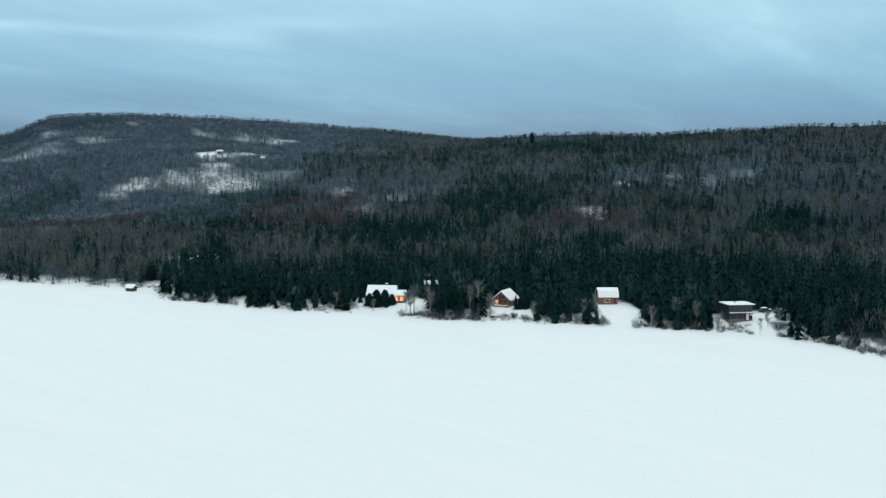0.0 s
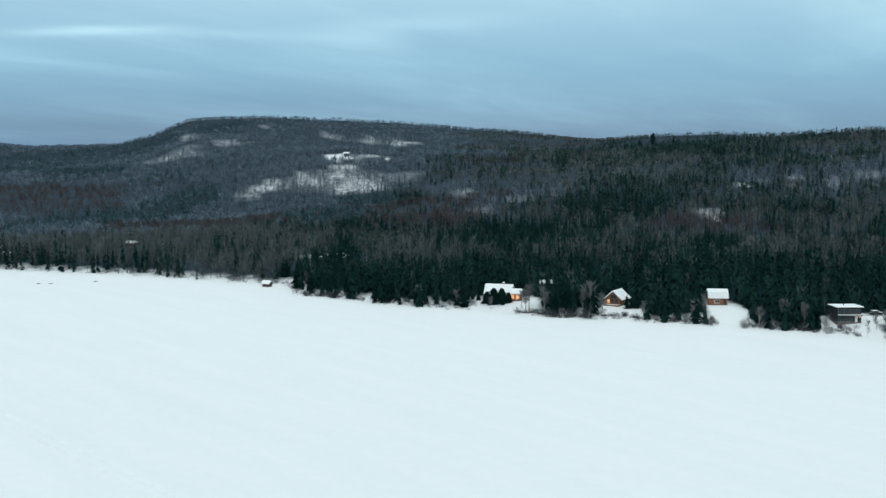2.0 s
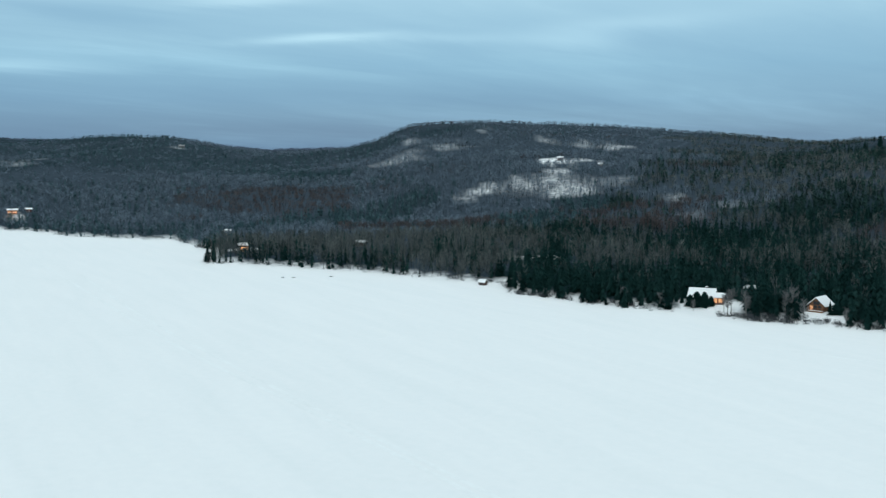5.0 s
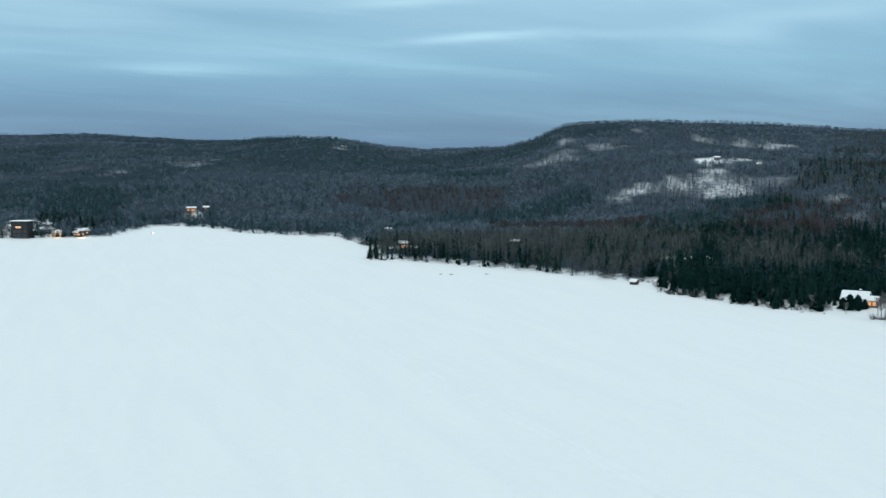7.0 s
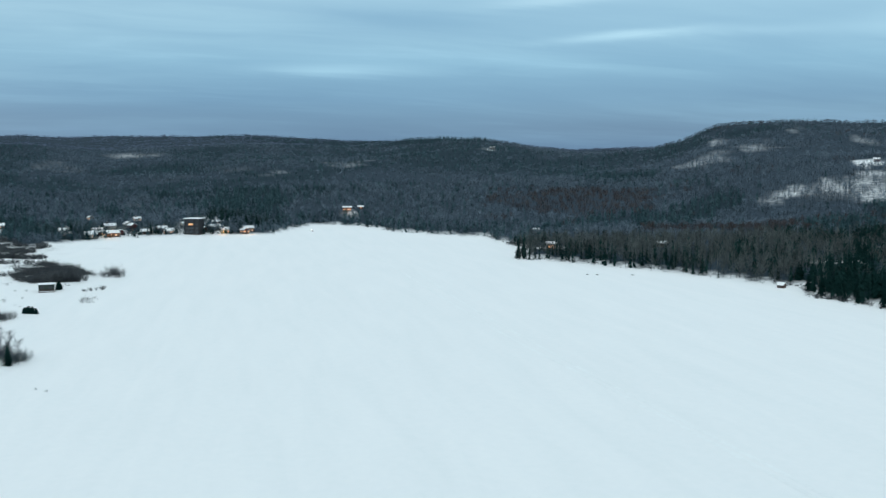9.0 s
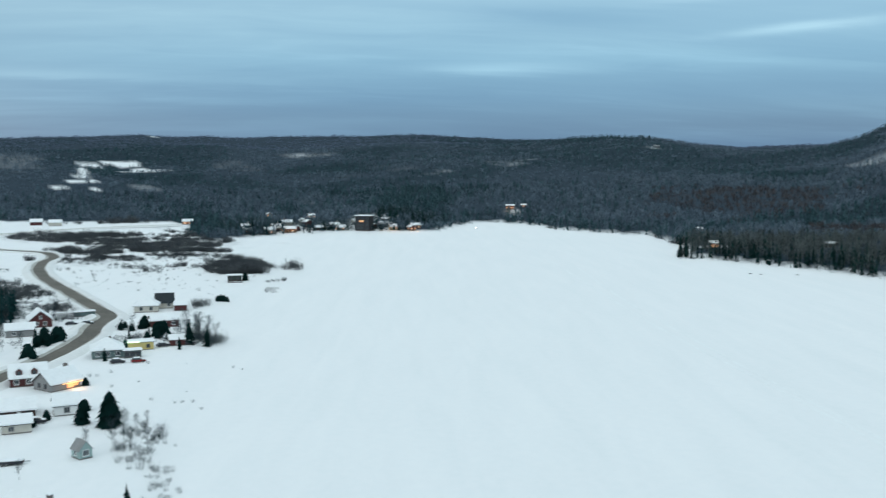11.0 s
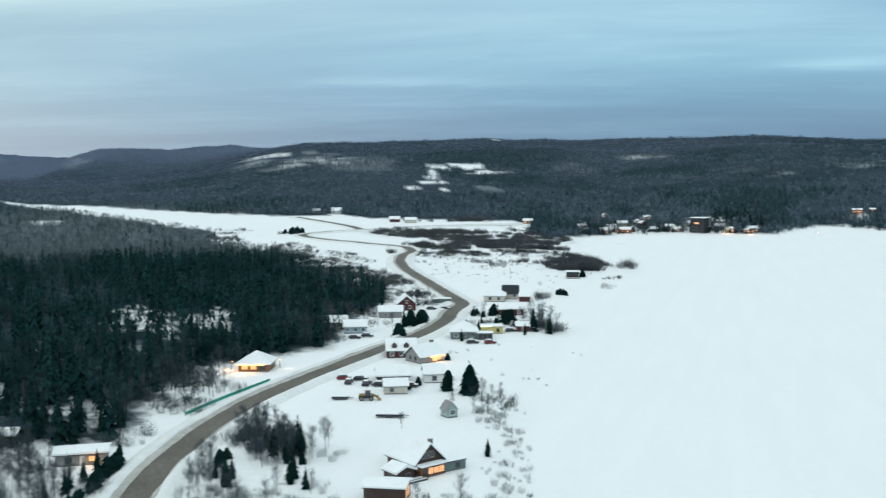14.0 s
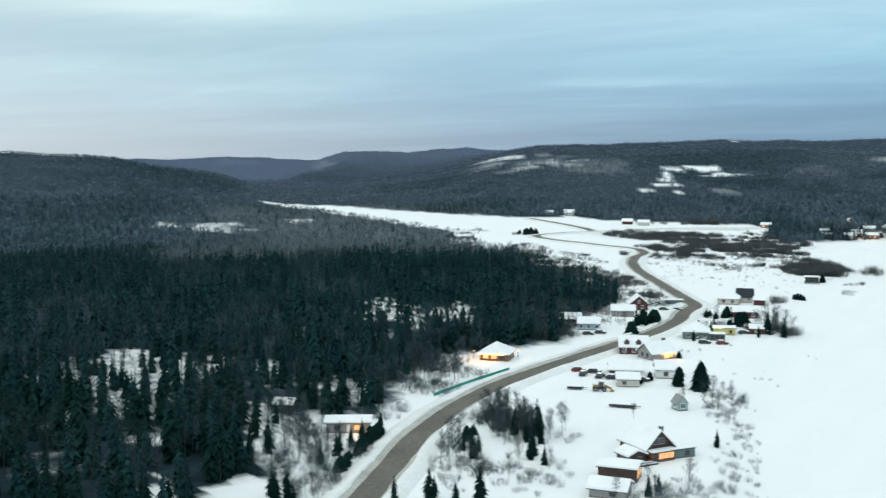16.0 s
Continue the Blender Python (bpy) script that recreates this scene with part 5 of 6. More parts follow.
def porch(ob, x0, x1, y0, y1, h, rail=True, mat=DARK_WOOD, posts=4):
    """A deck with posts and railing; a snow bed on it."""
    d = part("deck", box_bm(x0, x1, y0, y1, -0.4, 0.35), mat, ob)
    part("deck_snow", box_bm(x0 + 0.05, x1 - 0.05, y0 + 0.05, y1 - 0.05, 0.35, 0.55, bevel=0.08), ROOF_SNOW, d)
    for k in range(posts):
        for yy in (y0 + 0.08, y1 - 0.08):
            xx = x0 + 0.08 + (x1 - x0 - 0.16) * k / (posts - 1)
            part("post", box_bm(xx - 0.07, xx + 0.07, yy - 0.07, yy + 0.07, 0.35, h), mat, ob)
    if rail:
        for zz in (0.75, 1.25):
            for yy in (y0 + 0.08, y1 - 0.08):
                part("rail", box_bm(x0, x1, yy - 0.04, yy + 0.04, zz - 0.05, zz + 0.05), mat, ob)
            for xx in (x0 + 0.08, x1 - 0.08):
                part("rail", box_bm(xx - 0.04, xx + 0.04, y0, y1, zz - 0.045, zz + 0.055), mat, ob)
    return d


# -- the north shore --
lodge = house("log_house", -96.0, 483.5, -4, 9.6, 6.5, 2.6, 2.7, LOG, "log house with snowy gable roof and lit windows behind a spruce", over=0.7, snow=0.5,
              windows=[("y-", -3.2, 1.4, 1.2, 1.0, True), ("y-", -1.0, 1.4, 1.2, 1.0, True), ("y-", 1.6, 1.4, 1.4, 1.0, True), ("x-", 0, 3.2, 1.0, 1.0, False)], door=("y-", 3.6), chimney=(1.5, 0.8, 6.4), trim=TRIM)
wing = house("log_house_wing", -89.2, 482.0, -4, 3.6, 4.6, 2.6, 1.2, ORANGE_WOOD, "glowing glazed sunroom with snowy roof beside the log house", over=0.5, snow=0.45, category="sunroom",
             windows=[("y-", -1.1, 1.5, 1.3, 1.9, True), ("y-", 0.9, 1.5, 1.3, 1.9, True), ("x+", 0, 1.5, 2.2, 1.6, True)], trim=ORANGE_WOOD)
part("deck_lights", box_bm(-4.7, 4.6, -3.62, -3.5, 0.3, 0.5), LIT, lodge, "low row of warm lights along the deck")
house("back_cabin", -79, 508, 4, 5, 3.4, 2.8, 0.8, DARK_WOOD, "dark cabin under a strip of roof snow among spruces", snow=0.5, trim=TRIM, category="cabin")
chalet = house("chalet", -50.5, 475.5, 68, 7.4, 5.8, 2.6, 2.5, LOG, "log chalet with a glazed gable and one glowing window", over=0.8, snow=0.4,
               windows=[("x-", 1.9, 1.4, 1.0, 1.6, True), ("x-", 0.4, 1.4, 1.1, 1.7, False), ("x-", -1.2, 1.4, 1.1, 1.7, False), ("x-", -0.65, 3.3, 1.0, 1.1, False), ("x-", 0.65, 3.3, 1.0, 1.1, False), ("y+", 1.5, 1.5, 1.1, 1.1, False)], trim=DARK_WOOD)
porch(chalet, -5.3, -3.7, -2.8, 2.8, 2.1, True, LOG, 2)
house("gambrel_cottage", -13.6, 480.0, 4, 6.8, 5.2, 2.3, 2.9, ORANGE_WOOD, "orange-brown wooden cottage under a thick snowy gambrel roof", kind="gambrel", over=0.35, snow=0.5,
      windows=[("y-", -0.4, 1.4, 1.7, 1.0, False), ("x+", 0.8, 1.4, 1.0, 1.0, False), ("x+", -1.0, 3.4, 0.9, 0.9, False)], door=("y-", 2.4), trim=WHITE, category="cottage")
modern = house("flat_roof_house", 25.6, 449.0, 12, 8.2, 6.2, 5.0, 0.0, CHARCOAL, "dark two-storey flat-roofed house with a snowy roof and balcony", kind="flat", over=0.6, snow=0.3, door=("y-", 2.4),
               windows=[("y-", -3.0, 3.8, 1.5, 1.4, False), ("y-", -1.0, 3.8, 1.5, 1.4, False), ("y-", 1.0, 3.8, 1.5, 1.4, False), ("y-", 3.0, 3.8, 1.3, 1.4, False), ("y-", -2.6, 1.4, 2.0, 1.7, False),
                        ("y-", 0.0, 1.4, 2.0, 1.7, False), ("x+", 1.5, 3.8, 1.2, 1.2, False), ("y-", 3.55, 2.0, 0.6, 0.6, True)], trim=DARK_TEAL)
part("balcony", box_bm(-4.1, 4.1, -4.5, -3.1, 2.4, 2.58), DARK_WOOD, modern)
for k in range(9):
    part("baluster", box_bm(-4.05 + k * 1.0, -3.97 + k * 1.0, -4.45, -4.37, 2.58, 3.4), TRIM, modern)
part("handrail", box_bm(-4.1, 4.1, -4.47, -4.35, 3.4, 3.5), TRIM, modern)
part("balcony_snow", box_bm(-4.05, 4.05, -4.34, -3.12, 2.58, 2.8, bevel=0.06), ROOF_SNOW, modern, "bed of snow on the balcony")
part("vent", tube_bm(0.18, 5.1, 5.9, 8, -0.5, 0.5), TRIM, modern)
part("porch_roof", box_bm(4.1, 5.9, -2.4, 0.2, 2.4, 2.65, bevel=0.05), ROOF_SNOW, modern, "snowy porch roof")
house("boat_hut", -206.5, 527.5, -12, 3.4, 2.8, 1.5, 1.0, DARK_WOOD, "small dark wooden hut with snowy roof on the shore", over=0.35, snow=0.35, windows=[("y-", 0, 1.2, 0.8, 0.7, False)], category="hut", trim=TRIM)

# -- the west point and far houses --
point = house("point_house", -402, 620, 40, 6.5, 5, 3.4, 1.4, RED_WOOD, "red-brown house on the point with glowing windows", over=0.4, snow=0.2,
              windows=[("y-", -2.0, 1.7, 1.5, 1.6, True), ("y-", 0.0, 1.7, 1.5, 1.6, True), ("y-", 2.0, 1.7, 1.5, 1.6, True), ("x-", 0, 1.7, 1.2, 1.2, False)])
house("point_cottage", -488, 731, 30, 5, 4, 2.4, 1.4, CREAM, "pale cottage with snowy roof among bare trees", snow=0.4, windows=[("y-", 0, 1.5, 1.1, 1.1, False)], category="cottage")
house("roof_in_woods", -338, 660, 10, 6, 5, 2.4, 1.0, DARK_WOOD, "dark cabin with snowy roof in the woods", snow=0.4, category="cabin", trim=TRIM)
house("hillside_house", -768, 797, 45, 9, 5, 3.4, 1.2, ORANGE_WOOD, "orange-brown hillside house with a row of lit windows", snow=0.25,
      windows=[("y-", u, 1.6, 1.2, 1.0, True) for u in (-3.4, -1.6, 1.0, 2.8)] + [("x-", 0, 1.8, 1.3, 1.2, False)])
house("hillside_cottage", -757, 806, 45, 5.5, 4, 2.4, 1.0, RED_WOOD, "dark red cottage with snowy roof on the hillside", snow=0.25, windows=[("y-", 0, 1.6, 1.4, 1.2, True)], category="cottage")
house("cliff_cottage", -281, 1106, 14, 4, 3.5, 2.0, 0.9, CREAM, "pale cottage with snowy roof on the wooded mountainside", snow=0.5, category="cottage")
house("hilltop_house", -996, 1374, 35, 8, 5, 2.6, 0.7, GREY, "grey house on the wooded hilltop", snow=0.2, windows=[("y-", u, 2.5, 2.0, 1.8, False) for u in (-3.2, 0, 3.2)])
house("cliff_house", -337, 1156, 10, 6, 4, 2.6, 1.2, RED_WOOD, "red-brown house above the snowy cliff", snow=0.25, windows=[("y-", u, 1.6, 1.3, 1.3, False) for u in (-1.8, 1.8)])

# -- the lakeside town --
house("lakeside_block", -733, 572, 30, 13, 11, 13.0, 0.0, CHARCOAL, "tall dark block with flat snowy roof by the lake", kind="flat", over=0.9, snow=0.5, trim=TRIM, category="building",
              windows=[("y-", u, zz, 1.9, 1.6, zz == 8.5 and u in (0.2, -1.9)) for u in (-4.4, -1.9, 0.2, 4.4) for zz in (2.0, 5.2, 8.5, 11.4)] + [("x-", u, zz, 1.6, 1.5, False) for u in (-3, 3) for zz in (2.0, 5.2, 8.5)])
TOWN_SOUTH = [(-756, 487, 11, 8, 3.6, 2.8, CREAM, 1), (-770, 498, 9, 7, 3.0, 2.4, RED_WOOD, 1), (-758, 508, 12, 8, 3.4, 2.6, ORANGE_WOOD, 2), (-785, 512, 10, 7, 3.4, 2.4, GREY, 0),
              (-766, 522, 9, 7, 3.0, 2.2, RED_WOOD, 1), (-795, 530, 12, 8, 5.4, 2.6, CREAM, 1), (-760, 540, 9, 7, 2.8, 2.2, DARK_WOOD, 0), (-788, 548, 11, 8, 5.2, 2.6, RED_WOOD, 1),
              (-748, 556, 8, 6, 2.8, 2.0, GREY, 1), (-770, 566, 10, 7, 3.2, 2.4, RED_WOOD, 0)]
TOWN_NORTH = [(-873, 561, 8, 6, 2.8, 1.8, GREY, 1), (-840, 589, 8, 6, 2.8, 1.8, CREAM, 1), (-782, 635, 8, 6, 2.8, 1.8, ORANGE_WOOD, 1), (-762, 546, 8, 6, 2.8, 1.8, RED_WOOD, 2), (-756, 563, 8, 6, 2.8, 1.8, DARK_WOOD, 1), (-775, 507, 8, 6, 2.8, 1.8, RED_WOOD, 2),
              (-742, 590, 9, 7, 3.0, 2.2, DARK_WOOD, 0), (-722, 596, 8, 7, 3.0, 2.6, YELLOW, 3), (-748, 606, 11, 8, 3.4, 2.4, GREY, 0), (-708, 606, 9, 7, 3.0, 2.2, RED_WOOD, 3),
              (-716, 618, 10, 7, 3.4, 2.4, ORANGE_WOOD, 1), (-800, 490, 10, 7, 3.2, 2.4, DARK_WOOD, 0), (-812, 560, 11, 8, 3.6, 2.4, CREAM, 0), (-780, 600, 11, 8, 3.4, 2.6, CREAM, 0),
              (-772, 475, 9, 7, 3.0, 2.2, GREY, 1)]
TOWN = TOWN_SOUTH + TOWN_NORTH
build_town_trees()
for k, (x, y, L, W, h, rise, wall, lit) in enumerate(TOWN):
    colour = {CREAM.name: "cream", RED_WOOD.name: "dark red", ORANGE_WOOD.name: "orange-brown", GREY.name: "grey", DARK_WOOD.name: "dark brown", YELLOW.name: "yellow"}[wall.name]
    house("lakeside_house", x, y, 60 + (k * 37) % 3 * 90 + (k % 4) * 6, L * 0.85, W * 0.72, h * 0.95, rise * 0.75, wall, colour + " lakeside house with snowy gable roof" + (" and lit windows" if lit else ""), snow=0.22, group="houses of the lakeside town",
          windows=[(side, u, 1.5, 1.3, 1.1, lit > 0 and (j + i) % 3 <= lit) for j, side in enumerate(("y-", "y+", "x-", "x+")) for i, u in enumerate((-2.3, 1.6))], chimney=(L * 0.2, 0.9, h + rise + 0.7) if k % 2 else None)
for x, y, z, w in ((-764, 791, 2.5, 500), (-716, 590, 2.5, 900), (-700, 603, 2.2, 900), (-752, 500, 2.5, 700), (-400, 614, 2.0, 420), (-764, 506, 2.5, 500)):
    lamp(x, y, z, w)

# -- fields to the west --
house("farmhouse", -1072, 338, 70, 11, 8, 3.2, 3.0, WHITE, "white farmhouse with snowy roof at the field's edge", snow=0.6, windows=[("y+", u, 2.0, 1.6, 1.5, u == -4) for u in (-4, 0, 4)] + [("x+", 0, 2, 1.6, 1.5, False)])
house("farm_barn", -1082, 318, 70, 8, 6, 2.6, 2.0, GREY, "grey farm barn with snowy roof", snow=0.6, category="barn")
house("field_house", -938, 356, 65, 10, 7, 3.0, 2.2, RED_WOOD, "red-brown house beside the field road", snow=0.5, windows=[("y+", u, 1.7, 1.5, 1.3, False) for u in (-3, 0, 3)])
house("field_cottage", -922, 367, 65, 11, 7, 3.0, 2.0, CREAM, "cream cottage beside the field road", snow=0.5, windows=[("y+", u, 1.7, 1.5, 1.3, u == 0) for u in (-3, 0, 3)], category="cottage")
house("roadside_house", -862, 466, 60, 9, 6, 2.8, 1.8, ORANGE_WOOD, "roadside house with bright orange lights", snow=0.45, windows=[(s, u, 1.6, 1.8, 1.4, True) for s in ("y-", "y+") for u in (-2.4, 2.2)])

# -- the near village, lake side of the road --
house("gable_house", -183.0, 70.8, 15, 10.0, 7.0, 2.9, 3.4, DARK_WOOD, "brown wooden house with steep gable and lit ground floor", over=0.55, snow=0.4, trim=GREY,
             windows=[("x+", -1.2, 4.2, 1.2, 1.1, False), ("x+", 0.5, 4.2, 1.2, 1.1, False), ("y-", -2.5, 1.6, 1.2, 1.1, False)], chimney=(4.2, 0.9, 7.3))
house("veranda", -177.6, 72.0, 15, 2.4, 6.0, 2.2, 0.0, ORANGE_WOOD, "glowing glazed veranda along the brown house", kind="flat", over=0.35, snow=0.3, trim=DARK_WOOD, roof=DARK_WOOD,
                 windows=[("x+", u, 1.35, 1.2, 1.3, u != -2.1) for u in (-2.1, -0.7, 0.7, 2.1)], category="veranda")
low_wing = house("porch_wing", -177.6, 65.2, 15, 4.4, 4.6, 2.0, 0.9, DARK_WOOD, "low brown wing with snowy roof and railed deck", over=0.4, snow=0.45, trim=GREY, windows=[("x+", 0.6, 1.2, 1.0, 0.9, False), ("y-", 0, 1.2, 1.0, 0.9, False)], category="house wing")
porch(low_wing, 2.3, 4.2, -2.3, 4.2, 1.3, True, DARK_WOOD, 4)
house("lean_to", -180.2, 77.4, 10, 4.0, 6.0, 2.0, 0.0, DARK_TEAL, "dark green-grey lean-to beside the gable house", kind="flat", over=0.2, snow=0.22, trim=TRIM, category="shed", windows=[("x+", 1.0, 1.2, 0.9, 0.7, False)])
house("long_garage", -167.6, 58.8, 57, 8.0, 5.6, 2.8, 0.55, DARK_WOOD, "dark brown garage with snowy roof and a lit end", over=0.4, snow=0.4, trim=TRIM, windows=[("x+", -1.0, 1.6, 1.5, 1.7, True), ("x+", 0.9, 1.6, 1.2, 1.7, True)])
house("snowy_shed", -157.4, 53.0, 57, 7.2, 5.6, 1.9, 1.1, GREY, "grey shed under a thick snowy roof", over=0.5, snow=0.5, trim=TRIM, category="shed", windows=[("y-", 1.0, 1.3, 1.0, 0.8, False)])
shed = house("garden_shed", -220.5, 95.5, 4, 3.6, 2.9, 2.1, 1.8, TEAL, "pale teal garden shed with steep slate-grey roof", over=0.25, snow=0.12, trim=WHITE, roof=GREY, bare=True, windows=[("x+", 0, 1.4, 1.2, 1.1, False), ("y-", 0, 1.3, 0.8, 0.8, False)], category="shed")
part("eave_snow", box_bm(-2.0, 2.0, 1.3, 1.8, 1.85, 2.05, bevel=0.05), ROOF_SNOW, shed)
house("long_barn", -268.0, 98.2, 72, 9.5, 7.5, 1.9, 1.9, DARK_WOOD, "low brown barn with a broad snowy roof", over=0.6, snow=0.45, trim=TRIM, windows=[("y-", -3.2, 1.4, 1.3, 1.0, False), ("y-", 3.2, 1.4, 1.3, 1.0, False)], door=("y-", 1.0), category="barn")
house("cream_annex", -252.0, 93.0, 72, 6.4, 6.0, 2.3, 1.2, CREAM, "cream annex with snowy roof in front of the barn", over=0.45, snow=0.4, trim=GREY, windows=[("y-", -1.2, 1.3, 1.0, 0.8, False)], category="annex")
house("white_gable", -261.0, 108.5, 72, 6.0, 6.5, 2.7, 2.0, WHITE, "white gabled house beside dark trees", over=0.4, snow=0.4, trim=GREY, windows=[("y-", 0, 1.5, 1.2, 1.1, False), ("x+", 0.5, 1.5, 1.0, 1.0, False)])
red = house("dormer_house", -301.0, 113.8, 72, 9.6, 7.2, 2.7, 2.9, RED_WOOD, "dark red house with snowy roof and two dormers", over=0.5, snow=0.4, windows=[("y-", -3.2, 1.5, 1.2, 1.2, False), ("y-", 0, 1.5, 1.2, 1.2, False)], door=("y-", 3.0))
for u in (-2.4, 1.6):
    d = part("dormer", prism_bm([(u - 0.85, 3.2), (u + 0.85, 3.2), (u + 0.85, 4.4), (u, 5.2), (u - 0.85, 4.4)], -3.4, -1.2), RED_WOOD, red, "dark red dormer")
    part("dormer_snow", prism_bm([(u - 1.05, 4.3), (u, 5.25), (u + 1.05, 4.3), (u + 1.05, 4.6), (u, 5.6), (u - 1.05, 4.6)], -3.2, -1.1), ROOF_SNOW, d)
    part("dormer_window", box_bm(u - 0.5, u + 0.5, -3.46, -3.38, 3.4, 4.5), GLASS, d)
inn = house("lit_house", -290.5, 118.0, 104, 9.5, 8.0, 2.3, 2.8, GREY, "grey house with broad snowy roof and glowing eaves lights", over=0.6, snow=0.45, trim=TRIM, windows=[("x-", -1.4, 1.5, 1.0, 1.0, False), ("x-", 1.4, 1.5, 1.0, 1.0, False), ("y-", 3.0, 1.3, 1.4, 1.2, True)])
part("lit_porch", box_bm(0.2, 2.0, -4.3, -3.9, 0.5, 1.7), LIT, inn, "glowing porch front")
part("eaves_lights", box_bm(-1.5, 5.0, -4.72, -4.62, 1.75, 1.9), LAMP, inn, "string of warm lights along the eaves")
part("chimney", box_bm(2.8, 3.8, 0.2, 1.2, 2.4, 6.4), STONE, inn)
lamp(-285.0, 121.5, 1.2, 170)
house("black_roof_house", -413.5, 213.5, 60, 7.2, 7.0, 2.8, 3.4, CREAM, "cream house with a steep dark sheet-metal roof", over=0.5, roof=METAL_ROOF, bare=True, windows=[("x-", 0, 1.6, 1.2, 1.2, False), ("y-", 2, 1.6, 1.2, 1.2, False)])
house("pyramid_house", -409.0, 203.0, 60, 9.5, 8.5, 3.0, 3.0, CREAM, "cream house with a snowy pyramid roof", kind="hip", over=0.6, snow=0.4, windows=[("y-", -2, 1.6, 1.2, 1.2, False), ("y-", 2, 1.6, 1.2, 1.2, False)], trim=GREY)
house("red_extension", -402.0, 215.0, 60, 5.0, 6.0, 2.4, 1.0, RED_WOOD, "dark red lean-to with snowy roof", over=0.4, snow=0.3, category="annex")
house("red_cottage", -368.0, 190.0, 70, 10.0, 7.0, 2.8, 1.6, RED_WOOD, "dark red cottage with a flat-pitched snowy roof", over=0.6, snow=0.45, windows=[("y-", u, 1.5, 1.2, 1.1, False) for u in (-3, 0, 3)], category="cottage")
teal = house("teal_house", -325.0, 148.0, 68, 9.5, 9.0, 3.0, 2.9, DARK_TEAL, "dark teal house with snowy hipped roof", kind="hip", over=0.6, snow=0.42, windows=[("y-", u, 1.6, 1.3, 1.2, False) for u in (-3, 0, 3)] + [("x+", 0, 1.6, 1.3, 1.2, False)], chimney=(1, 0.5, 6.6))
house("glazed_porch", -318.5, 153.5, 68, 5.5, 4.0, 2.3, 0.0, DARK_TEAL, "glazed dark porch beside the teal house", kind="flat", over=0.3, snow=0.25, windows=[("y-", u, 1.3, 1.3, 1.2, False) for u in (-1.7, 0, 1.7)], category="porch", trim=TRIM)
yel = house("lit_garage", -330.0, 162.0, 68, 8.0, 5.5, 2.6, 0.0, YELLOW, "yellow garage with a bright greenish floodlight along its roof", kind="flat", over=0.4, snow=0.25, trim=TRIM, windows=[("y-", 2.2, 1.4, 1.0, 1.0, False)], category="garage")
part("flood_light", box_bm(-4.3, -0.6, -3.25, -3.0, 2.75, 3.05), LAMP_COOL, yel, "greenish-white light strip")
lamp(-330.5, 156.0, 3.4, 420, (0.75, 1.0, 0.6))
house("red_shed", -328.5, 174.5, 68, 5.0, 4.5, 2.2, 1.1, RED_WOOD, "small red shed with snowy roof", over=0.4, snow=0.35, category="shed", windows=[("y-", 0, 1.2, 0.9, 0.8, False)])
boat = house("lake_cabin", -474.0, 284.0, 60, 7.0, 5.4, 3.4, 0.0, DARK_GREEN, "dark green cabin with flat snowy roof at the lake's edge", kind="flat", over=0.5, snow=0.35, trim=TRIM, windows=[("y-", -2, 2.2, 1.3, 1.1, False), ("y-", 1.6, 2.2, 1.3, 1.1, False), ("x+", 0, 2.2, 1.3, 1.1, False)], category="cabin")
porch(boat, -3.4, 3.9, -4.7, -2.8, 1.2, True, DARK_WOOD, 4)

# -- the near village, forest side of the road --
house("blue_house", -353.0, 115.5, 70, 8.4, 6.4, 2.6, 1.8, BLUE, "pale blue house with snowy roof", over=0.5, snow=0.45, windows=[("y-", u, 1.5, 1.2, 1.1, False) for u in (-3, 0, 3)])
house("back_house", -366.0, 112.0, 70, 8.0, 6.5, 2.6, 1.8, GREY, "grey house under a snowy roof at the wood's edge", over=0.5, snow=0.45)
house("red_gable_house", -401.0, 155.0, -15, 9.0, 8.0, 3.0, 3.2, RED_WOOD, "dark red gabled house with snowy roof", over=0.6, snow=0.45, windows=[("x+", -1.5, 1.6, 1.2, 1.2, False), ("x+", 1.5, 1.6, 1.2, 1.2, False), ("x+", 0, 4.0, 1.0, 1.0, False)])
house("snowy_annex", -384.0, 141.5, 70, 9.5, 7.0, 2.6, 1.6, GREY, "grey annex under a broad snowy roof", over=0.6, snow=0.5, windows=[("y-", -2, 1.4, 1.2, 1.0, False)], category="annex")
house("car_shelter", -414.0, 178.0, 75, 8.0, 4.0, 1.8, 0.0, DARK_TEAL, "low dark shelter with snow on its flat roof", kind="flat", over=0.3, snow=0.2, category="shelter", trim=TRIM)
ora = house("hip_roof_house", -300.5, 65.0, 62, 9.5, 9.0, 2.6, 2.7, LOG, "house with snowy hipped roof and glowing eaves", kind="hip", over=0.7, snow=0.45, trim=TRIM,
            windows=[("y-", -2.8, 1.5, 1.8, 1.5, True), ("y-", 0, 1.5, 1.8, 1.5, True), ("y-", 2.8, 1.5, 1.8, 1.5, False), ("x+", 0, 1.5, 1.4, 1.2, False), ("x-", 0, 1.5, 1.4, 1.2, True)])
part("eaves_lights", box_bm(-5.3, 3.6, -5.36, -5.22, 2.15, 2.52), LAMP, ora, "string of warm lights along the eaves")
part("porch_roof", box_bm(-5.6, 0.5, -6.6, -5.0, 2.55, 2.85, bevel=0.08), ROOF_SNOW, ora, "snowy porch roof")
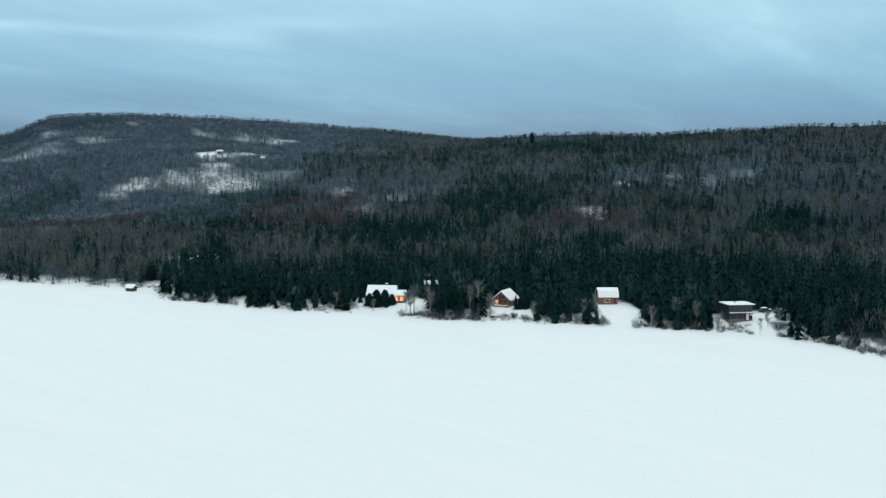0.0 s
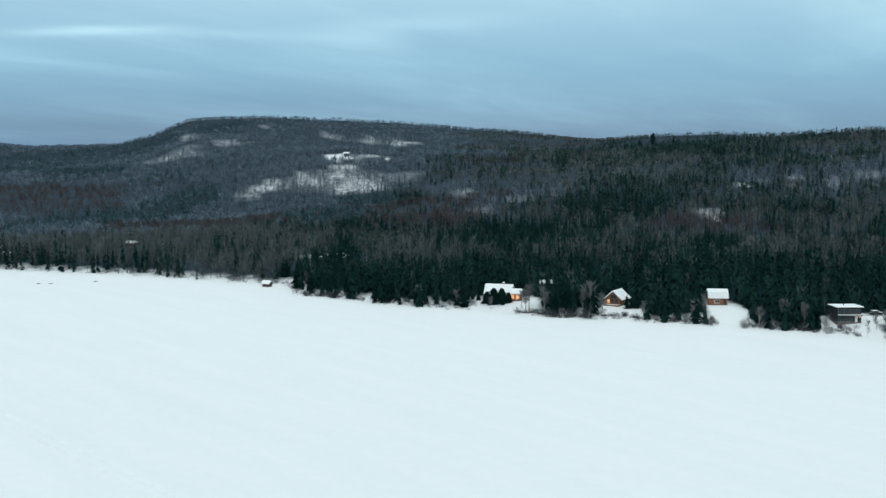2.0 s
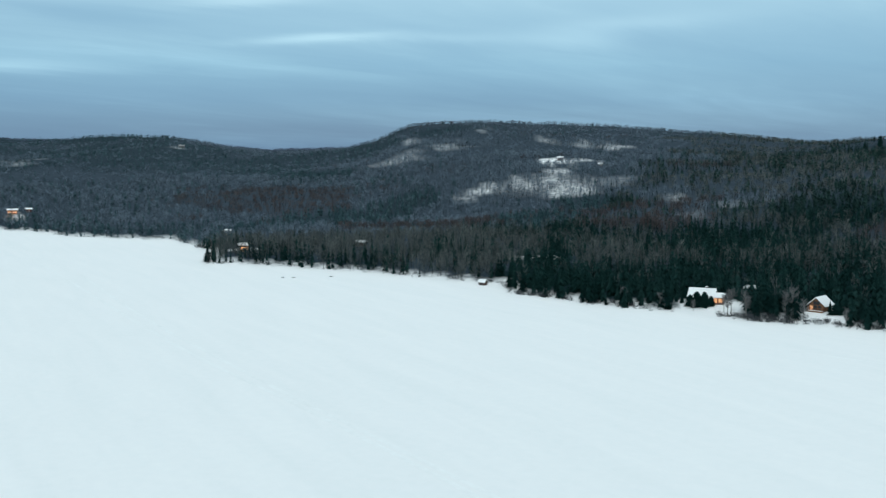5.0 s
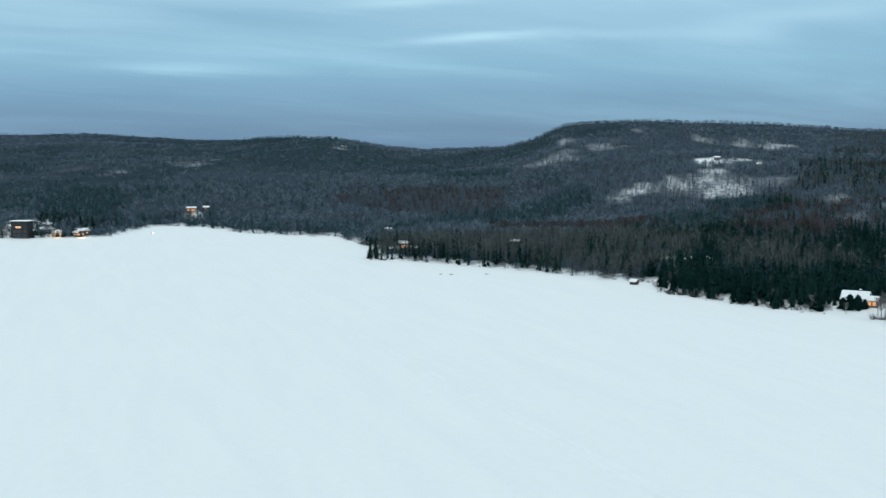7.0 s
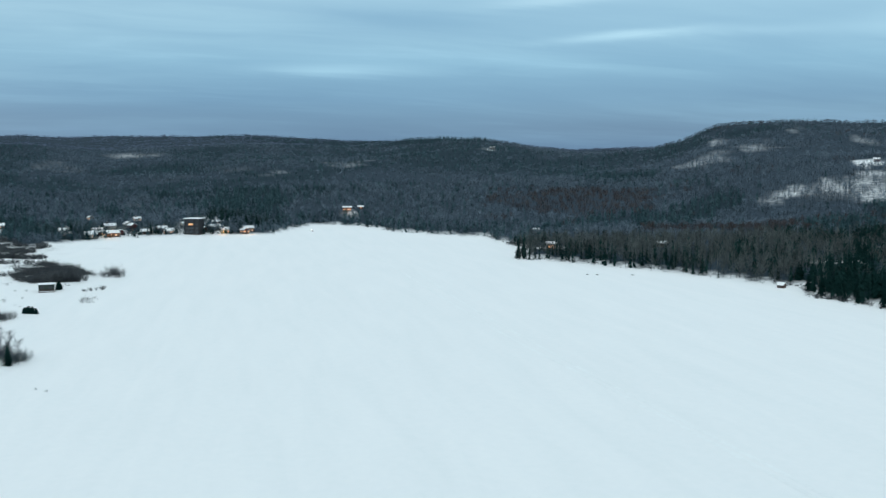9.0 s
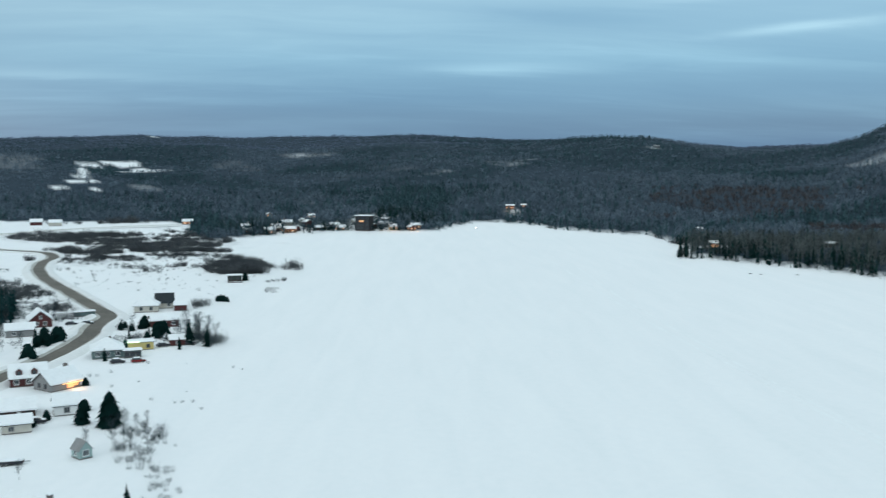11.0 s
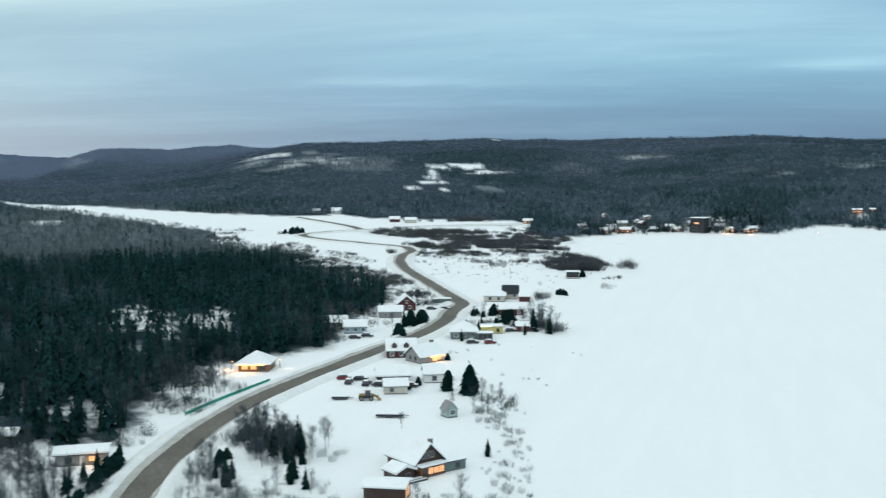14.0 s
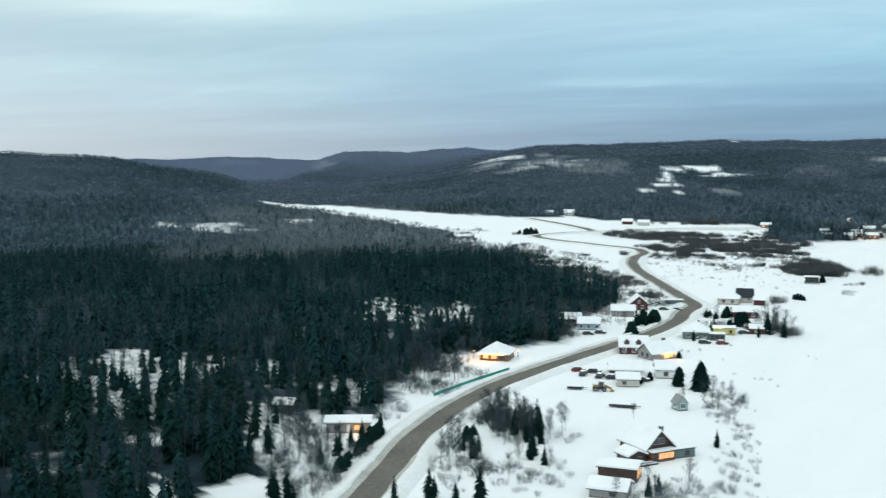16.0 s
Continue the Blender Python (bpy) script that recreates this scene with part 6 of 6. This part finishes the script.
for u, v in ((-7.6, -2.0), (6.8, 1.8)):
    p = part("lamp_post", box_bm(u - 0.08, u + 0.08, v - 0.08, v + 0.08, -0.3, 2.5), TRIM, ora)
    part("yard_lamp", box_bm(u - 0.35, u + 0.35, v - 0.2, v + 0.2, 2.5, 2.8, bevel=0.08), LAMP, p, "bright yard lamp")
lamp(-294.8, 58.6, 1.5, 420)
lamp(-303.0, 56.0, 1.8, 380)
lamp(-297.0, 73.5, 1.8, 90, (1.0, 0.7, 0.5))
cab = house("woodland_cabin", -217.5, 6.8, 80, 10.5, 5.5, 2.6, 0.7, GREY, "grey cabin with snowy low roof and one lit window", over=0.6, snow=0.45, trim=TRIM, windows=[("y-", 2.2, 1.4, 1.1, 1.1, True), ("y-", -2.6, 1.4, 1.2, 1.0, False)], door=("y-", 0.2), category="cabin")
lamp(-212.5, 8.5, 1.3, 90)
house("woodland_shed", -240.0, -8.0, 70, 5.0, 4.0, 2.4, 0.9, DARK_WOOD, "small dark shed with a snow-capped roof in the wood", over=0.4, snow=0.5, category="shed")


# ---- vehicles and yard things ----
def wheel(parent, x, y, r=0.34, w=0.22):
    bm = bmesh.new()
    bmesh.ops.create_cone(bm, cap_ends=True, segments=12, radius1=r, radius2=r, depth=w, matrix=pose(x, y, r, 90, 0, 0))
    t = part("wheel", bm, RUBBER, parent)
    bm = bmesh.new()
    bmesh.ops.create_cone(bm, cap_ends=True, segments=10, radius1=r * 0.55, radius2=r * 0.55, depth=w + 0.03, matrix=pose(x, y, r, 90, 0, 0))
    part("rim", bm, GREY, t)


def car(x, y, turn, paint, label, L=4.5, tall=1.5):
    ob = thing("car", x, y, turn, label, "car", "parked cars")
    part("body", prism_bm([(-L / 2, 0.35), (L / 2, 0.35), (L / 2, 0.75), (L / 2 - 0.15, 0.88), (L * 0.24, 0.98), (-L * 0.42, 1.0), (-L / 2, 0.85)], -0.88, 0.88), paint, ob)
    cabin_ = part("cabin", prism_bm([(-L * 0.40, 0.99), (L * 0.22, 0.97), (L * 0.08, tall), (-L * 0.32, tall)], -0.76, 0.76), GLASS, ob, "dark glass cabin")
    part("snow_cover", box_bm(-L * 0.33, L * 0.09, -0.74, 0.74, tall, tall + 0.22, bevel=0.08), ROOF_SNOW, cabin_, "snow on the car roof")
    part("bonnet_snow", box_bm(L * 0.25, L * 0.48, -0.78, 0.78, 0.93, 1.06, bevel=0.05), ROOF_SNOW, ob)
    for sx in (-0.31, 0.32):
        for sy in (-0.84, 0.84):
            wheel(ob, L * sx, sy)
    for sy in (-0.6, 0.6):
        part("headlight", box_bm(L / 2 - 0.03, L / 2 + 0.02, sy - 0.18, sy + 0.18, 0.6, 0.74), WHITE, ob)
    return ob


def loader(x, y, turn):
    ob = thing("wheel_loader", x, y, turn, "yellow wheel loader capped with snow in the yard", "loader")
    part("chassis", box_bm(-2.4, 1.6, -0.9, 0.9, 0.6, 1.3, bevel=0.1), CAR_DARK, ob)
    part("engine_hood", box_bm(-2.3, -0.6, -0.8, 0.8, 1.3, 2.0, bevel=0.15), CAR_YELLOW, ob)
    c = part("cab", box_bm(-0.6, 0.8, -0.75, 0.75, 1.3, 2.7, bevel=0.1), GLASS, ob)
    part("cab_roof", box_bm(-0.7, 0.9, -0.85, 0.85, 2.7, 2.85), CAR_YELLOW, c)
    part("cab_snow", box_bm(-0.65, 0.85, -0.8, 0.8, 2.85, 3.15, bevel=0.1), ROOF_SNOW, c)
    part("hood_snow", box_bm(-2.2, -0.7, -0.75, 0.75, 2.0, 2.25, bevel=0.1), ROOF_SNOW, ob)
    for sy in (-0.7, 0.7):
        part("lift_arm", prism_bm([(0.8, 1.6), (1.1, 1.8), (3.0, 0.9), (2.9, 0.6)], sy - 0.1, sy + 0.1), CAR_YELLOW, ob)
    part("bucket", prism_bm([(2.7, 0.2), (3.7, 0.15), (3.6, 0.25), (3.0, 0.5), (3.1, 1.1), (2.8, 1.1)], -1.2, 1.2), CAR_YELLOW, ob)
    for sx in (-1.6, 1.0):
        for sy in (-0.95, 0.95):
            wheel(ob, sx, sy, 0.65, 0.45)
    return ob


def trailer(x, y, turn, L=6.5):
    ob = thing("flat_trailer", x, y, turn, "low dark trailer buried under smooth snow", "trailer")
    part("bed", box_bm(-L / 2, L / 2, -1.2, 1.2, 0.45, 0.75), DARK_WOOD, ob)
    part("side_board", box_bm(-L / 2, L / 2, -1.26, -1.2, 0.5, 1.0), CAR_DARK, ob)
    part("snow_load", box_bm(-L / 2 + 0.05, L / 2 - 0.05, -1.17, 1.17, 0.75, 1.25, bevel=0.2), ROOF_SNOW, ob)
    part("drawbar", box_bm(L / 2, L / 2 + 1.4, -0.08, 0.08, 0.5, 0.62), CAR_DARK, ob)
    for sy in (-1.1, 1.1):
        wheel(ob, -0.6, sy, 0.36), wheel(ob, 0.3, sy, 0.36)
    return ob


def snowmobile(x, y, turn):
    ob = thing("snowmobile", x, y, turn, "dark snowmobile on the ice with its headlight on", "snowmobile")
    part("track", box_bm(-1.5, 0.2, -0.22, 0.22, 0.0, 0.35, bevel=0.08), RUBBER, ob)
    part("seat", prism_bm([(-1.5, 0.35), (0.0, 0.35), (0.1, 0.75), (-1.3, 0.7)], -0.2, 0.2), CAR_DARK, ob)
    part("hood", prism_bm([(0.0, 0.3), (1.2, 0.3), (1.1, 0.6), (0.3, 1.0), (0.05, 0.95)], -0.35, 0.35), CAR_RED, ob)
    part("headlight", box_bm(-0.3, 0.3, -0.95, -0.45, 0.7, 1.15, bevel=0.05), LAMP_WHITE, ob, "lit headlight")
    part("windscreen", prism_bm([(0.15, 0.95), (0.4, 0.95), (0.15, 1.3)], -0.25, 0.25), GLASS, ob)
    for sy in (-0.45, 0.45):
        part("ski", box_bm(0.3, 1.7, sy - 0.08, sy + 0.08, 0.0, 0.08, bevel=0.02), CAR_DARK, ob)
    return ob


def garden_lamp(x, y):
    ob = thing("garden_lamp", x, y, 0, "small warm garden lamp on a short dark post", "lamp")
    part("post", tube_bm(0.06, -0.1, 1.2, 8), TRIM, ob)
    part("lantern", tube_bm(0.22, 1.2, 1.62, 8, top=0.16), LAMP, ob, "warm glowing lantern")
    part("cap", tube_bm(0.28, 1.62, 1.8, 8, top=0.05), ROOF_SNOW, ob)


def cargo_sled(x, y, turn):
    ob = thing("cargo_sled", x, y, turn, "low snow-covered cargo sled standing on the lake ice", "sled", "sleds on the ice", sink=0.0)
    part("tub", prism_bm([(-0.8, 0.1), (0.6, 0.1), (0.9, 0.3), (-0.85, 0.3)], -0.36, 0.36), GREY, ob)
    part("snow_load", box_bm(-0.78, 0.75, -0.33, 0.33, 0.3, 0.5, bevel=0.07), ROOF_SNOW, ob)
    for sy in (-0.3, 0.3):
        part("runner", prism_bm([(-0.8, 0.0), (0.8, 0.0), (1.05, 0.22), (0.95, 0.22), (0.75, 0.1), (-0.8, 0.1)], sy - 0.04, sy + 0.04), DARK_WOOD, ob)


garden_lamp(-110.4, 487.3)
for x, y, turn in ((-313.7, 518.6, 20), (-308.3, 520.0, 35), (-292.3, 531.6, -10)):
    cargo_sled(x, y, turn)
LAMP_WHITE = material("white_headlight", (0.95, 0.95, 0.9), 0.4, 0.02, 1.0, 0.3, glow=((1.0, 0.97, 0.88), 12.0))
snowmobile(-688, 668, 40)
lamp(-687.0, 667.0, 1.2, 160, (1.0, 0.95, 0.85))
loader(-246.0, 82.5, 70)
trailer(-250.0, 76.0, 65, 4.5)
trailer(-226.0, 81.5, 62, 7.0)
for x, y, turn, paint, label in ((-268.0, 84.5, 150, CAR_DARK, "dark car under snow at the barn"), (-270.5, 89.0, 62, CAR_DARK, "dark car under snow beside the barn wall"), (-263.5, 88.5, 140, CAR_DARK, "dark car under snow in front of the barn"), (-274.0, 85.0, 70, CAR_RED, "dark red snow-topped car behind the parked cars"), (-260.5, 91.5, 60, CAR_DARK, "dark car under snow beside the annex"), (-339.5, 110.5, 70, CAR_DARK, "dark car parked before the blue house"),
                                 (-341.0, 116.0, 60, CAR_DARK, "dark snow-topped car beside the bush"), (-309.0, 151.0, 72, CAR_RED, "dark red snow-topped car in front of the teal house"),
                                 (-312.0, 145.5, 72, CAR_DARK, "dark car half buried before the teal house"), (-328.5, 169.5, 80, CAR_DARK, "dark car beside the red shed"), (-326.0, 178.0, 75, CAR_DARK, "dark car parked under bare trees"),
                                 (-395.0, 165.0, 60, CAR_DARK, "dark car on the ploughed yard"), (-392.0, 170.0, 60, CAR_DARK, "snow-topped dark car by the road bend"), (38.5, 462.0, 20, CAR_DARK, "dark car beside the flat-roofed house"),
                                 (43.0, 459.5, 25, CAR_DARK, "dark snow-topped car in the drive"), (-255.5, 99.0, 70, CAR_DARK, "dark car beside the cream annex")):
    car(x, y, turn, paint, label)


def mesh_fence(points, h=0.85):
    a0 = points[0]
    ob = thing("mesh_fence", a0[0], a0[1], 0, "long green mesh snow fence beside the road", "fence", sink=0)
    base = float(land(*a0))
    pts = spline(points, 2.6)
    for (ax, ay), (bx, by) in zip(pts, pts[1:]):
        a, b = Vector((ax - a0[0], ay - a0[1], 0)), Vector((bx - a0[0], by - a0[1], 0))
        n = Vector((-(b - a).y, (b - a).x, 0)).normalized() * 0.02
        za, zb = float(land(ax, ay)) - base, float(land(bx, by)) - base
        bm = bmesh.new()
        low = [bm.verts.new(q) for q in (a - n + Vector((0, 0, za + 0.15)), b - n + Vector((0, 0, zb + 0.15)), b + n + Vector((0, 0, zb + 0.15)), a + n + Vector((0, 0, za + 0.15)))]
        top = [bm.verts.new(v.co + Vector((0, 0, h))) for v in low]
        bm.faces.new(low[::-1]), bm.faces.new(top)
        for i in range(4):
            bm.faces.new((low[i], low[(i + 1) % 4], top[(i + 1) % 4], top[i]))
        part("panel", bm, NET, ob)
        part("post", tube_bm(0.05, za - 0.3, za + h + 0.25, 6, a.x, a.y), TRIM, ob)
    return ob


mesh_fence([(-249, 34), (-258, 42), (-267, 50.5), (-280, 64)])


# ---- trees that stand apart ----
def tree_thing(name, shape, x, y, scale, turn, label, leaf, wood, category="tree", group="", wide=1.0):
    v, f, s = shape
    ob = thing(name, x, y, 0, label, category, group)
    ob.matrix_world = ob.matrix_world @ pose(0, 0, 0, 0, 0, turn) @ Matrix.Diagonal((scale * wide, scale * wide, scale, 1))
    for slot, pname, mat in ((1, "trunk", wood), (0, "crown", leaf)):
        tri = f[s == slot]
        if len(tri):
            used, back_ = np.unique(tri, return_inverse=True)
            p = new(pname, raw_mesh(pname, v[used], back_.reshape(-1, 3), [mat], tone=np.full(len(used), 0.35)))
            p.parent = ob
    return ob


grow = random.Random(5)
HEDGE = [(-211 + 2.3 * k + grow.uniform(-0.6, 0.6), 13.0 - 1.0 * k + grow.uniform(-0.7, 0.7), grow.uniform(0.45, 0.85)) for k in range(13)]   # evergreens between the cabin and the road
EXTRA = [(grow.uniform(a, b), grow.uniform(c, d), grow.uniform(0.5, 0.95)) for a, b, c, d, n in ((-229, -210, 42, 50, 30), (-216, -196, 42, 52, 24), (-206, -182, 22, 32, 14), (-205, -176, 14, 42, 12), (-205, -180, -12, 4, 10), (-300, -262, 24, 42, 10), (-345, -332, 86, 104, 6), (-160, -150, 52, 74, 5), (-340, -326, 178, 192, 14), (-300, -266, 34, 50, 16), (-325, -303, 50, 66, 10), (-235, -205, -10, 4, 10), (-375, -360, 168, 178, 4), (-230, -205, 96, 112, 5), (-445, -398, 150, 170, 12), (-372, -352, 118, 132, 5)) for _ in range(n)]
FIR = [conifer_shape(200 + i, 18, 11, 10.0, 2.3, 0.05, True, 0.5) for i in range(3)]
BROAD_FIR = [conifer_shape(210 + i, 20, 18, 8.0, 2.9, 0.05, True, 0.42, 0.42, (0.35, 0.8)) for i in range(2)]
BARE = [bare_shape(220 + i, 8.0, 1.9, 30, 14, thick=0.5) for i in range(4)]
BUSH = [conifer_shape(240 + i, 13, 15, 4.8, 2.5, 0.03, True, 0.4, 0.36) for i in range(3)]
BIRCHES = [bare_shape(230 + i, 8.0, 2.1, 34, 10, thick=1.25) for i in range(4)]
tree_thing("lakeside_fir", BROAD_FIR[0], -241, 111, 1.1, 20, "large full dark fir standing alone on snow", NEEDLES, BARK)
tree_thing("round_fir", BROAD_FIR[1], -247.5, 107, 0.76, 50, "rounded dark fir beside a larger one", NEEDLES, BARK, wide=0.95)
tree_thing("young_fir", FIR[0], -185, 89, 0.44, 10, "small dark fir alone on the snow", NEEDLES, BARK)
FIRS_BEND = [(-352, 156, .7), (-341, 163, .6), (-326, 178, 1.05), (-322, 182.5, .85), (-357, 137, .8), (-354, 140, .7), (-359, 141, .75), (-346, 150, .6), (-344, 146, .55), (-320, 171, .5),
             (-336, 168, .7), (-331, 157, .6)]
FIRS_ROADSIDE = [(-205, 46, .75), (-203, 51, 1.0), (-206, 52.5, .75), (-201, 48, .7), (-209, 47, .6), (-184, 44, .62), (-187, 45.5, .7), (-179.5, 46, .5), (-198, 47, .5), (-194, 33, .5), (-187.4, 31.7, .58), (-290, 80.6, .3), (-212, 46, .5), (-196, 50, .55), (-192, 34, .5), (-188, 32, .6), (-194, 31, .42), (-207, 51, .5), (-212, 50, .55), (-155.6, 9.5, .8), (-166, -12.5, .85), (-168.5, -10, .7), (-171, -13, .65), (-163, -9, .5), (-158.8, 16.8, .85), (-158.7, 26.8, .8), (-163, 18.5, .5),
                 (-159, 22, .5), (-155, 60, .5), (-190, -2, .55), (-196, 2, .6), (-203, 6, .55), (-207, 9, .6), (-212, 14, .65), (-199, 3, .5)]
FIRS_VILLAGE = [(-157, 63, .42), (-318, 144, .5)]
FIRS_SHORE = [(-44.5, 470, .8), (-41.5, 471, .75), (-47, 467.5, .6), (-2.5, 470, .7), (-68, 468, .8), (-66, 474, .9), (-398, 573, 1.1), (-394, 575, .9), (-402, 580, 1.1), (-405, 590, 1.2),
              (-745, 640, 1.5), (-752, 632, 1.4), (-738, 646, 1.3), (-760, 640, 1.5), (-735, 632, 1.2), (-748, 655, 1.4), (-780, 484, 1.4), (-790, 520, 1.2)]
for k, (x, y, s) in enumerate(FIRS_BEND + FIRS_ROADSIDE + FIRS_VILLAGE + FIRS_SHORE):
    if float(road_distance(np.float64(x), np.float64(y))) < 7.5:
        continue
    tree_thing("fir", FIR[k % 3], x, y, s * 0.95, k * 47, "dark green-black fir standing in snow", NEEDLES, BARK, group="firs")
BUSHES_SHORE = [(-97.5, 477.2, 1.35), (-94.4, 476.8, 1.3), (-100.2, 478.2, 1.0), (-104, 482, .5), (-106.5, 483.5, .45), (-109, 485, .42), (-111, 487, .4), (-91.9, 477.8, .85), (-44.6, 469, 1.0), (-42.6, 471, 1.2), (1, 470, .9)]
BUSHES_BEND = [(-867, 225, 0.9), (-861, 228, 1.15), (-860, 231, 1.25), (-859, 235, 1.2), (-863, 240, 1.0), (-876, 234, 1.1), (-875, 238, 1.2), (-874, 242, 0.95), (-862, 222, 0.6),
               (-362, 142, 1.35), (-359, 145, 1.4), (-363, 148, 1.2), (-360, 139.5, .9), (-338, 127, 1.15), (-341, 129, 1.0), (-335.5, 128, .8), (-372, 184, 1.0), (-368, 181, .9), (-350, 178, 1.2), (-353, 181, 1.1), (-356, 184, 1.0), (-415.1, 240.1, .6), (-414.4, 241.3, .72), (-412.9, 243.7, .55), (-345, 176, .8), (-341, 178, .7), (-348, 173, .6),
               (-371, 174, .7), (-374, 177, .6), (-366, 176, .6), (-475, 291, .9), (-480, 294, .8), (-413.6, 242.5, .68), (-411, 118, .8)]
BUSHES_ROADSIDE = [(-204.5, 34, .7), (-206.5, 36, .6), (-201.5, 33, .5)]
BUSHES_VILLAGE = [(-253, 97, .55), (-257, 102, .6), (-260, 113, .7), (-288, 125, .55)]
for k, (x, y, s) in enumerate(BUSHES_SHORE + BUSHES_BEND + BUSHES_ROADSIDE + BUSHES_VILLAGE + HEDGE):
    tree_thing("evergreen_bush", BUSH[k % 3], x, y, s * 0.95, k * 61, "low dark evergreen bush in snow", NEEDLES, BARK, "bush", "evergreen bushes")
BARE_TREES_ROADSIDE = [(-270, 40, 0.92), (-282, 45, 0.96), (-286, 48, 0.98), (-295, 52, 1.03), (-298, 56, 0.96), (-263, 36, 1.02), (-258, 34, 0.71), (-263, 40, 0.86), (-269, 44, 1.03), (-308, 60, 0.93), (-277, 40, 1.02), (-274, 47, 0.74), (-283, 51, 0.86), (-225, -9, 0.79), (-219, -6, 0.89), (-228, -4, 0.9), (-204, -2, 0.7), (-207, -8, 0.78), (-196, 0, 0.8), (-218, 0, 1.02), (-232, -11, 0.97), (-197, -6, 0.76),
                       (-202, 57, 1.0), (-199, 53, .9), (-206, 59, .8), (-222, 42, .8), (-224, 47, .9), (-215, 41, .85), (-228, 50, .8), (-219, 38, .8), (-212, 36, .7), (-195, 26, .9), (-200, 30, .8),
                       (-185, 24, .9), (-178, 30, .7), (-182, 18, .9), (-172, 36, .7), (-176, 46, .6), (-286, 36, 1.1), (-279, 31, 1.0), (-292, 40, 1.1), (-270, 27, 1.0), (-308, 46, 1.2), (-262, 22, 1.0),
                       (-190, -3, .9), (-197, 3, .9), (-186, -9, .8), (-205, -6, 1.0), (-222, -4, 1.0)]
BARE_TREES_VILLAGE = [(-214, 80, .5), (-233, 114, .5), (-236, 118, .45), (36, 437, .8), (33, 438, .7), (48, 425, 1.0), (-270, 70, .4)]
BARE_TREES_BEND = [(-330, 184, 1.3), (-332, 180, 1.4), (-327, 186, 1.2), (-335, 186, 1.1), (-322, 186, 1.0), (-340, 96, 1.2), (-343, 99, 1.1), (-337, 93, 1.1), (-345, 92, 1.2), (-654, 262, .9), (-650, 258, .8),
                   (-658, 268, .9), (-411, 181, .6), (-430, 178, .7)]
BARE_TREES_SHORE = [(-83, 468, 1.15), (-77, 463, 1.2), (-60, 466, 1.3), (-63, 468, 1.0), (-86, 470, .8), (-20, 457, .9), (6, 449, 1.0), (12, 446, .9), (-128, 480, .9), (-56, 459, 1.0), (-84, 465, 1.1), (-41, 455, .8), (-3, 445, .9), (17, 436, .8), (-24, 452, 1.0), (45, 418, .9), (-112, 476, .8), (29, 432, .7), (-98, 471, .6)]
for k, (x, y, s) in enumerate(BARE_TREES_ROADSIDE + BARE_TREES_VILLAGE + BARE_TREES_BEND + BARE_TREES_SHORE + EXTRA):
    birch = y > 435
    if float(road_distance(np.float64(x), np.float64(y))) < 9.0 or float(off_line(np.float64(x), np.float64(y), DRIVE)) < 3.4:
        continue
    tree_thing("bare_tree", (BIRCHES if birch else BARE)[k % 4], x, y, s, k * 77, "pale leafless birch on the snowy shore" if birch else "leafless grey-brown tree standing in snow", BIRCH_TIPS if birch else TWIGS, BIRCH if birch else BARK, group="birches" if birch else "bare trees")

for x, y, s in ((-8, 1326, 1.75), (323, 1270, 1.2), (334, 1268, 0.8), (-24, 1330, 0.9), (16, 1328, 0.8), (-1205, 1640, 0.9), (-1188, 1650, 0.8), (-1226, 1634, 0.8)):
    tree_thing("ridge_pine", BROAD_FIR[0], x, y, s, 40, "tall dark pine standing above the ridge", NEEDLES, BARK, group="ridge pines", wide=0.75)


# the nearest trees of the wood, each a thing of its own
stand = {}
for k, (x, y, s, con) in enumerate(STANDING):
    kind = (bool(con), k % 3)
    m = pose(x, y, float(land(x, y)) - 0.1, 0, 0, k * 53 % 360) @ Matrix.Diagonal((s, s, s, 1))
    if kind not in stand:
        shape = (NEAR_FIRS if con else NEAR_BARE)[k % 3]
        ob = tree_thing("spruce" if con else "hardwood_tree", shape, x, y, 1.0, 0, "dark spruce at the near edge of the wood" if con else "leafless grey hardwood at the wood's edge", NEEDLES if con else WOOD_TWIGS, BARK, group="trees of the near wood")
        ob.matrix_basis = pose(x, y, float(land(x, y)) - 0.1)
        stand[kind] = ob
    else:
        copy_thing(stand[kind], m)
